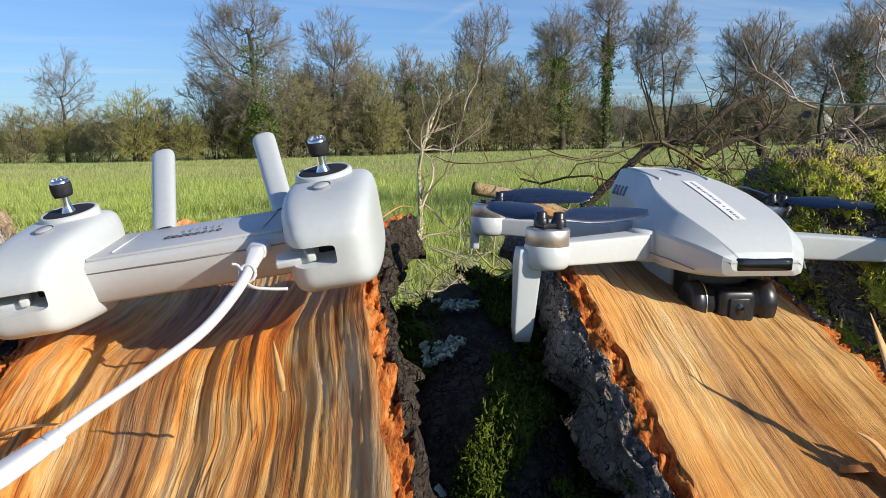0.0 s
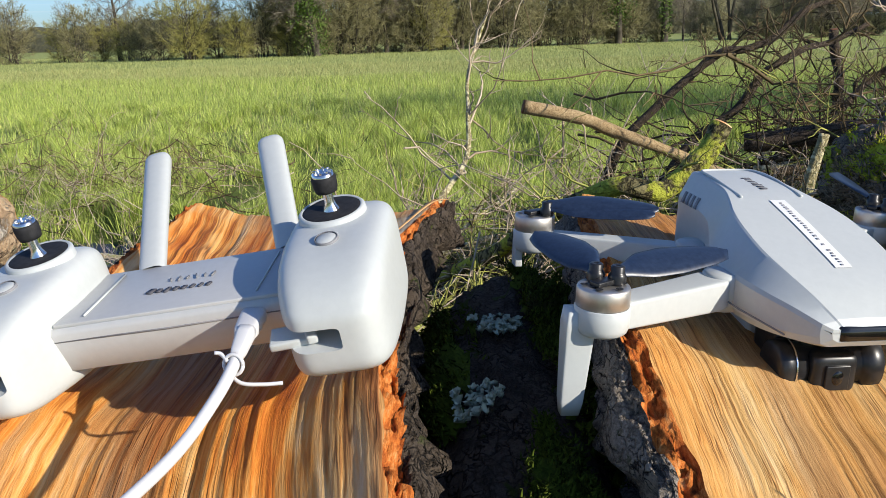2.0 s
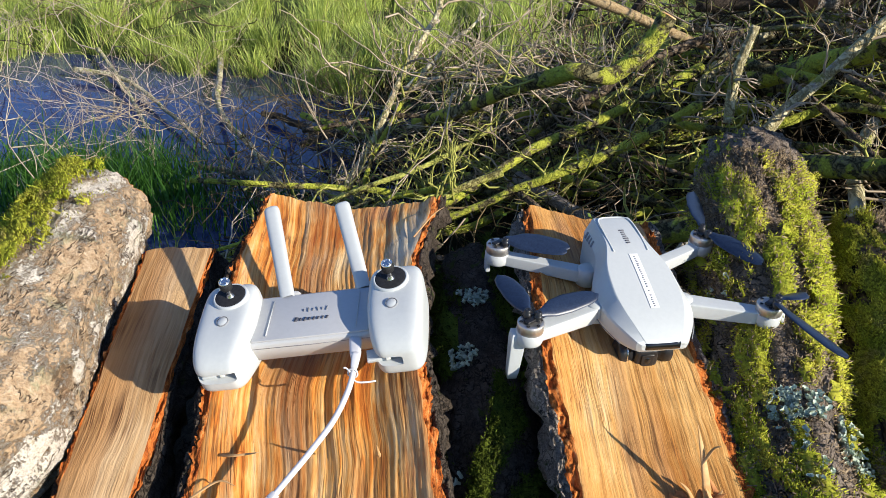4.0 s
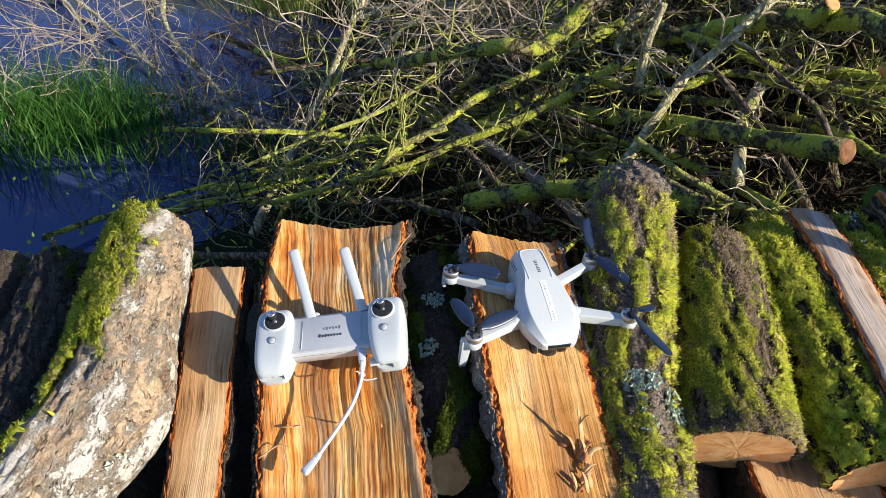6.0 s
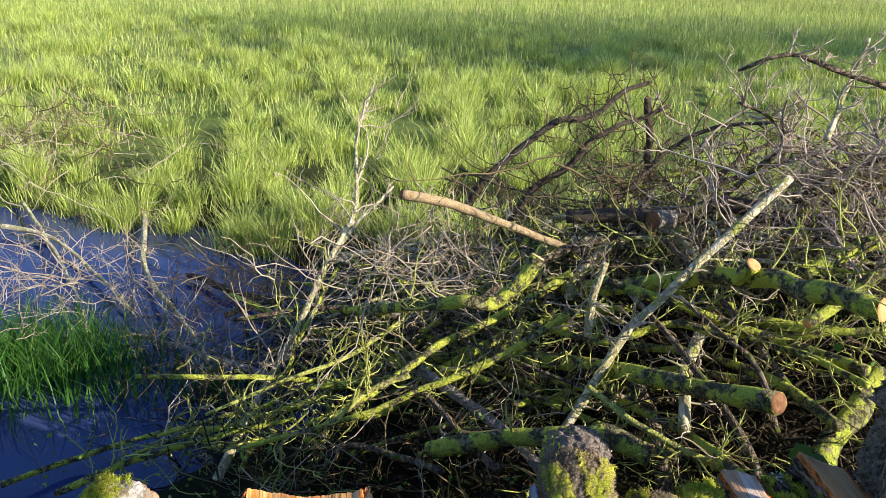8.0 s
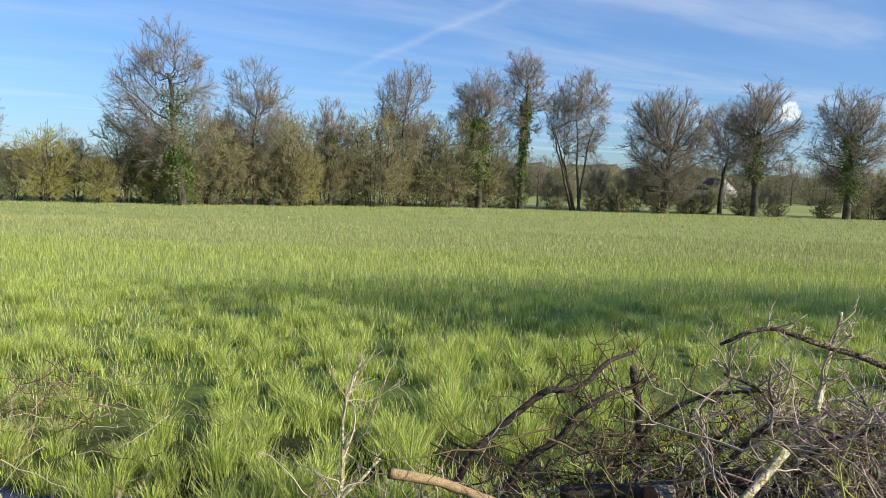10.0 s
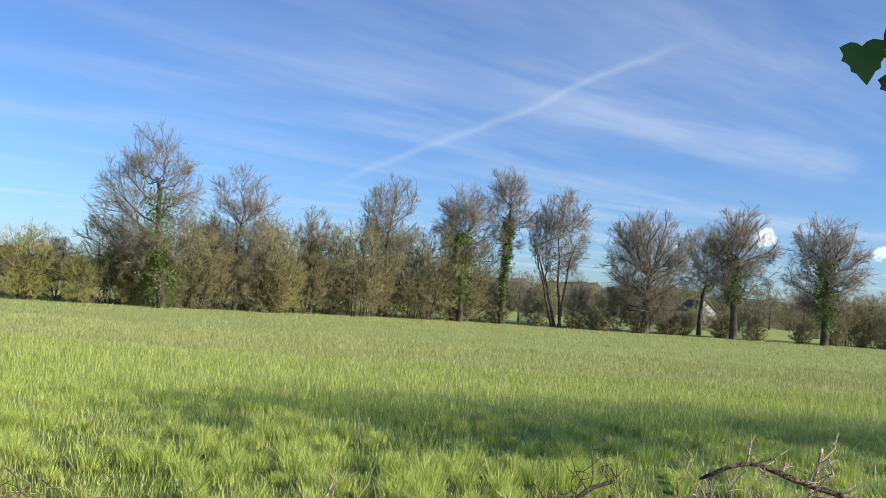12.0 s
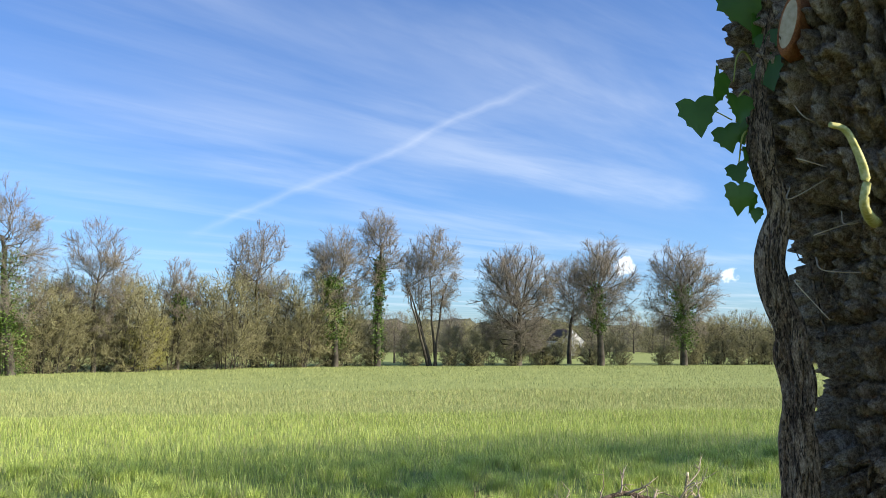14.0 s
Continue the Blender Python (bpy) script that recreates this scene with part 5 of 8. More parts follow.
for sx, slot_u in ((-1, -0.0680), (1, 0.0545)):
    g = superbox(Geo(), pose(sx * 0.0645, -0.0165, -0.0225), 0.0425, 0.086, 0.044, 0.36, 60, 96, shape=grip_shape(sx))
    grip = put("grip", carve(g, superbox(Geo(), pose(slot_u, -0.0600, -0.0225, 10, 0, 0), 0.030, 0.034, 0.0085, 0.25)), WHITE_PLASTIC, remote, "rounded white hand grip")
    # slot in the front of the grip
    g = turned_box(Geo(), pose(slot_u - 0.004, -0.0500, -0.0240, 10, 0, 6), 0.016, 0.010, 0.0032, 0.25)
    turned_box(g, pose(slot_u + 0.003, -0.0520, -0.0228, 10, 0, 18), 0.0040, 0.0080, 0.0036, 0.25)
    put("phone_clamp", g, WHITE_PLASTIC, grip, "folded white phone clamp in its slot")
    put("slot_opening", turned_box(Geo(), pose(slot_u + 0.0100, -0.0445, -0.0215, 10, 0, 0), 0.0080, 0.004, 0.0070, 0.2), RUBBER, grip)
    # stick
    st = pose(sx * 0.0620, 0.0035, 0.0010, 4, 0, 0)
    stick = put("stick_well", lathe(Geo(), st, [(0.0001, 0.0016), (0.006, 0.0012), (0.0108, 0.0017), (0.0122, 0.0010), (0.0124, -0.004)]), RUBBER, remote, "dark stick well")
    put("stick_bezel", lathe(Geo(), st, [(0.0118, 0.0014), (0.0126, 0.0018), (0.0136, 0.0008), (0.0142, -0.006)]), WHITE_PLASTIC, remote)
    put("stick_post", lathe(Geo(), st, [(0.0036, 0.001), (0.0024, 0.0032), (0.0020, 0.005), (0.0020, 0.0125)], 16), STEEL, stick, "steel stick post")
    put("stick_cap", lathe(Geo(), st, [(0.0020, 0.0088), (0.0043, 0.0092), (0.0048, 0.0110), (0.0050, 0.0145), (0.0046, 0.0158), (0.0001, 0.0158)], 24), RUBBER, stick, "black rubber stick cap")
    g = lathe(Geo(), st, [(0.0044, 0.0156), (0.0042, 0.0170), (0.0032, 0.0174), (0.0001, 0.0170)], 24)
    for k in range(8):
        a = k * math.pi / 4
        turned_box(g, st @ pose(0.0030 * math.cos(a), 0.0030 * math.sin(a), 0.0175, 0, 0, math.degrees(a)), 0.0012, 0.0008, 0.0010, 0.2)
    put("stick_crown", g, STEEL, stick, "knurled steel stick crown")
    # round key with a ring
    kp = pose(sx * 0.0635, -0.0225, 0.0010, 9, 0, 0)
    key = put("button", lathe(Geo(), kp, [(0.0001, -0.0006), (0.0036, -0.0006), (0.0040, -0.0010), (0.0040, -0.004)], 24), WHITE_PLASTIC, remote, "round white button")
    put("button_ring", lathe(Geo(), kp, [(0.0041, -0.0006), (0.0043, -0.0004), (0.0045, -0.0006), (0.0045, -0.004)], 24), SEAM, key)

bar = Geo()
bm = bmesh.new()
prof = [(-0.0350, -0.0178), (-0.0335, -0.0155), (0.0180, -0.0175), (0.0215, -0.0195), (0.0205, -0.0310), (0.0120, -0.0345), (-0.0270, -0.0370), (-0.0320, -0.0345)]
pu = np.array([-0.046, -0.0445, 0.0445, 0.046])
v = np.array([[(u, y, z) for y, z in prof] for u in pu])
bar.add(v, grid_faces(4, 8, True))
body = put("centre_body", bar, GREY_PLASTIC, remote, "light grey middle body", smooth=False)
g = turned_box(Geo(), pose(0.0, -0.0080, -0.0158, -2.2, 0, 0), 0.0885, 0.0500, 0.0016, 0.3)
put("top_panel", g, GREY_PLASTIC, remote, "smooth light grey top panel")
tube(g2 := Geo(), [(-0.0455, -0.0342, -0.0205), (0.0, -0.0344, -0.0210), (0.0455, -0.0342, -0.0205)], 0.00045, 6)
put("seam", g2, SEAM, body)
put("panel_line", turned_box(Geo(), pose(-0.0335, -0.0085, -0.01450, -2.2, 0, 0), 0.0007, 0.040, 0.0008, 0), WHITE_PLASTIC, body)
put("panel_line", turned_box(Geo(), pose(0.0345, -0.0085, -0.01450, -2.2, 0, 0), 0.0005, 0.040, 0.0006, 0), WHITE_PLASTIC, body)
g = Geo()
for k, wdt in enumerate((0.0042, 0.003, 0.0026, 0.003, 0.0028, 0.0022, 0.0018, 0.0024)):
    turned_box(g, pose(-0.0125 + k * 0.0034, -0.0135 + 0.0004 * (k == 0), -0.01440, -2.2, 0, -14), wdt * 0.62, 0.0030 + 0.0012 * (k in (0, 2)), 0.0006, 0)
put("maker_mark", g, INK, body, "grey maker's mark as plain bars", smooth=False)
g = Geo()
for k in range(6):
    turned_box(g, pose(-0.008 + k * 0.0036, -0.0030, -0.01470, -2.2, 0, 20 - 12 * (k % 3)), 0.0005, 0.0030 + 0.0018 * (k % 2), 0.0005, 0)
put("pencil_mark", g, SEAM, body, "faint pencilled mark", smooth=False)

for base, tip in (((-0.0245, 0.0170, -0.0185), None), ((0.0365, 0.0185, -0.0185), None)):
    world_tip = Vector((0.0165, 0.5835, 0.9085)) if base[0] < 0 else Vector((0.0785, 0.5840, 0.9170))
    e = MC.inverted() @ world_tip
    d = (e - Vector(base)).normalized()
    side = Vector((1, 0, 0)) - d * d.x
    am = Matrix((side.normalized(), d.cross(side.normalized()), d)).transposed().to_4x4()
    am.translation = Vector(base)
    ln = (e - Vector(base)).length
    g = Geo()
    k = 13
    zz = np.array([0, 0.04, 0.5, 0.93, 0.965, 0.985, 0.997, 1.0]) * ln
    rx = np.array([0.0056, 0.0058, 0.0062, 0.0066, 0.0064, 0.0056, 0.0038, 0.0002])
    ang = np.linspace(0, 2 * math.pi, 28, endpoint=False)
    f = lambda q: np.sign(q) * np.abs(q) ** 0.75
    vv = np.stack([rx[:, None] * f(np.cos(ang)), rx[:, None] * 0.62 * f(np.sin(ang)), np.repeat(zz[:, None], 28, 1)], -1).reshape(-1, 3)
    mm = np.array(am)
    g.add(vv @ mm[:3, :3].T + mm[:3, 3], grid_faces(len(zz), 28, True))
    put("antenna", g, WHITE_PLASTIC, remote, "flat white antenna paddle")
    put("antenna_hinge", superbox(Geo(), pose(base[0], base[1] + 0.006, base[2] - 0.006), 0.018, 0.011, 0.011, 0.6, 14, 24), GREY_PLASTIC, remote)

# ---- the charging cable ----
cable = thing("charging_cable", pose(0.1, 0.39, 0.83), "white cable plugged into the remote, trailing over the wood", "cable")
inv = cable.matrix_world.inverted()
run = [(0.1225, 0.4480, 0.8685), (0.1235, 0.4380, 0.8640), (0.1225, 0.4220, 0.8555), (0.1170, 0.4030, 0.8450), (0.1070, 0.3820, 0.8360), (0.0950, 0.3600, 0.8270), (0.0865, 0.3465, 0.8200)]
pts = rounded([tuple(inv @ Vector(p)) for p in run], 60)
put("cord", tube(Geo(), pts, 0.0021, 14), CABLE_WHITE, cable, "soft white cord")


def along_block(geo, a, b2, wa, ha, wb, hb, n=6, c=20, e=0.55):
    """A soft-cornered block from a to b2 whose width and height change on the way."""
    p = np.linspace(a, b2, n)
    t, s, q = frames_along(p)
    ang = np.linspace(0, 2 * math.pi, c, endpoint=False)
    f = lambda w: np.sign(w) * np.abs(w) ** e
    k = np.linspace(0, 1, n)
    wid, hei = wa + (wb - wa) * k, ha + (hb - ha) * k
    shrink = np.ones(n)
    shrink[[0, -1]] = 0.86
    v = p[:, None] + (wid * shrink)[:, None, None] / 2 * f(np.cos(ang))[None, :, None] * s[:, None] + (hei * shrink)[:, None, None] / 2 * f(np.sin(ang))[None, :, None] * q[:, None]
    v = np.vstack([v.reshape(-1, 3), p[0], p[-1]])
    j = np.arange(c)
    w2 = (j + 1) % c
    tri = np.vstack([np.stack([np.full(c, n * c), w2, j], -1), np.stack([np.full(c, n * c + 1), (n - 1) * c + j, (n - 1) * c + w2], -1)])
    return geo.add(v, grid_faces(n, c, True), tri)


L3 = lambda p: np.array(inv @ Vector(p))
put("plug", along_block(Geo(), L3(tuple(MC @ Vector((0.0335, -0.0330, -0.0205)))), L3((0.1228, 0.4440, 0.8675)), 0.0098, 0.0062, 0.0078, 0.0055), CABLE_WHITE, cable, "white moulded plug")
put("strain_relief", along_block(Geo(), L3((0.1230, 0.4470, 0.8690)), L3((0.1233, 0.4360, 0.8630)), 0.0068, 0.0056, 0.0046, 0.0046), CABLE_WHITE, cable)
put("end_plug", along_block(Geo(), L3((0.0885, 0.3495, 0.8215)), L3((0.0765, 0.3330, 0.8135)), 0.0062, 0.0055, 0.0100, 0.0066), CABLE_WHITE, cable, "white end connector with cap")
put("end_plug_sleeve", along_block(Geo(), L3((0.0905, 0.3525, 0.8230)), L3((0.0875, 0.3482, 0.8208)), 0.0052, 0.0052, 0.0064, 0.0058), CABLE_WHITE, cable)
ring = [(0.1232 + 0.0034 * math.cos(a), 0.4335 + 0.0006 * math.sin(a), 0.8613 + 0.0034 * math.sin(a)) for a in np.linspace(0, 6.283, 18)]
tie = tube(Geo(), [tuple(inv @ Vector(p)) for p in ring], 0.0007, 6)
tube(tie, rounded([tuple(inv @ Vector(p)) for p in ((0.1215, 0.4330, 0.8585), (0.1265, 0.4310, 0.8560), (0.1330, 0.4330, 0.8550), (0.1390, 0.4360, 0.8545))], 16), 0.0007, 6)
tube(tie, rounded([tuple(inv @ Vector(p)) for p in ((0.1215, 0.4330, 0.8625), (0.1185, 0.4345, 0.8645), (0.1165, 0.4340, 0.8650))], 8), 0.0007, 6)
put("cable_tie", tie, CABLE_WHITE, cable, "thin white plastic tie")

# ---- the drone ----
MD = axes((0.321, 0.574, 0.8600), (0.95, 0.31, -0.042), (-0.31, 0.95, 0.028))
drone = thing("drone", MD, "small white folding quadcopter drone resting on a split log", "drone")
st = np.array([  # y, half width, top, shoulder, bottom
    (-0.0680, 0.0180, -0.0030, -0.0045, -0.0085), (-0.0660, 0.0215, 0.0000, -0.0030, -0.0110), (-0.0560, 0.0285, 0.0065, 0.0005, -0.0125),
    (-0.0430, 0.0350, 0.0120, 0.0030, -0.0130), (-0.0280, 0.0385, 0.0165, 0.0045, -0.0125), (-0.0100, 0.0385, 0.0215, 0.0060, -0.0115),
    (0.0040, 0.0360, 0.0250, 0.0080, -0.0110), (0.0180, 0.0310, 0.0282, 0.0120, -0.0115), (0.0300, 0.0280, 0.0300, 0.0155, -0.0120),
    (0.0480, 0.0270, 0.0312, 0.0180, -0.0140), (0.0640, 0.0262, 0.0312, 0.0185, -0.0160), (0.0695, 0.0245, 0.0292, 0.0170, -0.0160), (0.0720, 0.0210, 0.0250, 0.0140, -0.0140)])
st[:, 1] *= np.interp(st[:, 0], [-0.06, 0.0, 0.03, 0.07], [0.97, 0.94, 0.86, 0.86])
ys = np.linspace(st[0, 0], st[-1, 0], 70)
ys = np.unique(np.concatenate([ys, st[:3, 0], st[-3:, 0]]))
fine_st = rounded(st, 240)
S = np.stack([np.interp(ys, fine_st[:, 0], fine_st[:, k]) for k in range(5)], -1)
cols = []
for y, hw, zt, zs, zb in S:
    half_side = [(0.0, zb), (hw * 0.82, zb), (hw * 0.96, zb + 0.0012), (hw, zb + 0.004), (hw, zs - 0.0006), (hw * 0.975, zs + 0.0012), (hw * 0.74, zt - 0.0007), (hw * 0.715, zt - 0.0001), (hw * 0.30, zt + 0.0003), (0.0, zt + 0.0003)]
    loop = half_side + [(-x, z) for x, z in half_side[-2:0:-1]]
    cols.append([(x + 0.002, y, z) for x, z in loop])
v = np.array(cols)
c = v.shape[1]
g = Geo().add(np.vstack([v.reshape(-1, 3), v[0].mean(0), v[-1].mean(0)]), grid_faces(len(ys), c, True),
              np.vstack([np.stack([np.full(c, len(ys) * c), (np.arange(c) + 1) % c, np.arange(c)], -1), np.stack([np.full(c, len(ys) * c + 1), (len(ys) - 1) * c + np.arange(c), (len(ys) - 1) * c + (np.arange(c) + 1) % c], -1)]))
shell = put("shell", g, WHITE_PLASTIC, drone, "white upper body shell")
md = shell.modifiers.new("edge", "EDGE_SPLIT")
md.split_angle = radians(13)
# raised lip round the tail of the top
lip = [(0.002 + (x - 0.002) * 0.86, y, z) for x, y, z in [(-0.0150, 0.016, 0.0283), (-0.0155, 0.042, 0.0313), (-0.0145, 0.059, 0.0318), (-0.0095, 0.0655, 0.0314), (0.002, 0.0667, 0.0313), (0.0135, 0.0655, 0.0314), (0.0185, 0.059, 0.0318), (0.0195, 0.042, 0.0313), (0.0190, 0.016, 0.0283)]]
put("battery_lip", tube(Geo(), rounded(lip, 70), 0.0007, 8), WHITE_PLASTIC, shell, "raised white lip of the battery cover")
put("belly", turned_box(Geo(), pose(0.002, 0.0270, -0.0215, 1.0, 0, 0), 0.041, 0.083, 0.021, 0.12), WHITE_PLASTIC, drone, "white lower body")
for sx in (-1, 1):
    line_pts = [(sx * 0.0355, 0.006, -0.004), (sx * 0.0384, -0.008, -0.0048), (sx * 0.0388, -0.030, -0.0058), (sx * 0.0358, -0.0435, -0.0068), (sx * 0.0292, -0.0565, -0.0095)]
    put("seam", tube(Geo(), rounded([(0.002 + x, y, z) for x, y, z in line_pts], 24), 0.0004, 6), SEAM, shell)
# dark sensor window across the nose
wv2 = []
for k, x in enumerate(np.linspace(-1, 1, 17)):
    yy = -0.0688 + 0.0090 * max(0.0, abs(x) - 0.62) / 0.38
    for zz, oo in ((-0.0018, 0.0022), (-0.0030, 0.0), (-0.0078, 0.0), (-0.0088, 0.0018)):
        wv2.append((0.002 + x * 0.0215, yy + oo, zz))
put("sensor_window", Geo().add(wv2, grid_faces(17, 4)), BLACK_GLASS, drone, "glossy black sensor window")
# gill slots at the tail
g = Geo()
for sx in (-1, 1):
    for k in range(4):
        put("vent_slot", turned_box(Geo(), pose(0.002 + sx * 0.0226, 0.044 + k * 0.0050, 0.0190, 0, sx * -24, 0), 0.0012, 0.0022, 0.0060, 0.2), SEAM, shell)

# sticker with bars for its writing
slope = math.degrees(math.atan2(0.0250 - 0.0120, 0.049))
top_z = lambda y: float(np.interp(y, S[:, 0], S[:, 2])) + 0.0003
strip = Geo()
for h in (0.00030, 0.00045):
    strip.add([(0.0025 + sx * 0.0036, y, top_z(y) + h) for y in np.linspace(-0.0430, 0.0120, 30) for sx in (1, -1)], grid_faces(30, 2))
put("sticker", strip, STICKER, drone, "white paper sticker", smooth=False)
g = Geo()
rr = random.Random(4)
yy = -0.0415
while yy < 0.0095:
    w2 = rr.uniform(0.0011, 0.0019)
    if rr.random() > 0.1:
        zz = top_z(yy) + 0.00055
        turned_box(g, pose(0.0025 + rr.uniform(-0.0002, 0.0002), yy, zz, slope + 1, 0, 0), rr.uniform(0.0012, 0.0018), w2 * 0.7, 0.0002, 0)
    yy += w2 + 0.0006
put("sticker_bars", g, FAINT_INK, drone, "row of dark printed bars", smooth=False, kind="stuff")
g = Geo()
for k in range(7):
    turned_box(g, pose(0.003, 0.026 + k * 0.0030, 0.0300 + k * 0.00020, 4.5, 0, 0), 0.0034 + 0.0012 * (k in (2, 6)), 0.0015, 0.0006, 0)
put("maker_mark", g, INK, shell, "grey maker's mark as plain bars", smooth=False)

# camera on its gimbal
GS = pose(-0.0010, -0.0425, -0.0285) @ Matrix.Diagonal((0.78, 0.85, 0.95, 1)) @ pose(0.0030, 0.0465, 0.0285)
gim = put("gimbal", lathe(Geo(), GS @ pose(-0.0030, -0.0465, -0.0285, 0, 90, 0), [(0.0001, -0.0285), (0.0095, -0.0285), (0.0112, -0.0270), (0.0115, -0.0200), (0.0100, -0.0192), (0.0100, -0.0130), (0.0092, -0.0125), (0.0092, 0.0130), (0.0100, 0.0135), (0.0100, 0.0175), (0.0118, 0.0182), (0.0118, 0.0275), (0.0100, 0.0290), (0.0001, 0.0290)], 32), BLACK_PLASTIC, drone, "black camera gimbal")
put("camera_block", superbox(Geo(), GS @ pose(-0.003, -0.0505, -0.0290), 0.0250, 0.0190, 0.0180, 0.35, 20, 32), BLACK_PLASTIC, gim, "black camera housing")
put("lens_frame", turned_box(Geo(), GS @ pose(-0.003, -0.0602, -0.0298, 90, 0, 0), 0.0130, 0.0110, 0.0020, 0.25), BLACK_PLASTIC, gim)
put("lens", lathe(Geo(), GS @ pose(-0.003, -0.0612, -0.0298, 90, 0, 0), [(0.0001, 0.0006), (0.0026, 0.0004), (0.0036, -0.0002), (0.0040, -0.0010)], 24), BLACK_GLASS, gim, "glass lens")
put("gimbal_ring", lathe(Geo(), GS @ pose(-0.0030, -0.0465, -0.0285, 0, 90, 0), [(0.0117, -0.0206), (0.0119, -0.0201), (0.0117, -0.0196), (0.0106, -0.0194)], 32), STEEL, gim, "thin metal ring")
put("gimbal_mount", turned_box(Geo(), pose(0.000, -0.0300, -0.0205), 0.040, 0.018, 0.018, 0.15), BLACK_PLASTIC, drone)


def prop_blade(geo, root, tip, z, chord=0.0135, flip=1):
    """A curved, twisted propeller blade from root to tip."""
    n, c2 = 22, 9
    a, b2 = np.array([*root, z]), np.array([*tip, z + 0.0012])
    d = b2 - a
    L = np.linalg.norm(d)
    d /= L
    s = np.cross([0, 0, 1], d) * flip
    u = np.linspace(0, 1, n)
    wid = chord * np.interp(u, [0, 0.08, 0.25, 0.5, 0.8, 0.95, 1.0], [0.36, 0.44, 0.86, 1.0, 0.86, 0.60, 0.12])
    tw = np.radians(np.interp(u, [0, 0.3, 1], [24, 24, 15]))
    k = np.linspace(-0.38, 0.62, c2)
    th = 0.0009 * np.sqrt(np.clip(1 - np.linspace(-1, 1, c2) ** 2, 0, 1)) + 0.00012
    rows = []
    for sg in (1, -1):
        w2 = wid[:, None] * k[None]
        P = a + (u * L)[:, None, None] * d + (w2 * np.cos(tw)[:, None])[..., None] * s
        P[..., 2] += w2 * np.sin(tw)[:, None] + sg * th[None] + 0.0010 * np.cos(k * 3)[None]
        rows.append(P)
    v = np.concatenate([rows[0], rows[1][:, ::-1]], 1)
    return geo.add(v, grid_faces(n, 2 * c2, True))


DI = MD.inverted()
for name, mx, my, tips, leg in (("front", -0.0965, -0.0455, ((0.2135, 0.549), (0.2935, 0.539)), True), ("rear", -0.0960, 0.0690, ((0.268, 0.599), (0.270, 0.604)), False),
                                ("front", 0.1000, -0.0420, ((0.458, 0.577), (0.470, 0.497)), True), ("rear", 0.0930, 0.0680, ((0.388, 0.741), (0.431, 0.616)), False)):
    sx = 1 if mx > 0 else -1
    if leg:
        root = np.array([sx * 0.0365, -0.0205, -0.0030])
        end = np.array([mx, my, -0.0035])
        g = along_block(Geo(), root, end, 0.0165, 0.0135, 0.0120, 0.0110, 10, 32, 0.2)
    else:
        root = np.array([sx * 0.0260, 0.0330, -0.0050])
        end = np.array([mx, my, -0.0045])
        g = along_block(Geo(), root, end, 0.0120, 0.0120, 0.0105, 0.0100, 10, 32, 0.2)
    arm = put("arm", g, WHITE_PLASTIC, drone, "white folding arm")
    put("hinge", lathe(Geo(), pose(*root), [(0.0001, 0.0082), (0.0070, 0.0080), (0.0082, 0.0068), (0.0084, -0.0075), (0.0001, -0.0078)], 24), WHITE_PLASTIC, drone, "white arm hinge")
    put("motor_base", lathe(Geo(), pose(mx, my, 0), [(0.0001, -0.0100), (0.0088, -0.0099), (0.0100, -0.0088), (0.0106, -0.0070), (0.0108, 0.0004), (0.0102, 0.0010)], 36), WHITE_PLASTIC, arm, "white motor cup")
    mot = put("motor", lathe(Geo(), pose(mx, my, 0), [(0.0097, 0.0008), (0.0103, 0.0013), (0.0103, 0.0080), (0.0099, 0.0087), (0.0070, 0.0090), (0.0062, 0.0084), (0.0001, 0.0084)], 36), METAL, drone, "brushed metal motor")
    g = Geo()
    for k in range(6):
        a = k * math.pi / 3
        lathe(g, pose(mx + 0.0078 * math.cos(a), my + 0.0078 * math.sin(a), 0.0091), [(0.0015, 0.0004), (0.0001, 0.0005)], 10)
    put("motor_slots", g, RUBBER, mot, kind="stuff")
    for k, tip in enumerate(tips):
        lt = DI @ Vector((tip[0], tip[1], 0.876))
        d = Vector((lt.x - mx, lt.y - my)).normalized()
        off = 0.0062
        hx, hy = mx + d.x * off, my + d.y * off
        zz = 0.0124 + 0.0016 * (k if not leg and sx < 0 else 0)
        put("propeller", prop_blade(Geo(), (hx, hy), (lt.x, lt.y), zz, 0.0178, -sx * (1 if leg or sx < 0 else -1) * (-1 if leg and sx < 0 and k == 0 else 1)), PROP_BLUE, drone, "dark blue-black folding propeller blade")
        g = lathe(Geo(), pose(hx, hy, 0.0088), [(0.0034, 0.0), (0.0036, 0.0030), (0.0030, 0.0040), (0.0027, 0.0044), (0.0027, 0.0066), (0.0022, 0.0071), (0.0010, 0.0070), (0.0001, 0.0062)], 20)
        put("propeller_screw", g, BLACK_PLASTIC, drone, "black hub screw")
    g = turned_box(Geo(), pose(mx, my, 0.0100, 0, 0, 30), 0.0110, 0.0050, 0.0020, 0.25)
    put("propeller_hub", g, BLACK_PLASTIC, drone)
    if leg:
        lx, ly = mx + sx * 0.0085, my + 0.0015
        g = along_block(Geo(), np.array([lx, ly, -0.0010]), np.array([lx + sx * 0.0015, ly + 0.001, -0.0455]), 0.0125, 0.0105, 0.0088, 0.0062, 8, 32, 0.18)
        put("landing_leg", g, WHITE_PLASTIC, arm, "white landing leg")
    else:
        put("rear_foot", turned_box(Geo(), pose(mx + sx * 0.008, my + 0.002, -0.0120), 0.004, 0.008, 0.014, 0.2), WHITE_PLASTIC, arm)


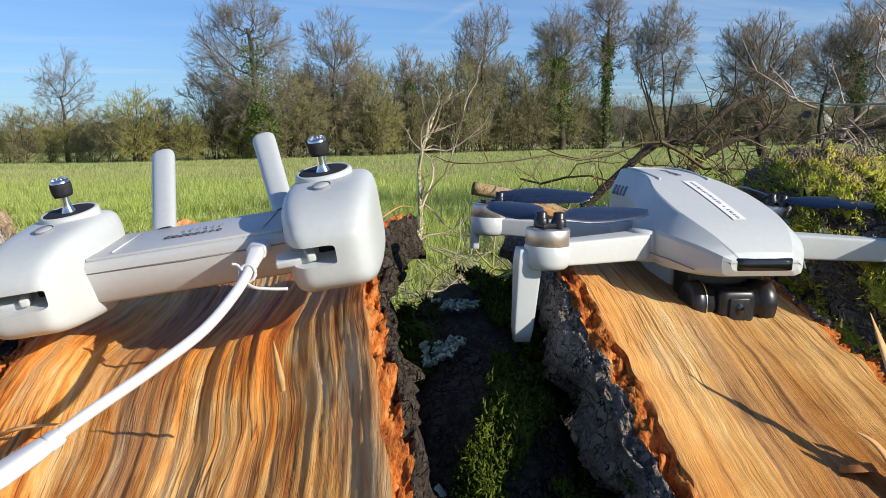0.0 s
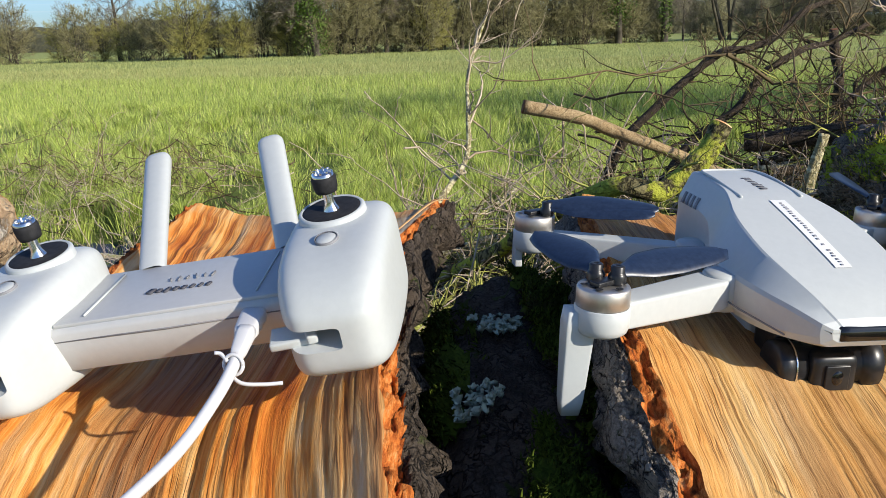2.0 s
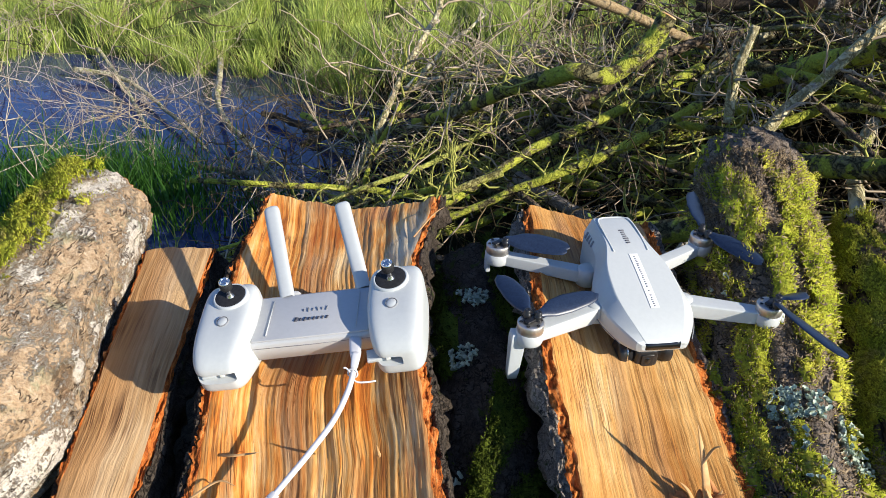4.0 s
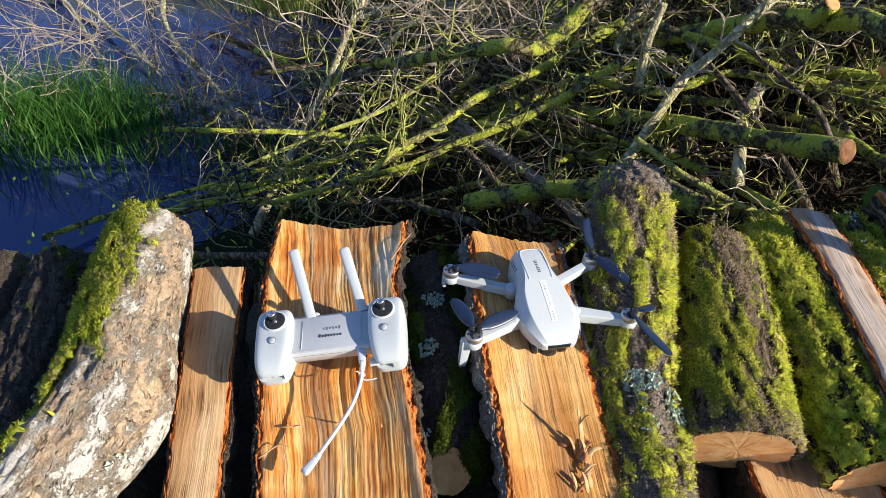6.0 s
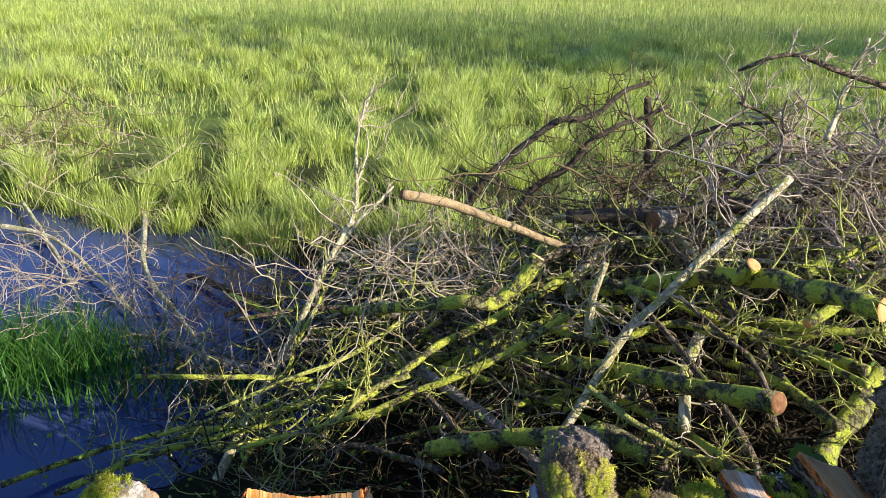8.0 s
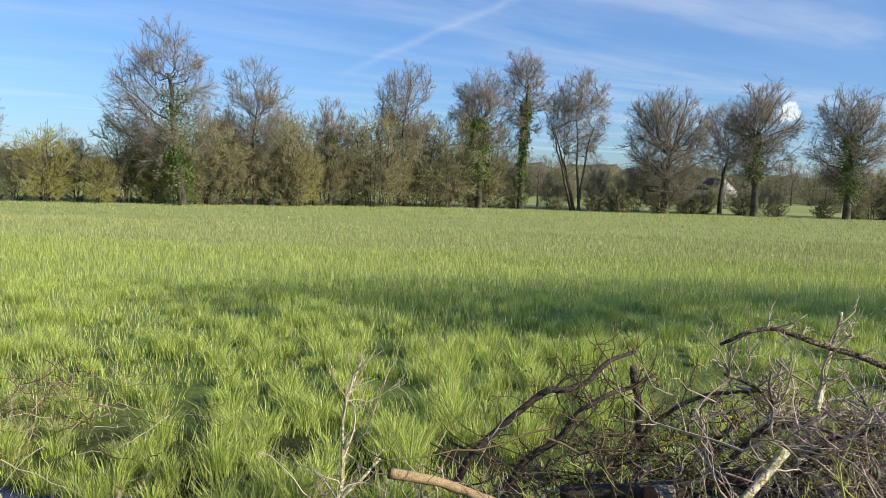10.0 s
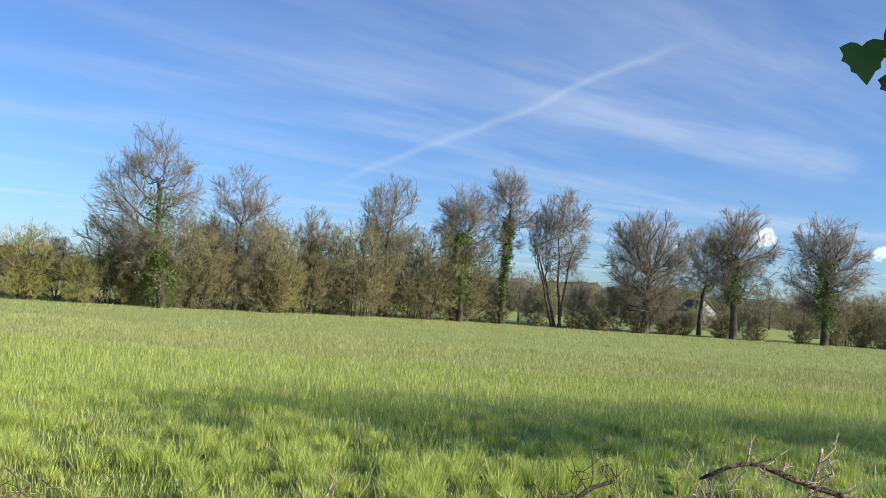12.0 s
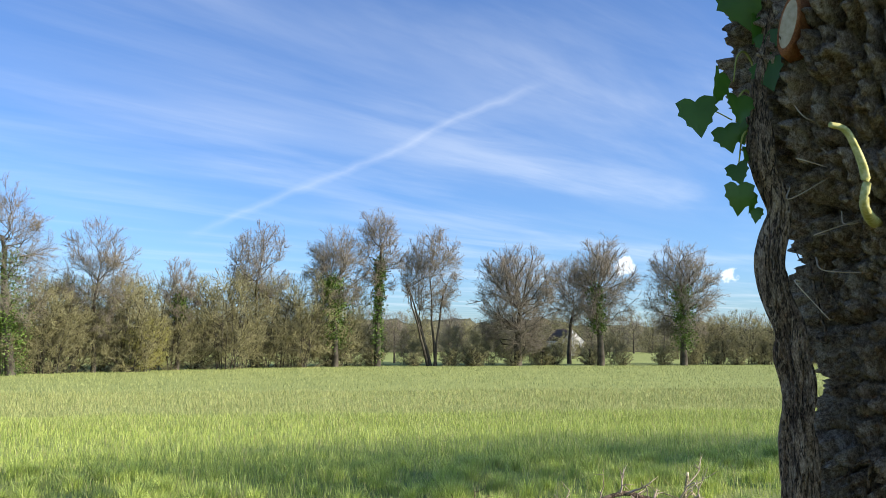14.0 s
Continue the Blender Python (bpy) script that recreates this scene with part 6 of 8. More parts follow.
# ---- the brush heap over the pond ----
def twig_spray(geo, p, r, count, length, rng, up=0.05, thin=0.45):
    """Crooked side twigs, forked and spurred, along a branch of points p."""
    n = len(p)
    k = rng.integers(max(1, n // 6), n - 1, count)
    t = np.gradient(p, axis=0)[k]
    t /= np.linalg.norm(t, axis=1)[:, None]
    d = t * 0.7 + rng.normal(0, 0.7, (count, 3)) + np.array([0, 0, 0.2])
    d /= np.linalg.norm(d, axis=1)[:, None]
    ln = length * rng.uniform(0.4, 1.6, count)
    rad = np.minimum(r * thin, 0.0042) * rng.uniform(0.6, 1.1, count)
    P = curly(geo, p[k], d, ln, rad, rng, 6, 0.30, 4, up)
    q, d2, own = shoots(P, 3, rng)
    Q = curly(geo, q, d2, ln[own] * rng.uniform(0.2, 0.55, len(own)), rad[own] * 0.6, rng, 4, 0.30, 3, up)
    q, d2, own2 = shoots(Q, 2, rng)
    sticks(geo, q, q + d2 * rng.uniform(0.012, 0.05, (len(q), 1)), rad[own][own2] * 0.4, 0, 3, True)
    return geo


def branch(points, r0, r1, bark, label, cut_a=None, cut_b=None, twigs=0, twig_len=0.18, twig_mat=None, seed=0, n=40, sides=12, moss=0):
    """One cut branch: a bent, knobbly limb with optional sawn ends, side twigs and moss."""
    rg = np.random.default_rng(seed + 100)
    p = rounded(points, n)
    o = p.mean(0)
    p = p - o
    ln = np.linalg.norm(np.diff(p, axis=0), axis=1).sum()
    wig = np.stack([fbm(np.linspace(0, ln * 7, n), np.full(n, k * 9.0), seed, 2) - 0.5 for k in range(3)], -1)
    p = p + wig * min(0.05, 1.4 * max(r0, r1)) * np.sin(np.linspace(0, math.pi, n))[:, None]
    ob = thing("branch", Matrix.Translation(Vector(o)), label, "branch", "cut branches on the brush heap")
    r = np.linspace(r0, r1, n) * (0.9 + 0.25 * fbm(np.linspace(0, ln * 14, n), np.zeros(n), seed + 3, 2))
    rel = lambda a, d: 1 + 0.22 * (fbm(2 + np.cos(a) * 1.6 + d * 22, np.sin(a) * 1.6, seed + 5, 3) - 0.5)
    put("limb", tube(Geo(), p, r, sides, True, rel), bark, ob)
    t = np.gradient(p, axis=0)
    for cut, row, s in ((cut_a, 0, -1), (cut_b, n - 1, 1)):
        if cut:
            d = t[row] / np.linalg.norm(t[row]) * s
            m = Vector(d).to_track_quat("Z", "Y").to_matrix().to_4x4()
            m.translation = Vector(p[row])
            rr = r[row] * 1.0
            put("sawn_end", lathe(Geo(), m, [(0.0001, 0.0022), (rr * 0.55, 0.0022), (rr * 0.93, 0.0018), (rr * 1.0, -0.001)], 20), cut, ob, "sawn end")
    if twigs:
        put("side_twig_spray", twig_spray(Geo(), p, max(r0, r1), twigs, twig_len, rg), twig_mat or TWIG_GREEN, ob, smooth=False, kind="stuff")
    return ob


branch([(0.506, 1.58, 0.295), (0.569, 1.64, 0.367), (0.705, 1.77, 0.548), (0.79, 1.845, 0.622), (1.00, 1.96, 0.80), (1.198, 2.061, 0.975)], 0.013, 0.012, BARK_POLE, "long pale branch leaning over the heap", None, None, 10, 0.16, TWIG_PALE, 1)
branch([(1.30, 2.12, 1.08), (1.36, 2.20, 1.20), (1.40, 2.22, 1.36)], 0.010, 0.004, BARK_POLE, "pale upper fork of a leaning branch", None, None, 8, 0.16, TWIG_PALE, 2)
branch([(-0.05, 2.20, 0.16), (0.14, 2.15, 0.24), (0.36, 2.09, 0.31), (0.68, 1.78, 0.46), (0.985, 1.334, 0.667)], 0.020, 0.025, BARK_GREEN, "thick branch blotched yellow-green with lichen", None, CUT_DARK, 14, 0.15, TWIG_GREEN, 3, 60, 20)
branch([(0.62, 2.30, 0.46), (0.80, 2.12, 0.58), (0.957, 1.95, 0.69), (1.08, 1.76, 0.785), (1.13, 1.60, 0.825), (1.165, 1.50, 0.850), (1.21, 1.43, 0.866)], 0.026, 0.027, BARK_GREEN, "thick arched branch green with moss, freshly sawn", None, CUT_WOOD, 12, 0.15, TWIG_GREEN, 4, 60, 20)
branch([(1.02, 1.82, 0.75), (1.035, 1.775, 0.815)], 0.020, 0.019, BARK_GREEN, "short sawn stub on an arched branch", None, CUT_WOOD, 0, 0.1, None, 5, 10)
branch([(0.045, 2.279, 0.784), (0.22, 2.33, 0.735), (0.42, 2.39, 0.645), (0.668, 2.457, 0.545)], 0.017, 0.013, BARK_TAN, "tan branch with an orange sawn end", CUT_DARK, None, 6, 0.15, TWIG_PALE, 6)
branch([(0.465, 1.813, 0.786), (0.425, 1.790, 0.725), (0.360, 1.750, 0.672), (0.273, 1.718, 0.690), (0.12, 1.88, 0.585), (0.01, 2.06, 0.47), (-0.20, 2.36, 0.30)], 0.021, 0.016, BARK_GREEN, "crooked mossy branch with a bright sawn end", CUT_BRIGHT, None, 10, 0.14, TWIG_GREEN, 7)
branch([(0.06, 2.00, 0.50), (0.00, 2.15, 0.44), (-0.02, 2.31, 0.36)], 0.018, 0.015, BARK_GREY, "grey forked branch with bare bark", None, CUT_DARK, 0, 0.1, None, 8, 20)
branch([(0.66, 1.86, 0.76), (0.63, 1.83, 0.66), (0.624, 1.797, 0.555)], 0.010, 0.012, BARK_POLE, "short hanging branch with a sawn tip", None, CUT_DARK, 3, 0.1, TWIG_PALE, 9, 16)
branch([(0.903, 2.395, 0.700), (0.98, 2.42, 0.700)], 0.030, 0.032, BARK_GREY, "short stub with a dull sawn end", CUT_DARK, None, 0, 0.1, None, 10, 10, 16)
branch([(0.62, 2.50, 0.66), (0.95, 2.44, 0.700), (1.135, 2.472, 0.745), (1.30, 2.50, 0.72)], 0.024, 0.030, BARK_DARK, "thick blackish branch lying on the heap", None, None, 5, 0.2, TWIG_BROWN, 11)
branch([(0.25, 3.05, 0.45), (0.339, 3.0, 0.634), (0.529, 3.0, 0.826), (0.624, 3.0, 0.891), (0.765, 3.02, 0.913), (0.868, 3.05, 1.005), (0.978, 3.08, 1.045)], 0.017, 0.008, BARK_DARK, "crooked dark thorn limb with knobbly spurs", None, None, 26, 0.16, TWIG_BROWN, 61, 50, 10)
branch([(0.40, 2.90, 0.42), (0.528, 2.95, 0.599), (0.664, 2.95, 0.712), (0.74, 2.95, 0.822), (0.832, 2.95, 0.884), (0.928, 3.0, 0.903), (1.06, 3.05, 0.96)], 0.016, 0.007, BARK_DARK, "dark bent thorn limb rising over the bank", None, None, 26, 0.16, TWIG_BROWN, 62, 50, 10)
branch([(0.70, 2.85, 0.52), (0.90, 2.92, 0.62), (1.06, 2.98, 0.78), (1.22, 2.95, 0.90), (1.42, 2.85, 0.96)], 0.014, 0.006, BARK_DARK, "slim dark thorn limb crossing the brush", None, None, 24, 0.16, TWIG_BROWN, 63, 50, 10)
branch([(1.10, 2.60, 0.62), (1.24, 2.50, 0.86), (1.30, 2.42, 0.98), (1.22, 2.36, 1.08), (1.10, 2.34, 1.13)], 0.012, 0.004, BARK_BROWN, "curved thorn branch with pink-grey twigs", None, None, 28, 0.17, TWIG_PINK, 64, 50, 10)
branch([(1.45, 2.70, 0.60), (1.50, 2.55, 0.82), (1.62, 2.44, 0.94), (1.80, 2.36, 1.00)], 0.012, 0.004, BARK_BROWN, "curved thorn branch with grey twigs", None, None, 28, 0.17, TWIG_PINK, 65, 50, 10)
branch([(1.008, 3.245, 0.945), (1.045, 3.27, 0.75), (1.065, 3.29, 0.594), (1.07, 3.32, -0.05)], 0.014, 0.022, BARK_DARK, "dark upright broken stem", CUT_DARK, None, 5, 0.12, TWIG_BROWN, 12)
branch([(1.03, 2.18, 1.255), (1.123, 2.15, 1.305), (1.224, 2.15, 1.30), (1.334, 2.15, 1.262), (1.523, 2.12, 1.20), (1.75, 2.05, 1.05), (1.95, 1.95, 0.80)], 0.005, 0.012, BARK_BROWN, "thin dark branch arching over the brush", None, None, 7, 0.06, TWIG_PINK, 13)
branch([(-0.47, 1.78, -0.02), (-0.40, 2.00, 0.12), (-0.32, 2.17, 0.26), (-0.216, 2.343, 0.482), (-0.15, 2.55, 0.62), (-0.17, 2.72, 0.83), (-0.12, 2.8, 1.02)], 0.015, 0.004, BARK_POLE, "tall thin pale stem with twigs", None, None, 30, 0.26, TWIG_PALE, 14, 50)
branch([(-0.40, 1.80, 0.00), (-0.32, 2.02, 0.17), (-0.26, 2.20, 0.33), (-0.19, 2.40, 0.45)], 0.009, 0.005, BARK_GREEN, "thin green-barked stem beside a pale one", None, None, 12, 0.2, TWIG_GREEN, 15)
branch([(0.20, 1.52, 0.34), (0.42, 1.46, 0.44), (0.60, 1.40, 0.505), (0.722, 1.338, 0.500)], 0.022, 0.028, BARK_GREEN, "mossy branch with a ragged end", None, CUT_DARK, 6, 0.12, TWIG_GREEN, 16)
branch([(0.50, 1.90, 0.36), (0.692, 1.741, 0.396), (0.86, 1.50, 0.45), (0.90, 1.20, 0.55), (0.86, 1.02, 0.66)], 0.010, 0.013, BARK_GREEN, "thin yellow-mossed branch slanting over the heap", None, None, 10, 0.12, TWIG_GREEN, 17)
branch([(0.70, 2.05, 0.62), (0.90, 1.95, 0.60), (1.176, 1.844, 0.561), (1.32, 1.62, 0.60)], 0.012, 0.016, BARK_GREEN, "lichen-covered branch across the heap", None, None, 10, 0.14, TWIG_GREEN, 18)
branch([(0.76, 1.98, 0.62), (0.88, 1.70, 0.56), (0.97, 1.42, 0.50), (0.985, 1.30, 0.40), (0.98, 1.22, 0.2)], 0.008, 0.013, BARK_BROWN, "bent brown branch crossing the heap", None, None, 12, 0.14, TWIG_BROWN, 19)
branch([(0.78, 1.90, 0.40), (0.82, 1.60, 0.32), (0.80, 1.40, 0.18), (0.76, 1.3, 0.0)], 0.022, 0.024, BARK_BROWN, "dull brown limb running down into the heap", None, None, 4, 0.1, TWIG_GREEN, 20)
branch([(-1.20, 2.82, -0.12), (-1.04, 2.74, -0.09), (-0.75, 2.45, 0.03), (-0.44, 2.258, 0.075), (-0.15, 2.15, 0.10)], 0.010, 0.014, BARK_GREY, "grey branch reaching out over the water", None, None, 16, 0.18, TWIG_PALE, 21)
branch([(-1.16, 3.49, -0.140), (-1.02, 3.42, -0.130), (-0.86, 3.30, -0.125), (-0.60, 3.15, -0.10)], 0.014, 0.020, BARK_DARK, "dark rotten branch floating on the pond", CUT_WOOD, None, 6, 0.14, TWIG_BROWN, 22)
branch([(0.15, 1.95, 0.32), (0.42, 1.66, 0.30), (0.62, 1.40, 0.26), (0.70, 1.28, 0.22)], 0.017, 0.013, BARK_GREY, "grey branch sloping to the woodpile", None, None, 8, 0.14, TWIG_BROWN, 23)
branch([(1.25, 1.95, 0.72), (1.50, 2.02, 0.83), (1.80, 2.05, 0.90)], 0.020, 0.026, BARK_GREEN, "mossy limb under the thorn brush", None, None, 8, 0.2, TWIG_GREEN, 24)
branch([(1.20, 1.75, 0.66), (1.45, 1.88, 0.78), (1.75, 1.95, 0.86)], 0.016, 0.022, BARK_GREEN, "mossy limb with an orange sawn end", CUT_WOOD, None, 6, 0.2, TWIG_GREEN, 25)

branch([(0.20, 2.37, 0.27), (-0.00, 2.14, 0.21), (-0.20, 2.00, 0.15), (-0.37, 1.96, 0.10), (-0.61, 1.94, 0.02), (-0.79, 1.90, -0.04)], 0.0144, 0.0056, BARK_GREEN, "long mossy branch sweeping low over the heap", None, None, 14, 0.18, TWIG_GREEN, 30, 36, 10)
branch([(0.06, 2.01, 0.26), (-0.04, 1.93, 0.23), (-0.11, 1.84, 0.20)], 0.0128, 0.0087, BARK_GREEN, "short bright lichen-yellow branch", None, None, 14, 0.18, TWIG_GREEN, 31, 36, 10)
branch([(0.33, 2.07, 0.29), (0.21, 1.98, 0.26), (0.00, 1.88, 0.19), (-0.22, 1.86, 0.12), (-0.52, 1.87, 0.03)], 0.0148, 0.0072, BARK_GREEN, "mossy branch lying across the heap's foot", None, None, 14, 0.18, TWIG_GREEN, 32, 36, 10)
branch([(-0.35, 2.96, 0.20), (-0.26, 3.44, 0.23), (-0.14, 3.88, 0.27)], 0.0098, 0.0061, BARK_POLE, "thin pale twigged shoot", None, None, 8, 0.13, TWIG_PALE, 33, 36, 10)
branch([(-0.36, 3.01, 0.18), (-0.07, 3.03, 0.27), (0.18, 2.98, 0.35)], 0.0100, 0.0049, BARK_POLE, "thin dry shoot with side twigs", None, None, 8, 0.13, TWIG_PALE, 34, 36, 10)
branch([(-2.47, 4.33, -0.12), (-1.90, 3.61, -0.12), (-1.45, 2.96, -0.12)], 0.0139, 0.0051, BARK_POLE, "pale crooked twig over the water", None, None, 8, 0.13, TWIG_PALE, 35, 36, 10)
branch([(-1.69, 4.28, -0.12), (-1.37, 3.48, -0.12), (-0.90, 2.76, -0.03), (-0.68, 2.38, 0.04)], 0.0172, 0.0064, BARK_POLE, "pale curved twig over the water", None, None, 8, 0.13, TWIG_PALE, 36, 36, 10)
branch([(-2.40, 3.95, -0.12), (-2.04, 3.83, -0.12), (-1.50, 3.31, -0.12), (-1.21, 2.96, -0.11)], 0.0162, 0.0051, BARK_POLE, "yellowish twig arching over the water", None, None, 8, 0.13, TWIG_PALE, 37, 36, 10)
branch([(-1.19, 1.81, -0.12), (-0.99, 1.99, -0.12), (-0.69, 2.02, -0.02), (-0.42, 1.95, 0.06)], 0.0110, 0.0074, BARK_GREEN, "green twiggy branch at the water's edge", None, None, 14, 0.18, TWIG_GREEN, 38, 36, 10)
branch([(-0.97, 1.74, -0.08), (-0.72, 1.85, -0.00), (-0.43, 1.89, 0.09), (-0.25, 1.90, 0.14)], 0.0124, 0.0072, BARK_GREEN, "mossy thin branch at the pile's foot", None, None, 14, 0.18, TWIG_GREEN, 39, 36, 10)
branch([(0.24, 1.54, 0.26), (0.00, 1.71, 0.19), (-0.19, 1.77, 0.13)], 0.0106, 0.0068, BARK_BROWN, "brown branch near the split logs", None, None, 14, 0.18, TWIG_BROWN, 40, 36, 10)
branch([(0.22, 1.98, 0.31), (0.42, 2.11, 0.37), (0.64, 2.17, 0.44), (0.80, 2.12, 0.49)], 0.0179, 0.0128, BARK_GREEN, "green branch rising behind the thick limb", None, None, 5, 0.14, TWIG_GREEN, 41, 36, 10)
branch([(0.99, 1.95, 0.52), (0.91, 1.78, 0.49), (0.84, 1.49, 0.47)], 0.0153, 0.0156, BARK_POLE, "upright pale stub with a broken top", None, None, 14, 0.18, TWIG_PALE, 42, 36, 10)
branch([(1.08, 1.92, 0.53), (1.22, 1.86, 0.57), (1.42, 1.79, 0.63)], 0.0151, 0.0109, BARK_GREEN, "slim mossy branch under the arched limb", None, None, 5, 0.14, TWIG_GREEN, 43, 36, 10)
branch([(1.03, 2.05, 0.54), (1.16, 1.91, 0.58), (1.27, 1.81, 0.61)], 0.0176, 0.0110, BARK_GREEN, "bright green branch under the arched limb", None, None, 5, 0.14, TWIG_GREEN, 44, 36, 10)
branch([(1.09, 1.85, 0.55), (1.21, 1.68, 0.59), (1.28, 1.53, 0.61)], 0.0097, 0.0098, BARK_GREEN, "thin green branch running down to the tree", None, None, 5, 0.14, TWIG_GREEN, 45, 36, 10)
branch([(1.42, 1.73, 0.53), (1.29, 1.59, 0.49), (1.18, 1.45, 0.45), (1.12, 1.35, 0.44)], 0.0309, 0.0320, BARK_GREEN, "thick olive limb at the tree's foot", None, None, 5, 0.14, TWIG_GREEN, 46, 36, 10)
branch([(0.98, 2.72, 0.59), (1.03, 2.38, 0.61), (1.05, 2.22, 0.62)], 0.0174, 0.0111, BARK_POLE, "pale twig below a sawn stub", None, None, 14, 0.18, TWIG_PALE, 47, 36, 10)
branch([(0.89, 2.59, 0.57), (0.77, 2.49, 0.53), (0.67, 2.36, 0.50), (0.62, 2.21, 0.48)], 0.0168, 0.0170, BARK_POLE, "crooked pale branch with a hanging tip", None, None, 14, 0.18, TWIG_PALE, 48, 36, 10)
branch([(0.50, 2.46, 0.36), (0.71, 2.42, 0.43), (0.95, 2.25, 0.50), (1.11, 2.06, 0.55)], 0.0187, 0.0106, BARK_GREEN, "mossy branch crossing behind the pale pole", None, None, 5, 0.14, TWIG_GREEN, 49, 36, 10)
branch([(-0.34, 2.74, 0.06), (0.01, 2.58, 0.17), (0.35, 2.29, 0.28), (0.57, 2.01, 0.35)], 0.0142, 0.0090, BARK_BROWN, "brown branch at the heap's middle", None, None, 14, 0.18, TWIG_BROWN, 50, 36, 10)
branch([(-0.10, 2.36, 0.14), (0.15, 2.33, 0.22), (0.42, 2.00, 0.30), (0.52, 1.86, 0.33)], 0.0125, 0.0085, BARK_GREEN, "green branch in the heap's middle", None, None, 14, 0.18, TWIG_GREEN, 51, 36, 10)
branch([(-0.76, 2.84, -0.01), (-0.48, 2.92, 0.07), (-0.17, 2.88, 0.17)], 0.0123, 0.0073, BARK_BROWN, "dark branch standing out of the pond", None, None, 14, 0.18, TWIG_BROWN, 52, 36, 10)
branch([(0.26, 2.75, 0.33), (0.44, 2.88, 0.39), (0.67, 2.69, 0.46), (0.86, 2.69, 0.52)], 0.0160, 0.0109, BARK_GREEN, "mossy branch slanting to the far bank", None, None, 14, 0.18, TWIG_GREEN, 53, 36, 10)

LONG = "long mossy branch bending over the heap"
for k, (pts, r0, r1, bark) in enumerate((
        ([(-0.167, 2.296, 0.20), (0.024, 2.34, 0.28), (0.174, 2.359, 0.36), (0.401, 2.31, 0.42), (0.601, 2.327, 0.50)], 0.009, 0.014, BARK_GREEN),
        ([(-0.219, 1.93, 0.10), (0.03, 2.022, 0.18), (0.304, 2.126, 0.28), (0.601, 2.177, 0.38), (0.804, 2.188, 0.42)], 0.008, 0.016, BARK_GREEN),
        ([(-0.046, 1.768, 0.12), (0.226, 1.804, 0.22), (0.495, 1.837, 0.30), (0.752, 1.774, 0.34)], 0.009, 0.015, BARK_GREEN),
        ([(-0.462, 2.30, 0.08), (-0.13, 2.333, 0.18), (0.159, 2.313, 0.28), (0.456, 2.327, 0.36)], 0.007, 0.012, BARK_BROWN),
        ([(0.395, 1.764, 0.26), (0.63, 1.869, 0.34), (0.889, 1.865, 0.42), (1.073, 1.739, 0.48)], 0.010, 0.013, BARK_GREEN),
        ([(1.025, 2.01, 0.56), (1.152, 1.911, 0.58), (1.333, 1.829, 0.60)], 0.011, 0.014, BARK_GREEN),
        ([(0.166, 1.682, 0.20), (0.392, 1.692, 0.28), (0.62, 1.618, 0.34), (0.829, 1.481, 0.40)], 0.009, 0.013, BARK_GREEN),
        ([(0.017, 2.126, 0.26), (0.251, 2.273, 0.38), (0.39, 2.388, 0.46), (0.514, 2.62, 0.55)], 0.012, 0.008, BARK_GREEN),
        ([(0.786, 1.973, 0.44), (0.987, 1.892, 0.46), (1.144, 1.685, 0.50), (1.209, 1.474, 0.52)], 0.011, 0.015, BARK_GREEN),
        ([(-0.156, 1.632, 0.258), (-0.043, 1.723, 0.32), (0.074, 1.812, 0.367), (0.208, 1.968, 0.411), (0.385, 2.06, 0.468), (0.622, 2.247, 0.546)], 0.008, 0.015, BARK_GREEN),
        ([(-0.351, 1.635, 0.212), (-0.005, 1.674, 0.327), (0.159, 1.718, 0.393), (0.292, 1.747, 0.447), (0.44, 1.835, 0.496), (0.596, 1.961, 0.547)], 0.007, 0.013, BARK_GREEN),
        ([(-0.504, 1.825, 0.19), (-0.281, 1.931, 0.262), (-0.082, 1.998, 0.327), (0.059, 2.154, 0.373)], 0.005, 0.008, BARK_LIME),
        ([(-0.669, 1.808, 0.106), (-0.372, 1.854, 0.202), (-0.172, 1.902, 0.268), (0.038, 1.846, 0.336)], 0.005, 0.009, BARK_GREEN),
        ([(0.612, 1.64, 0.491), (0.708, 1.54, 0.469), (0.817, 1.447, 0.451), (0.921, 1.397, 0.435)], 0.008, 0.010, BARK_LIME),
        ([(0.352, 2.156, 0.458), (0.431, 2.278, 0.484), (0.536, 2.491, 0.518), (0.623, 2.695, 0.546)], 0.012, 0.014, BARK_LIME),
        ([(0.9, 1.95, 0.63), (0.973, 1.721, 0.624), (1.048, 1.623, 0.581), (1.058, 1.467, 0.498)], 0.006, 0.008, BARK_BROWN),
        ([(0.141, 1.752, 0.389), (0.224, 1.65, 0.378), (0.31, 1.533, 0.357), (0.382, 1.452, 0.343)], 0.007, 0.010, BARK_BROWN),
        ([(-0.09, 1.624, 0.316), (-0.009, 1.71, 0.367), (0.065, 1.739, 0.4), (0.125, 1.751, 0.424)], 0.006, 0.010, BARK_LIME),
        ([(0.452, 2.049, 0.46), (0.569, 1.916, 0.498), (0.703, 1.815, 0.542), (0.873, 1.841, 0.59), (1.019, 1.742, 0.602)], 0.008, 0.012, BARK_GREEN))):
    branch(pts, r0, r1, bark, LONG if bark is BARK_GREEN else "bright lime-mossed branch on the heap" if bark is BARK_LIME else "slender brown branch bending over the heap", None, None, 6, 0.14, TWIG_BROWN if bark is BARK_BROWN else TWIG_GREEN, 500 + k, 44, 10)

rng = np.random.default_rng(77)


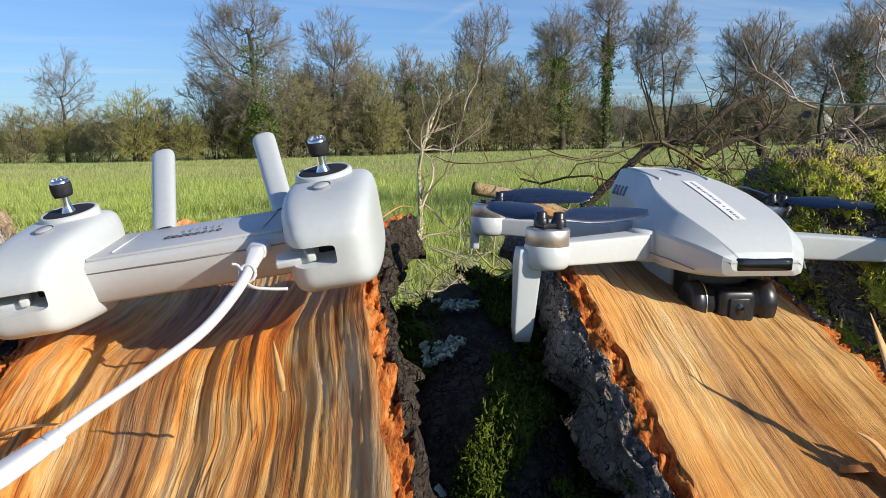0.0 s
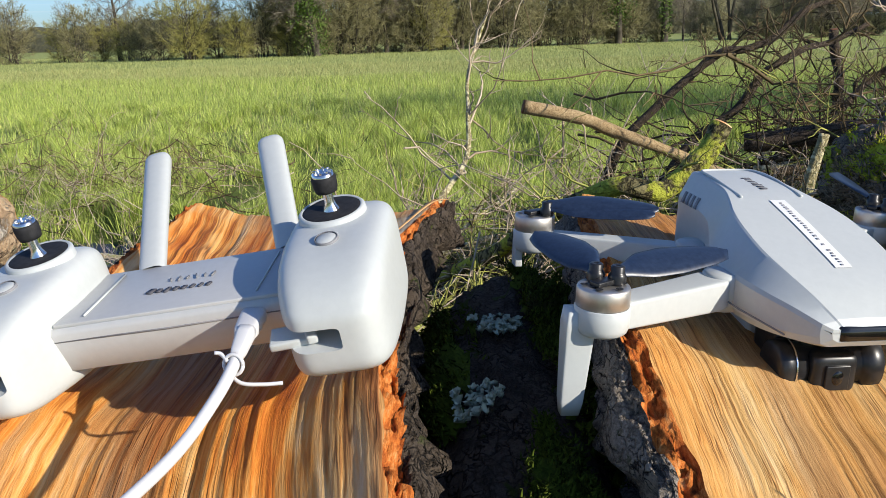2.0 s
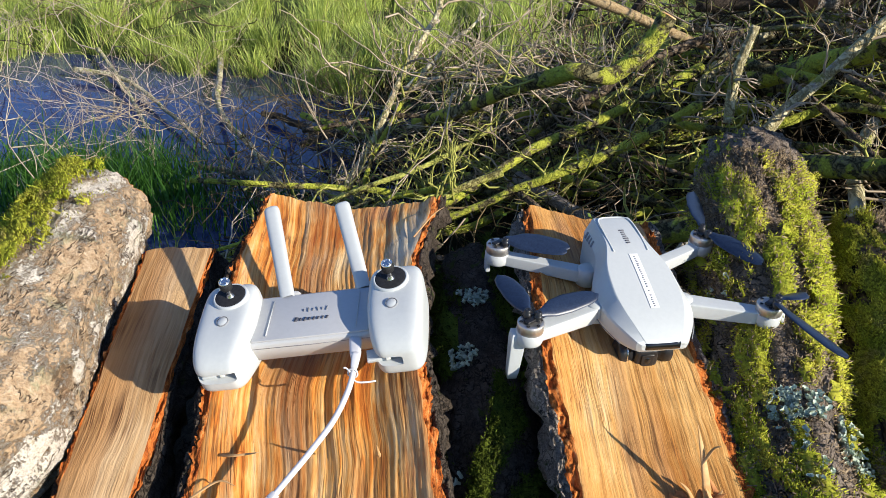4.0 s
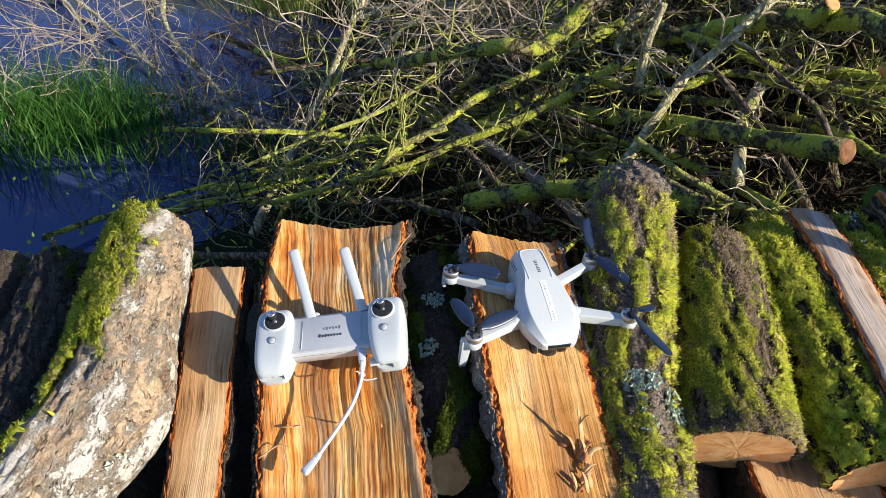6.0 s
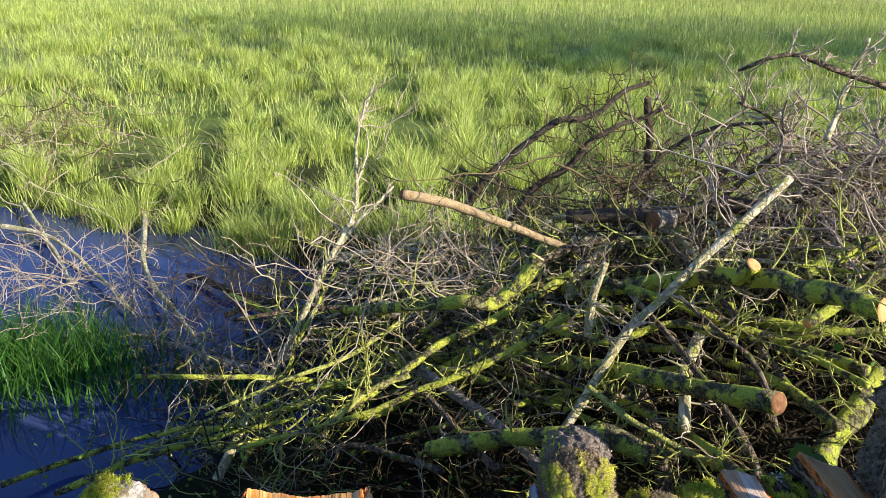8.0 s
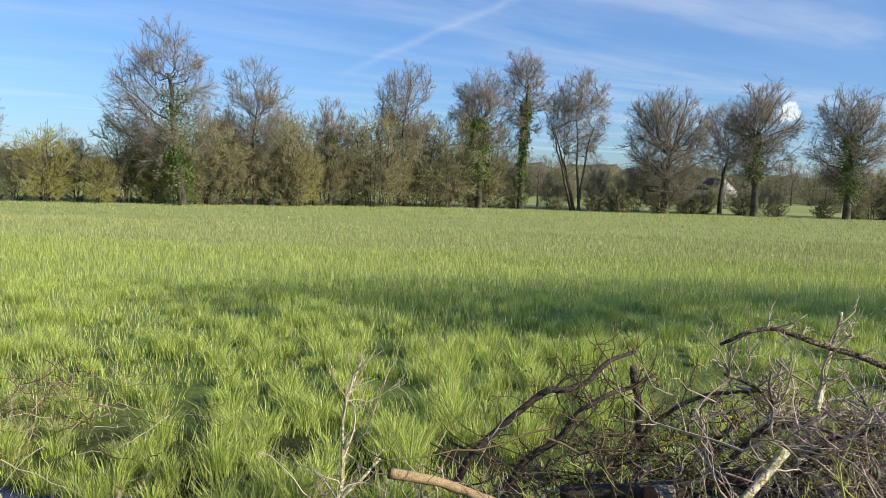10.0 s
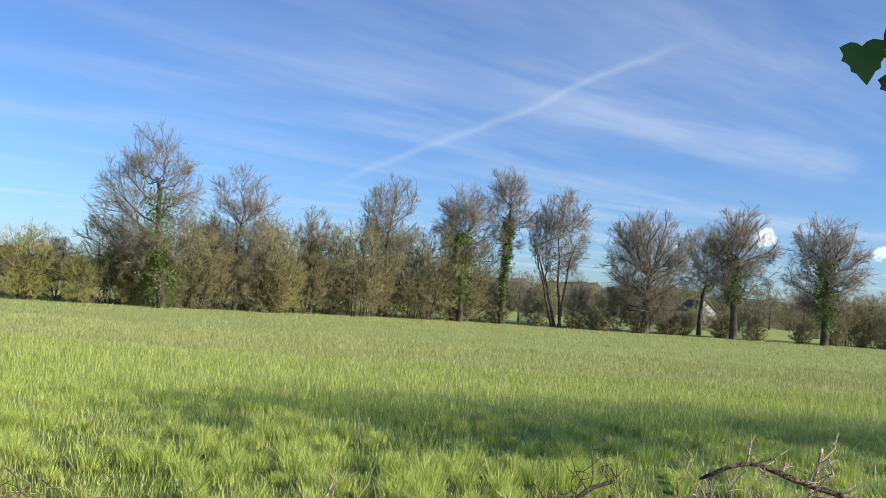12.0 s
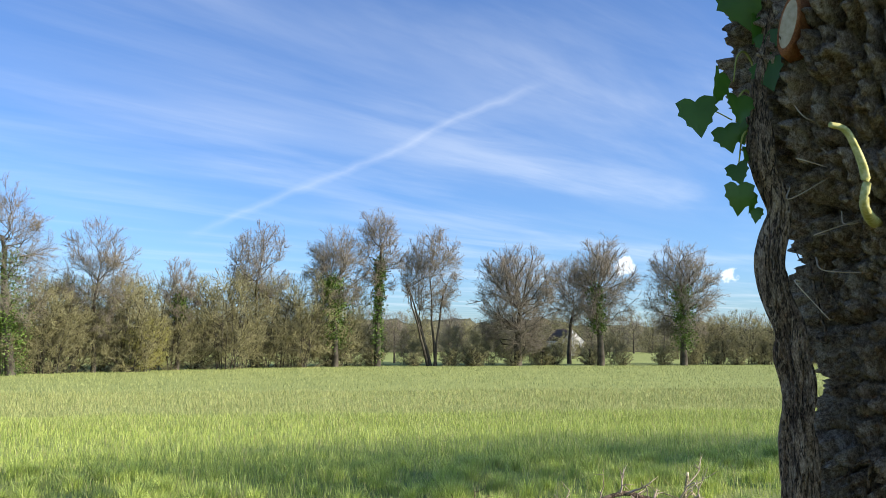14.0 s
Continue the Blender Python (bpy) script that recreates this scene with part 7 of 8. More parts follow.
def heap_top(x, y):
    """The height of the heap's rough upper side."""
    k = np.clip((x + 0.75) / 1.6, 0, 1)
    h = 0.05 + 0.52 * k + 0.14 * np.clip((x - 0.9) / 1.0, 0, 1)
    front = np.clip((y - 0.85) / 0.9, 0.0, 1)
    back = np.clip((3.7 - y) / 1.0, 0.0, 1)
    return -0.16 + (h + 0.16) * (0.35 + 0.65 * front) * back


def heap_spot(r):
    while True:
        x, y = r.uniform(-1.0, 2.6), r.uniform(0.95, 3.6)
        if x > 0.62 and y < 1.95 and r.random() < 0.95:
            continue
        if x > -0.75 + 0.35 * abs(y - 2.2) and r.random() < 0.35 + 0.65 * min(1, (x + 0.9) / 1.2):
            return x, y


kinds = [(BARK_GREEN, TWIG_GREEN, "mossy green branch in the brush heap"), (BARK_BROWN, TWIG_BROWN, "brown branch in the brush heap"), (BARK_POLE, TWIG_PALE, "pale bare branch in the brush heap")]
for k in range(96):
    x, y = heap_spot(rng)
    ln, hd = rng.uniform(0.6, 1.8), rng.normal(-0.15, 0.42) + (math.pi if rng.random() < 0.5 else 0)
    zc = float(heap_top(np.float64(x), np.float64(y))) - abs(rng.normal(0, 0.10))
    dx, dy = math.cos(hd) * ln / 2, math.sin(hd) * ln / 2 * 0.8
    a, c = (x - dx, max(0.95, y - dy), max(-0.15, zc - rng.uniform(0.0, 0.14))), (x + dx, max(0.95, y + dy), max(-0.12, zc + rng.uniform(-0.1, 0.12)))
    if min(a[0], c[0]) < -0.75:
        continue
    if c[0] > 1.0 and c[1] < 1.35 or a[0] > 1.0 and a[1] < 1.35:
        continue
    bow = rng.normal(0, 0.16)
    q1 = (x - dx * 0.4 + rng.normal(0, 0.03), y - dy * 0.4 + bow, zc + rng.uniform(0.0, 0.08))
    q2 = (x + dx * 0.4 + rng.normal(0, 0.03), y + dy * 0.4 + bow * 0.8, zc + rng.uniform(0.0, 0.06))
    bark, tw, lab = kinds[0 if rng.random() < 0.5 else (1 if rng.random() < 0.6 else 2)]
    r = rng.uniform(0.007, 0.017)
    branch([a, q1, q2, c], r, r * 0.45, bark, lab, CUT_WOOD if rng.random() < 0.3 else None, None, int(rng.integers(4, 9)), 0.20, tw, 200 + k, 26, 8)


def twig_mass(name, mat, n, where, length, rad, label, seed, flatness=0.4, forks=3, lift=0.02):
    """A tangle of fine, crooked, forked twigs, too many to count."""
    r = np.random.default_rng(seed)
    p = np.array([where(r) for _ in range(n)])
    d = r.normal(0, 1, (n, 3)) * np.array([1, 0.8, flatness])
    d /= np.linalg.norm(d, axis=1)[:, None]
    ln = length * r.uniform(0.5, 1.7, n)
    rr = rad * r.uniform(0.5, 1.3, n)
    geo = Geo()
    P = curly(geo, p - d * (ln * 0.4)[:, None], d, ln, rr, r, 7, 0.27, 4, lift)
    q, d2, own = shoots(P, forks, r, 0.6)
    Q = curly(geo, q, d2, ln[own] * r.uniform(0.15, 0.45, len(own)), rr[own] * 0.6, r, 4, 0.3, 3, lift)
    q, d2, own2 = shoots(Q, 2, r, 0.8)
    sticks(geo, q, q + d2 * r.uniform(0.012, 0.055, (len(q), 1)), rr[own][own2] * 0.4, 0, 3, True)
    return tagged(put(name, geo, mat, smooth=False), label, "twigs", kind="stuff")


def in_heap(lift):
    def f(r):
        x, y = heap_spot(r)
        z = float(heap_top(np.float64(x), np.float64(y)))
        return x, y, max(-0.15, z + lift - abs(r.normal(0, 0.13)))
    return f


# filler twigs added to blacken the heap's shaded depth
twig_mass("brush_shade_fill", TWIG_SHADE, 1500, in_heap(-0.16), 0.34, 0.0045, "added twigs deep in the brush heap, blackened for its shade", 4, 0.3, 2)
twig_mass("brush_shade_fill", TWIG_SHADE, 900, lambda r: (r.uniform(0.70, 2.3), r.uniform(1.45, 2.9), r.uniform(-0.05, 0.38)), 0.40, 0.0055, "added twigs low beside the tree, blackened for the shade there", 3, 0.4, 2)
twig_mass("brush_twigs", TWIG_GREEN, 340, in_heap(0.03), 0.34, 0.0034, "tangled green-mossed twigs of the brush heap", 5)
twig_mass("brush_twigs", TWIG_BROWN, 680, in_heap(-0.03), 0.36, 0.0032, "tangled dark brown twigs of the brush heap", 6)
twig_mass("brush_twigs", TWIG_PALE, 190, in_heap(0.05), 0.28, 0.0024, "pale bare twigs on the brush heap", 7)
# thorn brush at the back, standing higher
rb = np.random.default_rng(91)
for k in range(32):
    x, y = rb.uniform(0.9, 2.3), rb.uniform(2.2, 3.3)
    z = 0.42 + 0.22 * max(0.0, x - 0.9) + rb.uniform(-0.05, 0.16)
    hd, ln = rb.normal(0.1, 0.5) + (math.pi if rb.random() < 0.6 else 0), rb.uniform(0.35, 0.75)
    dx, dy = math.cos(hd) * ln, math.sin(hd) * ln * 0.6
    pts = [(x - dx * 0.6, y - dy * 0.6, z - 0.16), (x - dx * 0.1, y - dy * 0.1, z + 0.02), (x + dx * 0.3, y + dy * 0.3, z + rb.uniform(0.03, 0.12)), (x + dx * 0.7, y + dy * 0.7, z + rb.uniform(0.0, 0.22))]
    branch(pts, rb.uniform(0.009, 0.015), 0.003, BARK_BROWN if k % 3 else BARK_GREEN, "knobbly dark thorn branch on the heap" if k % 3 else "mossy thorn branch on the heap", None, None, 12, 0.2, TWIG_PINK if k % 2 else TWIG_BROWN, 400 + k, 30, 8)
thorn = lambda r: (max(0.85, r.normal(1.65, 0.36)), min(3.0, max(1.95, r.normal(2.45, 0.25))), 0.56 + min(0.45, abs(r.normal(0.19, 0.17))))
twig_mass("thorn_brush", TWIG_PINK, 170, thorn, 0.36, 0.0042, "pinkish-brown thorn brush with fine bare twigs", 8, 0.6, 4)
twig_mass("thorn_brush", TWIG_BROWN, 140, lambda r: (max(0.35, r.normal(1.10, 0.45)), max(2.45, r.normal(2.85, 0.30)), 0.36 + min(0.40, abs(r.normal(0.14, 0.18)))), 0.42, 0.0046, "dark thorn twigs, crooked and knobbly", 9, 0.6, 4)
# pale sprays over the water's edge and before the tan branch
twig_mass("water_sprays", TWIG_PALE, 85, lambda r: (r.normal(-1.65, 0.36), r.normal(2.95, 0.33), -0.10 + abs(r.normal(0.06, 0.12))), 0.46, 0.0026, "pale pinkish twigs reaching over the pond", 10, 0.6, 5)
twig_mass("water_sprays", TWIG_BROWN, 240, lambda r: (r.normal(-0.60, 0.30), r.normal(2.9, 0.40), -0.14 + abs(r.normal(0.04, 0.10))), 0.36, 0.0022, "dark fine twigs standing in the pond", 11, 0.6, 4)
twig_mass("dry_sprays", TWIG_PALE, 120, lambda r: (r.normal(0.12, 0.22), r.normal(2.35, 0.18), 0.36 + r.normal(0.04, 0.10)), 0.34, 0.0028, "dry straw-coloured twigs on the heap", 12, 0.7, 3)
twig_mass("bank_sprays", TWIG_BROWN, 120, lambda r: (r.normal(-2.8, 0.6), r.normal(5.0, 0.5), 0.03 + abs(r.normal(0.05, 0.12))), 0.42, 0.0034, "dark brambly stems on the far bank", 16, 0.6, 3)
twig_mass("bank_sprays", TWIG_PALE, 110, lambda r: (r.normal(-2.9, 0.5), r.normal(4.8, 0.5), 0.03 + abs(r.normal(0.04, 0.08))), 0.40, 0.0030, "dry stems on the far bank", 13, 0.5, 3)


def leaves(geo, p, size, rng, droop=0.2):
    """Small pointed leaves at the points p."""
    n = len(p)
    d = rng.normal(0, 1, (n, 3)) - np.array([0, 0, droop])
    d /= np.linalg.norm(d, axis=1)[:, None]
    s = np.cross(d, rng.normal(0, 1, (n, 3)))
    s /= np.linalg.norm(s, axis=1)[:, None]
    u = np.cross(s, d)
    L = (size * rng.uniform(0.5, 1.2, n))[:, None]
    v = np.stack([p, p + d * L * 0.4 + s * L * 0.32, p + d * L, p + d * L * 0.4 - s * L * 0.32, p + d * L * 0.45 - u * L * 0.08], 1)
    k = np.arange(n)[:, None, None] * 5
    return geo.add(v, None, np.array([[0, 1, 4], [1, 2, 4], [2, 3, 4], [3, 0, 4]]) + k)


p = np.array([in_heap(0.06)(rng) for _ in range(900)])
q = np.stack([rng.normal(-0.35, 0.45, 500), rng.normal(1.35, 0.2, 500), rng.uniform(-0.05, 0.38, 500)], -1)
tagged(put("brush_leaves", leaves(Geo(), np.vstack([p, q]), 0.02, rng), SPROUT, smooth=False), "small fresh green leaves sprouting through the brush", "leaves", kind="stuff")


# ---- the ivy-clad tree beside the pile ----
TX, TY = 1.185, 0.87
ivy_tree = thing("ivy_tree", pose(TX, TY, -0.08), "old tree trunk with deep bark and a twisted ivy stem", "tree")
zz = np.concatenate([np.linspace(0, 1.45, 60), np.linspace(1.455, 2.45, 330), np.linspace(2.47, 3.4, 40)])
ang = np.concatenate([np.linspace(0, 2.3, 50, endpoint=False), np.linspace(2.3, 5.3, 340, endpoint=False), np.linspace(5.3, 2 * math.pi, 20, endpoint=False)])
n, c = len(zz), len(ang)
A, Z = np.meshgrid(ang, zz, indexing="xy")
per = lambda f, g, s, o=4: 0.5 * (fbm(7 + f * np.cos(A), g * Z + f * np.sin(A), s, o) + fbm(3 + f * np.sin(A + 2), 5 + g * Z + f * np.cos(A + 2), s + 9, o))
U, V = A / (2 * math.pi), Z + 0.05 * (per(3, 6, 70, 3) - 0.5)
W = 0.05 * (per(4, 7, 71, 3) - 0.5)
f1, f2, who = cells((U + W) * 30, V / 0.075, 5, 30)
plate = np.clip((f2 - f1) * 3.2, 0, 1)
pit = np.clip((0.30 - per(9, 14, 91, 4) + 0.12) * 6, 0, 1)
g1, g2, who2 = cells((U + W * 0.6) * 76, V / 0.026, 8, 76)
chip = np.clip((g2 - g1) * 2.6, 0, 1)
ridge = lambda f, g, k: 1 - np.abs(2 * per(f, g, k, 3) - 1) * 2.2
burr = 0.06 * np.exp(-((Z - 2.24) / 0.13) ** 2) * np.exp(-((A - math.pi) / 0.35) ** 2)
swell = np.clip((Z - 1.86) / 0.35, 0, 1)
swell = 0.115 * swell * swell * (3 - 2 * swell) * np.exp(-((A - 3.75) / 0.75) ** 2)
R = 0.194 + swell + 0.09 * np.exp(-Z / 0.6) + 0.06 * (per(1.6, 2.2, 80) - 0.5) + 0.050 * (plate ** 0.5 - 0.6) * (0.4 + who) + 0.026 * (chip ** 0.6 - 0.5) * (0.3 + who2) + 0.012 * (ridge(70, 60, 97) - 0.7) + 0.060 * (ridge(13, 12, 85) - 0.72) + 0.030 * (ridge(34, 26, 88) - 0.72) - 0.035 * pit + burr
# hollows where the ivy stem stands clear of the bark
R -= np.exp(-((A - 2.58) / 0.55) ** 2) * (0.058 * np.exp(-((Z - 1.775) / 0.055) ** 2) + 0.026 * np.exp(-((Z - 1.975) / 0.05) ** 2))
lean = 0.03 * np.sin(Z * 1.3)
P = np.stack([R * np.cos(A) + lean, R * np.sin(A), Z], -1)
cap = np.stack([np.stack([R[-1] * k * np.cos(ang) + lean[-1], R[-1] * k * np.sin(ang), Z[-1] + 0.05 * (1 - k) + 0.05 * fbm(ang * 3, 0 * ang + k * 4, 44, 2)], -1) for k in (0.9, 0.6, 0.3, 0.01)])
P = np.concatenate([P, cap])
n += 4
put("trunk", Geo().add(P, grid_faces(n, c, True)), BARK_TRUNK, ivy_tree, "dark deeply furrowed bark")
loc = lambda pts: [(x - TX, y - TY, z + 0.08) for x, y, z in pts]
knob = lambda s: (lambda a, d: 1 + 0.80 * (fbm(2 + np.cos(a) * 1.0 + d * 13, np.sin(a) * 1.0 + d * 3, s, 2) - 0.5) + 0.26 * (fbm(np.cos(a) * 4.2 + d * 14, np.sin(a) * 4.2, s + 4, 4) - 0.5) + 0.30 * (np.minimum(1, 6 * np.abs(fbm(np.cos(a) * 3.1 + d * 5, np.sin(a) * 3.1 + d * 4, s + 8, 3) - 0.5)) - 0.7))
liana = [(0.950, 0.800, 0.25), (0.930, 0.790, 0.62), (0.945, 0.780, 0.90), (0.920, 0.785, 1.20), (0.900, 0.79, 1.42), (0.892, 0.79, 1.565), (0.889, 0.79, 1.618), (0.886, 0.79, 1.655), (0.894, 0.79, 1.705), (0.888, 0.79, 1.738), (0.886, 0.79, 1.775), (0.868, 0.79, 1.826), (0.862, 0.79, 1.870), (0.868, 0.79, 1.905),
         (0.876, 0.79, 1.935), (0.868, 0.79, 1.965), (0.855, 0.785, 1.995), (0.852, 0.78, 2.035), (0.849, 0.78, 2.085), (0.858, 0.775, 2.140), (0.872, 0.775, 2.195), (0.892, 0.78, 2.250), (0.93, 0.80, 2.36), (0.96, 0.81, 2.6), (0.97, 0.82, 3.2)]
put("ivy_stem", tube(Geo(), rounded(loc(liana), 420), np.interp(np.linspace(0, 1, 420), [0, 0.2, 0.45, 0.58, 0.70, 0.76, 0.82, 1], [0.030, 0.024, 0.0195, 0.0190, 0.018, 0.011, 0.009, 0.012]), 56, True, knob(33)), BARK_LIANA, ivy_tree, "thick twisted grey ivy stem")
put("ivy_stem", tube(Geo(), rounded(loc([(1.00, 0.68, 0.3), (0.975, 0.655, 1.1), (0.971, 0.662, 1.50), (0.971, 0.665, 1.59), (0.968, 0.668, 1.652), (0.958, 0.670, 1.694), (0.951, 0.672, 1.735), (0.962, 0.668, 1.775), (0.985, 0.662, 1.80), (1.03, 0.66, 1.84), (1.06, 0.655, 1.95)]), 120), np.linspace(0.015, 0.007, 120), 16, True, knob(37)), BARK_LIANA, ivy_tree, "thinner ivy stem winding over the bark")
rg = np.random.default_rng(15)
for k in range(60):
    z0, a0 = rg.uniform(1.5, 2.35), rg.uniform(2.9, 4.6)
    pts, slope = [], rg.choice([-1, 1]) * rg.uniform(0.02, 0.14)
    for j in range(6):
        rr = 0.206 + 0.016 * rg.random()
        pts.append((rr * math.cos(a0) + 0.012, rr * math.sin(a0), z0))
        a0 += slope + rg.normal(0, 0.05)
        z0 += rg.normal(0.018, 0.028)
    put("ivy_runner", tube(Geo(), rounded(pts, 26), np.linspace(rg.uniform(0.0012, 0.0034), 0.0008, 26), 7), BARK_LIANA, ivy_tree, "thin ivy runner clinging to the bark")
m2 = look((0.875 - TX, 0.735 - TY, 2.178 + 0.08), (0.875 - TX + 0.30, 0.735 - TY + 0.20, 2.19 + 0.08)) @ Matrix.Rotation(radians(-16), 4, "Z") @ Matrix.Diagonal((0.40, 1.25, 1, 1))
put("pruned_wound", lathe(Geo(), m2, [(0.0001, 0.010), (0.014, 0.010), (0.026, 0.0095)], 28), CUT_PALE, ivy_tree, "pale oval sawn wound")
put("wound_rim", lathe(Geo(), m2, [(0.026, 0.0095), (0.0315, 0.010), (0.034, 0.004), (0.036, -0.01), (0.04, -0.10)], 28), RUST_BARK, ivy_tree, "rusty bark rim")
snag = rounded(loc([(0.99, 0.745, 1.915), (0.910, 0.660, 1.922), (0.909, 0.652, 1.952), (0.902, 0.65, 1.980), (0.886, 0.65, 2.012), (0.865, 0.652, 2.020)]), 30)
put("broken_twig", tube(Geo(), snag, np.interp(np.linspace(0, 1, 30), [0, 0.3, 0.8, 1], [0.0078, 0.0052, 0.0046, 0.0040]), 12, True, knob(51)), LICHEN_TWIG, ivy_tree, "broken twig with yellow lichen")


def ivy_leaf(geo, at, face, hang, size):
    """A lobed ivy leaf, slightly folded along its rib."""
    n2 = Vector(face).normalized()
    y = Vector(hang) - n2 * Vector(hang).dot(n2)
    y.normalize()
    x = y.cross(n2)
    out = [(0, 0), (0.12, -0.10), (0.27, -0.13), (0.42, -0.06), (0.56, 0.02), (0.52, 0.14), (0.49, 0.26), (0.56, 0.40), (0.44, 0.47), (0.36, 0.56), (0.35, 0.70), (0.22, 0.76), (0.14, 0.88), (0, 1.06)]
    ring = [(a, b2) for a, b2 in out] + [(-a, b2) for a, b2 in out[-2:0:-1]]
    v = [Vector(at) + (x * a + y * b2 + n2 * (0.22 * abs(a) - 0.16 * b2 * b2)) * size for a, b2 in ring]
    mid2 = Vector(at) + (y * 0.42) * size
    geo.add([tuple(p) for p in v] + [tuple(mid2)], None, [[i, (i + 1) % len(v), len(v)] for i in range(len(v))])


rr = random.Random(12)
shoot = rounded(loc([(0.872, 0.80, 2.00), (0.84, 0.79, 2.05), (0.822, 0.785, 2.02), (0.815, 0.78, 1.96)]), 20)
spots = [((0.758, 0.782, 2.082), 0.062, 0.0), ((0.819, 0.780, 2.090), 0.050, 0.5), ((0.799, 0.790, 2.126), 0.060, 1.2), ((0.802, 0.785, 2.048), 0.044, -0.5), ((0.857, 0.770, 2.137), 0.052, -0.9), ((0.816, 0.785, 1.997), 0.036, -0.6),
         ((0.814, 0.780, 1.968), 0.050, 0.3), ((0.838, 0.790, 1.960), 0.034, 1.1), ((0.829, 0.785, 2.252), 0.080, -0.4), ((0.852, 0.780, 2.205), 0.045, 0.9), ((0.859, 0.770, 2.178), 0.040, -0.8), ((0.829, 0.790, 2.024), 0.034, 1.3),
         ((0.826, 0.800, 2.060), 0.040, -1.2), ((0.846, 0.795, 1.940), 0.026, 0.4), ((0.896, 0.840, 1.855), 0.024, 0.2), ((0.898, 0.835, 1.780), 0.020, -0.5), ((0.892, 0.970, 1.016), 0.018, 0.0)]
g = Geo()
for k in range(3):
    tube(g, rounded([tuple(Vector(q) + Vector((0.004 * k, 0.01 * k, 0.06 * k))) for q in shoot[::5]], 20), np.linspace(0.0022, 0.0010, 20), 6)
tube(g, rounded(loc([(0.812, 0.785, 2.06), (0.785, 0.785, 2.072), (0.757, 0.782, 2.075)]), 12), 0.0009, 5)
put("ivy_shoots", g, TWIG_GREEN, ivy_tree, "thin green ivy shoots", kind="stuff")
for (x, y, z), size, turn in spots:
    g = Geo()
    ivy_leaf(g, loc([(x, y, z)])[0], (-0.35 + turn, -1, 0.25 + rr.uniform(-0.3, 0.3)), (0.10 - 0.25 * turn + rr.uniform(-0.1, 0.1), 0.0, -1), size * 0.78)
    put("ivy_leaf", g, IVY_LEAF, ivy_tree, "glossy green ivy leaf")
# dry ivy rootlets hanging over the bark
g = Geo()
for k in range(9):
    x0, z0 = 0.885 + 0.022 * (k % 4) + rr.uniform(0, 0.015), 1.84 + 0.032 * k
    tube(g, rounded(loc([(x0, 0.775, z0), (x0 + rr.uniform(-0.03, 0.03), 0.752, z0 - 0.02 + rr.uniform(-0.02, 0.03)), (x0 + rr.uniform(0.02, 0.07), 0.748, z0 + rr.uniform(-0.07, 0.03))]), 14), np.linspace(0.0013, 0.0006, 14), 5)
put("rootlets", g, TWIG_PALE, ivy_tree, "thin dry ivy rootlets", kind="stuff")
# low leafy shoots at its foot
g = Geo()
for k in range(9):
    ivy_leaf(g, (rr.uniform(-0.32, -0.22), rr.uniform(-0.05, 0.25), rr.uniform(0.45, 0.90)), (rr.uniform(-1, 0), -1, rr.uniform(-0.2, 0.8)), (rr.uniform(-0.5, 0.5), 0, -1), rr.uniform(0.03, 0.06))
put("foot_leaves", g, IVY_LEAF, ivy_tree, "green ivy leaves at the trunk's foot", smooth=False, kind="stuff")


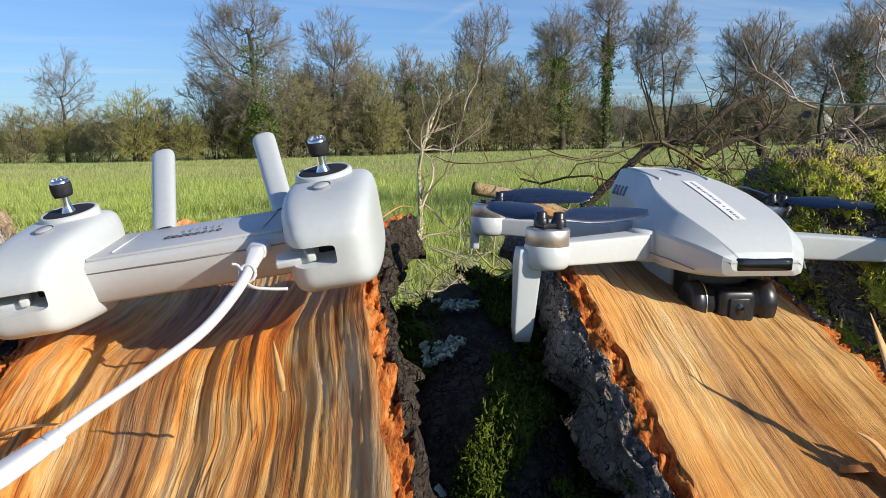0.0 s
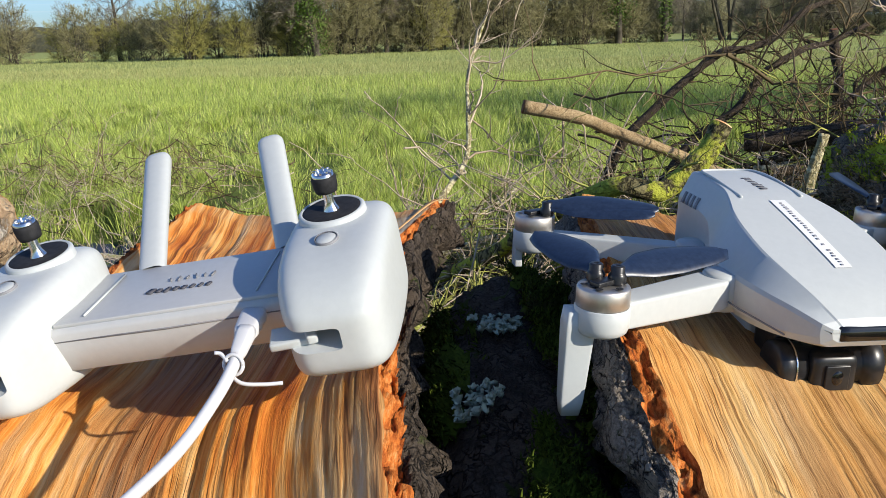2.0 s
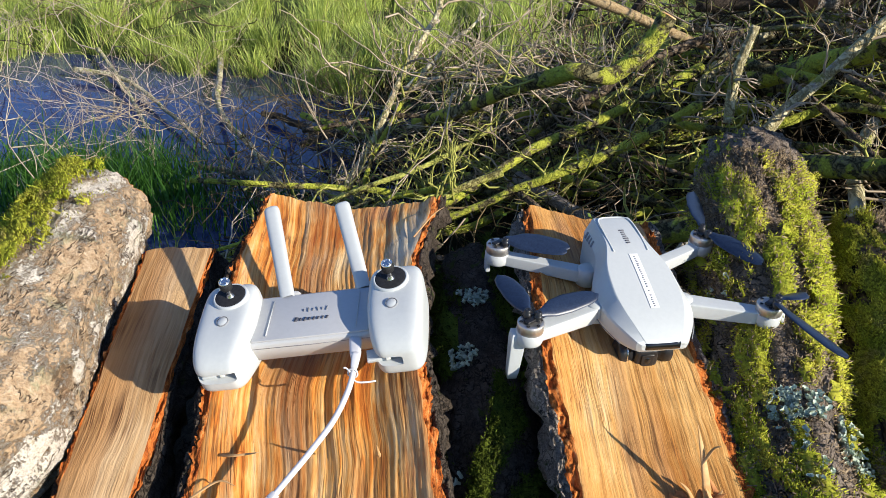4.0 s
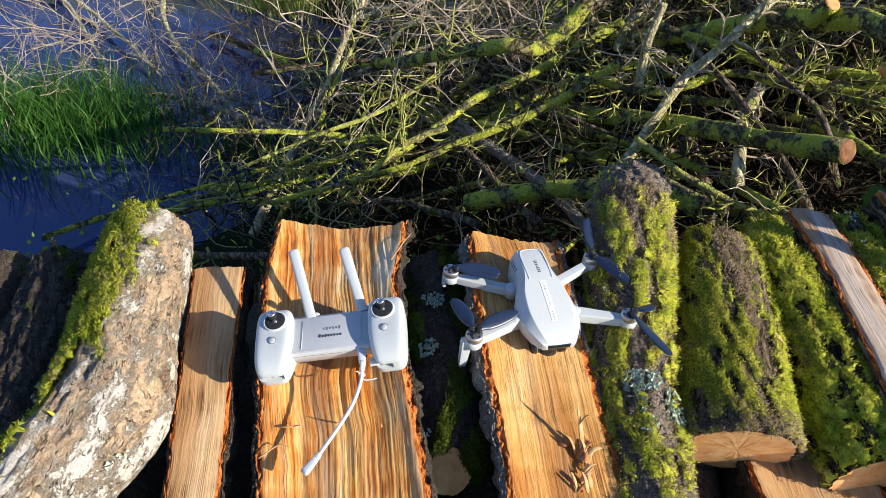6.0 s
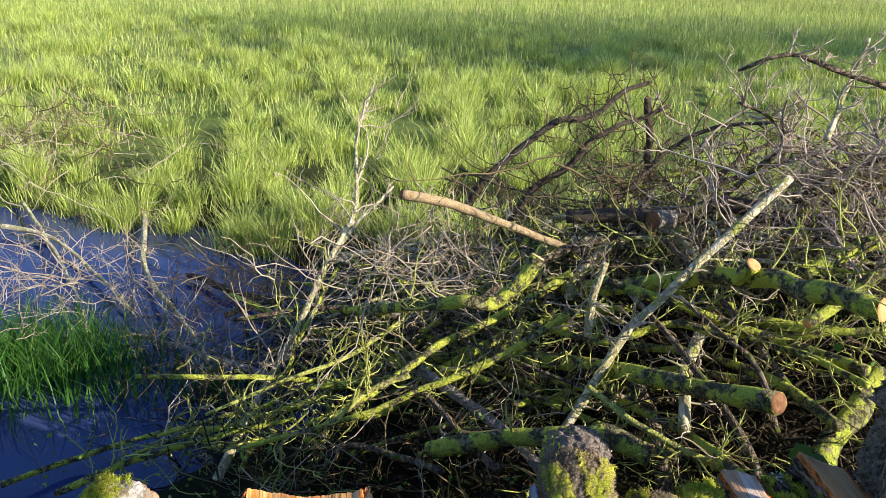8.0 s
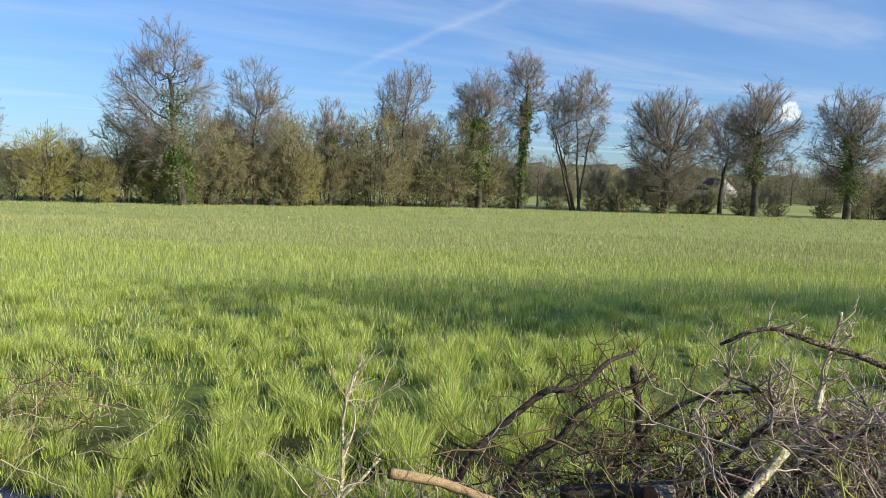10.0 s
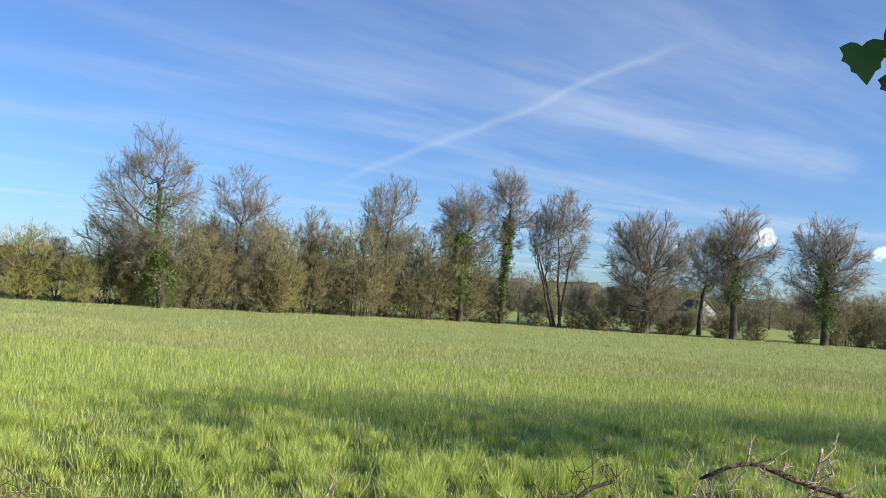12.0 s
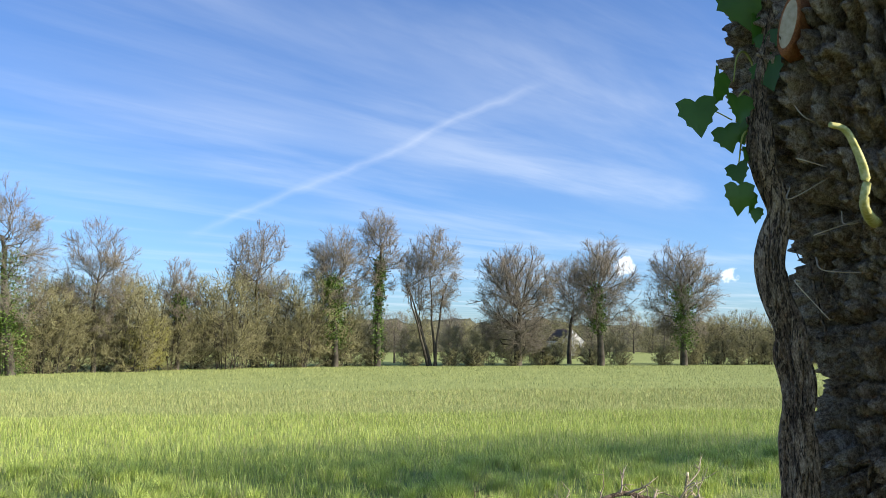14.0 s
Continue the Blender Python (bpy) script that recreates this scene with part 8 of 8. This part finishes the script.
# ---- trees across the field ----
def grow(height, seed, trunk_r, width=0.36, low=0.22, limbs=26, stems=1, counts=(8, 6, 6), twig_r=0.0125, lean=0.0, stem=0.58):
    """Branch segments of a bare broad-leaved tree that fills a rounded crown: (level, from, to, radius, radius)."""
    r = np.random.default_rng(seed)
    out = []
    mid_z, half_h, half_w = height * (1 + low) / 2, height * (1 - low) / 2, height * width
    mid = np.array([lean * height, 0, mid_z])
    size = np.array([half_w, half_w, half_h])
    lump = lambda d: 0.90 + 0.14 * fbm(d[:, 0] * 1.6 + seed, d[:, 2] * 1.6 + d[:, 1], seed, 2)

    def emit(P, r0, r1, level):
        k = P.shape[1] - 1
        for j in range(k):
            out.append((level, P[:, j], P[:, j + 1], r0 + (r1 - r0) * j / k, r0 + (r1 - r0) * (j + 1) / k))

    # stems
    base = np.stack([r.normal(0, 0.05 * height * (stems > 1), stems), r.normal(0, 0.04 * height * (stems > 1), stems), np.full(stems, -0.1)], -1)
    top = base * (1.6 if stems > 1 else 0) + np.array([lean * height, 0, height * stem]) + r.normal(0, 0.09 * height * (stems > 1), (stems, 3))
    u = np.linspace(0, 1, 9)[None, :, None]
    P = base[:, None] * (1 - u) + top[:, None] * u + np.cumsum(r.normal(0, 0.010 * height, (stems, 9, 3)) * np.array([1, 1, 0]), 1) * u
    emit(P, np.full(stems, trunk_r), np.full(stems, trunk_r * 0.30), 0)
    # limbs curve from the stem to points spread over the crown
    n = limbs * stems
    own = np.repeat(np.arange(stems), limbs)
    k = np.arange(n) + 0.5
    cz, az = 1 - 2 * k / n, k * 2.39996 + seed
    d = np.stack([np.sqrt(1 - cz ** 2) * np.cos(az), np.sqrt(1 - cz ** 2) * np.sin(az), cz], -1) + r.normal(0, 0.10, (n, 3))
    d /= np.linalg.norm(d, axis=1)[:, None]
    own = r.permutation(own)
    end = mid + d * size * (lump(d) * r.uniform(0.60, 0.94, n))[:, None] + (base[own] * np.array([1, 1, 0]))
    end[:, :2] *= (1 + 0.10 * np.clip((end[:, 2] - mid_z) / half_h, -0.4, 1))[:, None]
    from_z = np.clip((end[:, 2] - 0.75 * np.hypot(end[:, 0], end[:, 1]) * r.uniform(0.6, 1.2, n)) / height, low * 0.7 + 0.02, stem - 0.02) / stem * 8
    j = np.minimum(from_z.astype(int), 7)
    start = P[own, j] + (P[own, j + 1] - P[own, j]) * (from_z - j)[:, None]
    knee = (start + end) / 2 + (end - start) * np.array([0.16, 0.16, -0.06]) + r.normal(0, 0.035 * height, (n, 3))
    u = np.linspace(0, 1, 6)[None, :, None]
    L = start[:, None] * (1 - u) ** 2 + knee[:, None] * 2 * u * (1 - u) + end[:, None] * u ** 2
    L[:, 1:] += r.normal(0, 0.013 * height, (n, 5, 3))
    ln = np.linalg.norm(end - start, axis=1)
    rad = np.clip(trunk_r * 0.05 + trunk_r * 0.17 * ln / (height * 0.5), twig_r * 1.4, None)
    emit(L, rad, np.maximum(rad * 0.3, twig_r), 1)
    par, plen, prad = L, ln, rad
    for lev, cnt in enumerate(counts):
        p, d, own = shoots(par, cnt, r, 0.62 if lev == 0 else 0.7, 0.22 if lev == 0 else 0.12)
        away = (p - mid) / size
        d = d + 0.38 * away / (np.linalg.norm(away, axis=1)[:, None] + 0.2) + np.array([0, 0, 0.16])
        d /= np.linalg.norm(d, axis=1)[:, None]
        ln = np.minimum(plen[own] * r.uniform(0.36, 0.75, len(p)), height * (0.20, 0.11, 0.060)[lev])
        q = p + d * ln[:, None]
        e = (q - mid) / size
        rr = np.linalg.norm(e, axis=1)
        lim = lump(e / (rr[:, None] + 1e-6)) * 1.04
        ln = ln * np.clip(1 - (rr - lim) * 2.2, 0.25, 1.0)
        segs = (3, 2, 1)[lev]
        pts, dd = [p], d
        for _ in range(segs):
            dd = dd + r.normal(0, 0.30, d.shape) + np.array([0, 0, 0.08])
            dd /= np.linalg.norm(dd, axis=1)[:, None]
            pts.append(pts[-1] + dd * (ln / segs)[:, None])
        Q = np.stack(pts, 1)
        rad = np.maximum(prad[own] * 0.42, twig_r * (1.0, 0.85, 0.75)[lev])
        emit(Q, rad, np.maximum(rad * 0.4, twig_r * 0.5), lev + 2)
        par, plen, prad = Q, ln, rad
    return out


def tree_object(name, mat_t, mat_w, segs, label, category, ivy=0.0, seed=0, height=10.0, ivy_low=0.0, ivy_wide=0.30):
    ob = new(name)
    tagged(ob, label, category, "trees across the field")
    g1, g2 = Geo(), Geo()
    top = max(s[0] for s in segs)
    for lev, a, b2, r0, r1 in segs:
        if lev == 0:
            sticks(g1, a, b2, r0, r1, 8)
        elif lev == top:
            sticks(g2, a, b2, r0, r1, 3, True)
        else:
            sticks(g1 if lev < 2 else g2, a, b2, r0, r1, 4 if lev < 3 else 3)
    put("trunk", g1, mat_t, ob)
    put("crown", g2, mat_w, ob, "fine bare twigs", smooth=False, kind="stuff")
    if ivy:
        r = np.random.default_rng(seed)
        cand = np.concatenate([np.stack([a + (b2 - a) * k for k in (0.1, 0.4, 0.7)], 1).reshape(-1, 3) for lev, a, b2, r0, r1 in segs if lev == 0] +
                              [a + (b2 - a) * 0.3 for lev, a, b2, r0, r1 in segs if lev == 1][:1])
        cand = cand[(cand[:, 2] < height * ivy) & (cand[:, 2] > height * ivy_low)]
        n = 5200
        p = cand[r.integers(len(cand), size=n)] + r.normal(0, 1, (n, 3)) * np.array([ivy_wide, ivy_wide, 0.40])
        put("ivy", leaves(Geo(), p, 0.20, r), IVY_FAR, ob, "dark green ivy on the trunk", smooth=False, kind="stuff")
    return ob


def spot(x, y, turn=0.0, k=1.0):
    """A place on the field's edge, which comes nearer towards its western end."""
    f = 0.87 * (1 - 0.24 * min(1, max(0, (4 - x) / 30)))
    return pose(x * f, y * f, 0, 0, 0, turn) @ Matrix.Scale(k * f, 4)


def stand(ob, x, y, turn=0.0, k=1.0):
    ob.matrix_world = spot(x, y, turn, k)
    return ob


OAK = "bare winter tree with a rounded twiggy crown"
IVIED = "bare winter tree, its trunk wrapped in ivy"
T = lambda height, seed, trunk_r, *k, **kw: grow(height, seed, trunk_r * 1.3, *k, **kw)

def stand_tree(x, y, height, seed, trunk_r, label, *k, ivy=(), counts=(9, 7, 7), **kw):
    up, low, wide = ivy or (0.0, 0.0, 0.3)
    ob = tree_object("tree", FAR_TRUNK, FAR_TWIGS, T(height, seed, trunk_r, *k, counts=counts, **kw), label, "tree", up, seed, height, low, wide)
    return stand(ob, x, y)


stand_tree(-24.4, 70, 16.2, 2, 0.34, "tall bare tree, crown leaning, trunk dark with ivy", 0.31, 0.12, 34, lean=-0.10, stem=0.7, ivy=(0.62, 0.0, 0.75))
stand_tree(-18.6, 72, 12.9, 3, 0.18, "slim bare grey tree", 0.31, 0.2, 26, stem=0.62)
stand_tree(-12.0, 73, 10.0, 15, 0.16, "small bare tree with a patch of ivy", 0.20, 0.3, 16, ivy=(0.75, 0.45, 0.25))
stand_tree(-5.2, 74, 13.2, 4, 0.20, OAK, 0.22, 0.35, 11, 2)
stand_tree(1.5, 72, 12.8, 5, 0.24, "bare winter tree, its trunk bright with ivy", 0.23, 0.36, 26, ivy=(0.66, 0.16, 0.55))
stand_tree(5.2, 72, 14.7, 6, 0.25, IVIED, 0.17, 0.36, 22, stem=0.74, ivy=(0.62, 0.05, 0.22))
stand_tree(10.4, 73, 13.0, 7, 0.11, "bare tree of several slender stems", 0.23, 0.34, 6, 5)
oak = stand_tree(18.2, 73, 11.4, 8, 0.34, "broad dense bare oak", 0.36, 0.06, 46, stem=0.48)
stand_tree(25.3, 80, 11.1, 9, 0.20, OAK, 0.25, 0.34, 20)
stand_tree(26.2, 73, 12.6, 10, 0.30, IVIED, 0.29, 0.20, 34, stem=0.55, ivy=(0.66, 0.28, 0.34))
stand_tree(34.4, 73, 11.9, 11, 0.30, IVIED, 0.33, 0.20, 34, stem=0.60, ivy=(0.82, 0.14, 0.50))
t_far = stand_tree(-46.0, 74, 11.0, 12, 0.20, "bare tree in the hedge", 0.31, 0.2, 22, counts=(7, 5, 4))
for x, y, k, a in ((-14.8, 77, 0.80, 40), (-31.5, 76, 0.72, 100), (-38.0, 72, 0.62, 200), (-9.0, 76, 0.85, 150), (-1.6, 77, 0.80, 280), (14.2, 84, 0.70, 70), (40.5, 78, 0.72, 20), (47.0, 74, 0.66, 130), (54, 74, 0.8, 220), (-56, 72, 0.8, 90), (30.5, 88, 0.66, 310), (7.8, 84, 0.75, 10), (62, 78, 0.95, 190), (22.0, 90, 0.60, 60)):
    copy_thing(t_far, spot(x, y, a, k))


def bush(height, seed, mat, label, width=0.42, stems=8, counts=(6, 4, 3)):
    ob = new("bush")
    tagged(ob, label, "bush", "hedge across the field")
    g1, g2 = Geo(), Geo()
    for lev, a, b2, r0, r1 in grow(height, seed, 0.045, width, -0.05, 6, stems, counts, 0.019, stem=0.80):
        if lev < 2:
            sticks(g1, a, b2, r0, r1, 4)
        else:
            sticks(g2, a, b2, r0, r1, 3, lev == 4)
    put("stem_tangle", g1, FAR_TRUNK, ob, kind="stuff")
    put("twig_tangle", g2, mat, ob, "dense bare twigs", smooth=False, kind="stuff")
    return ob


b_a = stand(bush(8.6, 30, FAR_BUSH, "tall brown leafless hedge bush"), -22.5, 72)
b_b = stand(bush(7.6, 31, FAR_BUSH, "bushy leafless hedge growth"), -15.5, 71)
b_c = stand(bush(7.0, 32, FAR_WILLOW, "willow bush turning yellow-green"), -36.0, 69)
b_e = stand(bush(8.0, 34, FAR_BUSH, "brown leafless wood-edge bush", 0.5, 6, (5, 4, 2)), 66, 120)
b_d = stand(bush(2.2, 33, FAR_BUSH, "low bramble-like hedge bush", 0.7, 5, (6, 5, 4)), 14.0, 72)
rg = np.random.default_rng(4)
for x in np.arange(-60, -28, 2.6):
    copy_thing(b_c if rg.random() < 0.55 else b_b, spot(x + rg.uniform(-1, 1), 69 + rg.uniform(-1, 4), rg.uniform(0, 360), rg.uniform(0.85, 1.12)))
for x in np.arange(-30, 3.5, 1.45):
    copy_thing(b_a if rg.random() < 0.5 else b_b, spot(x + rg.uniform(-0.8, 0.8), 72 + rg.uniform(-1.2, 3), rg.uniform(0, 360), rg.uniform(1.12, 1.55)))
for x in (-14.2,):
    copy_thing(b_c, spot(x, 70.5, rg.uniform(0, 360), 1.1))
for x in np.arange(5, 60, 3.0):
    copy_thing(b_d, spot(x + rg.uniform(-1, 1), 73 + rg.uniform(-1, 2.5), rg.uniform(0, 360), rg.uniform(0.6, 1.15)))
for x, k in ((5.0, 0.7), (8.2, 0.62), (12.6, 0.66), (14.6, 0.6), (16.4, 0.72), (20.5, 0.66), (28.4, 0.55), (36.6, 0.62), (38.4, 0.8), (40.4, 0.9), (42.6, 0.85), (45.0, 0.8), (48.0, 0.9), (52.0, 0.85), (57.0, 0.9)):
    copy_thing(b_b if x > 30 else b_a, spot(x, 75.5 + rg.uniform(-1, 2), rg.uniform(0, 360), k))
for k in range(18):
    x = -10 + k * 6.2 + rg.uniform(-2, 2)
    copy_thing(b_d if k % 3 else t_far, pose(x, 104 + rg.uniform(-5, 9), 0, 0, 0, rg.uniform(0, 360)) @ Matrix.Scale(rg.uniform(0.6, 1.0) * (1.9 if k % 3 else 1), 4))
for x in (12, 17.5, 24, 29.5, 41, 46, 53, 60, 66):
    copy_thing(b_b, pose(x, 90 + rg.uniform(-3, 6), 0, 0, 0, rg.uniform(0, 360)) @ Matrix.Scale(rg.uniform(0.45, 0.7), 4))
# distant woods closing the view
for k in range(84):
    x = -110 + k * 3.2 + rg.uniform(-1.5, 1.5)
    copy_thing(t_far if k % 5 == 2 else b_e, pose(x, 148 + rg.uniform(-6, 14), 0, 0, 0, rg.uniform(0, 360)) @ Matrix.Scale(rg.uniform(0.95, 1.45), 4))
n = 260
x = np.linspace(-190, 230, n)
top = 3.0 + 3.4 * fbm(x * 0.06, 0 * x, 8, 3) + 2.6 * fbm(x * 0.5, 0 * x, 9, 3)
rows = np.stack([np.stack([x, 166 + 6 * np.sin(x * 0.03) + k * 1.6, top * f], -1) for k, f in ((0, 0.0), (0.4, 0.55), (1.2, 0.9), (2.4, 1.0), (4.0, 0.0))], 1)
tagged(put("distant_woods", Geo().add(rows, grid_faces(n, 5)), FAR_WOOD), "dim brown line of distant woods", "woods", kind="stuff")
# trees out of sight beside the path, whose shade lies on the meadow
edge_tree = tree_object("tree", FAR_TRUNK, FAR_TWIGS, T(10.2, 21, 0.22, 0.20, 0.60, 16, stem=0.7, counts=(6, 4, 4)), "bare tree standing by the field's near edge", "tree", 0.0, 21, 10.2)
edge_tree.matrix_world = pose(14.9, 3.9, 0)
for x, y, k, a in ((16.8, 4.8, 1.0, 170), (19.0, 5.6, 1.0, 40), (21.4, 6.0, 1.0, 200), (24.0, 5.9, 1.0, 130), (26.8, 5.7, 1.0, 330), (29.8, 5.4, 1.0, 250)):
    copy_thing(edge_tree, pose(x, y, 0, 0, 0, a) @ Matrix.Scale(k, 4))

# ---- the house behind the hedge ----
for x in (31.5, 34.2, 37.4, 39.6):
    copy_thing(b_d, pose(x, 113, 0, 0, 0, x * 40) @ Matrix.Scale(1.15, 4))
house = thing("house", pose(37.4, 121, 0, 0, 0, 12) @ Matrix.Scale(0.72, 4), "white rendered house with a brown tiled roof behind the trees", "house")
put("wall", turned_box(Geo(), pose(0, 0, 1.6), 5.2, 7.0, 3.2, 0.01), HOUSE_WALL, house, smooth=False)
v = [(-2.8, -3.7, 3.1), (2.8, -3.7, 3.1), (2.8, 3.7, 3.1), (-2.8, 3.7, 3.1), (0, -3.7, 5.6), (0, 3.7, 5.6)]
put("gable", Geo().add([(-2.6, -3.5, 3.2), (2.6, -3.5, 3.2), (0, -3.5, 5.35), (-2.6, -3.3, 3.2), (2.6, -3.3, 3.2), (0, -3.3, 5.35)], [[0, 1, 4, 3], [1, 2, 5, 4], [2, 0, 3, 5]], [[0, 2, 1], [3, 4, 5]]), HOUSE_WALL, house, smooth=False)
put("roof", Geo().add(v, [[0, 4, 5, 3], [4, 1, 2, 5], [0, 3, 2, 1]], [[3, 5, 2]]), ROOF_TILE, house, "brown tiled roof", smooth=False)
for x in (-1.2, 1.2):
    w2 = put("window", turned_box(Geo(), pose(x, -3.52, 1.7), 0.9, 0.1, 1.2, 0.05), HOUSE_WALL, house, "white-framed window", smooth=False)
    put("pane", turned_box(Geo(), pose(x, -3.56, 1.7), 0.7, 0.08, 1.0, 0.02), BLACK_GLASS, w2, smooth=False)
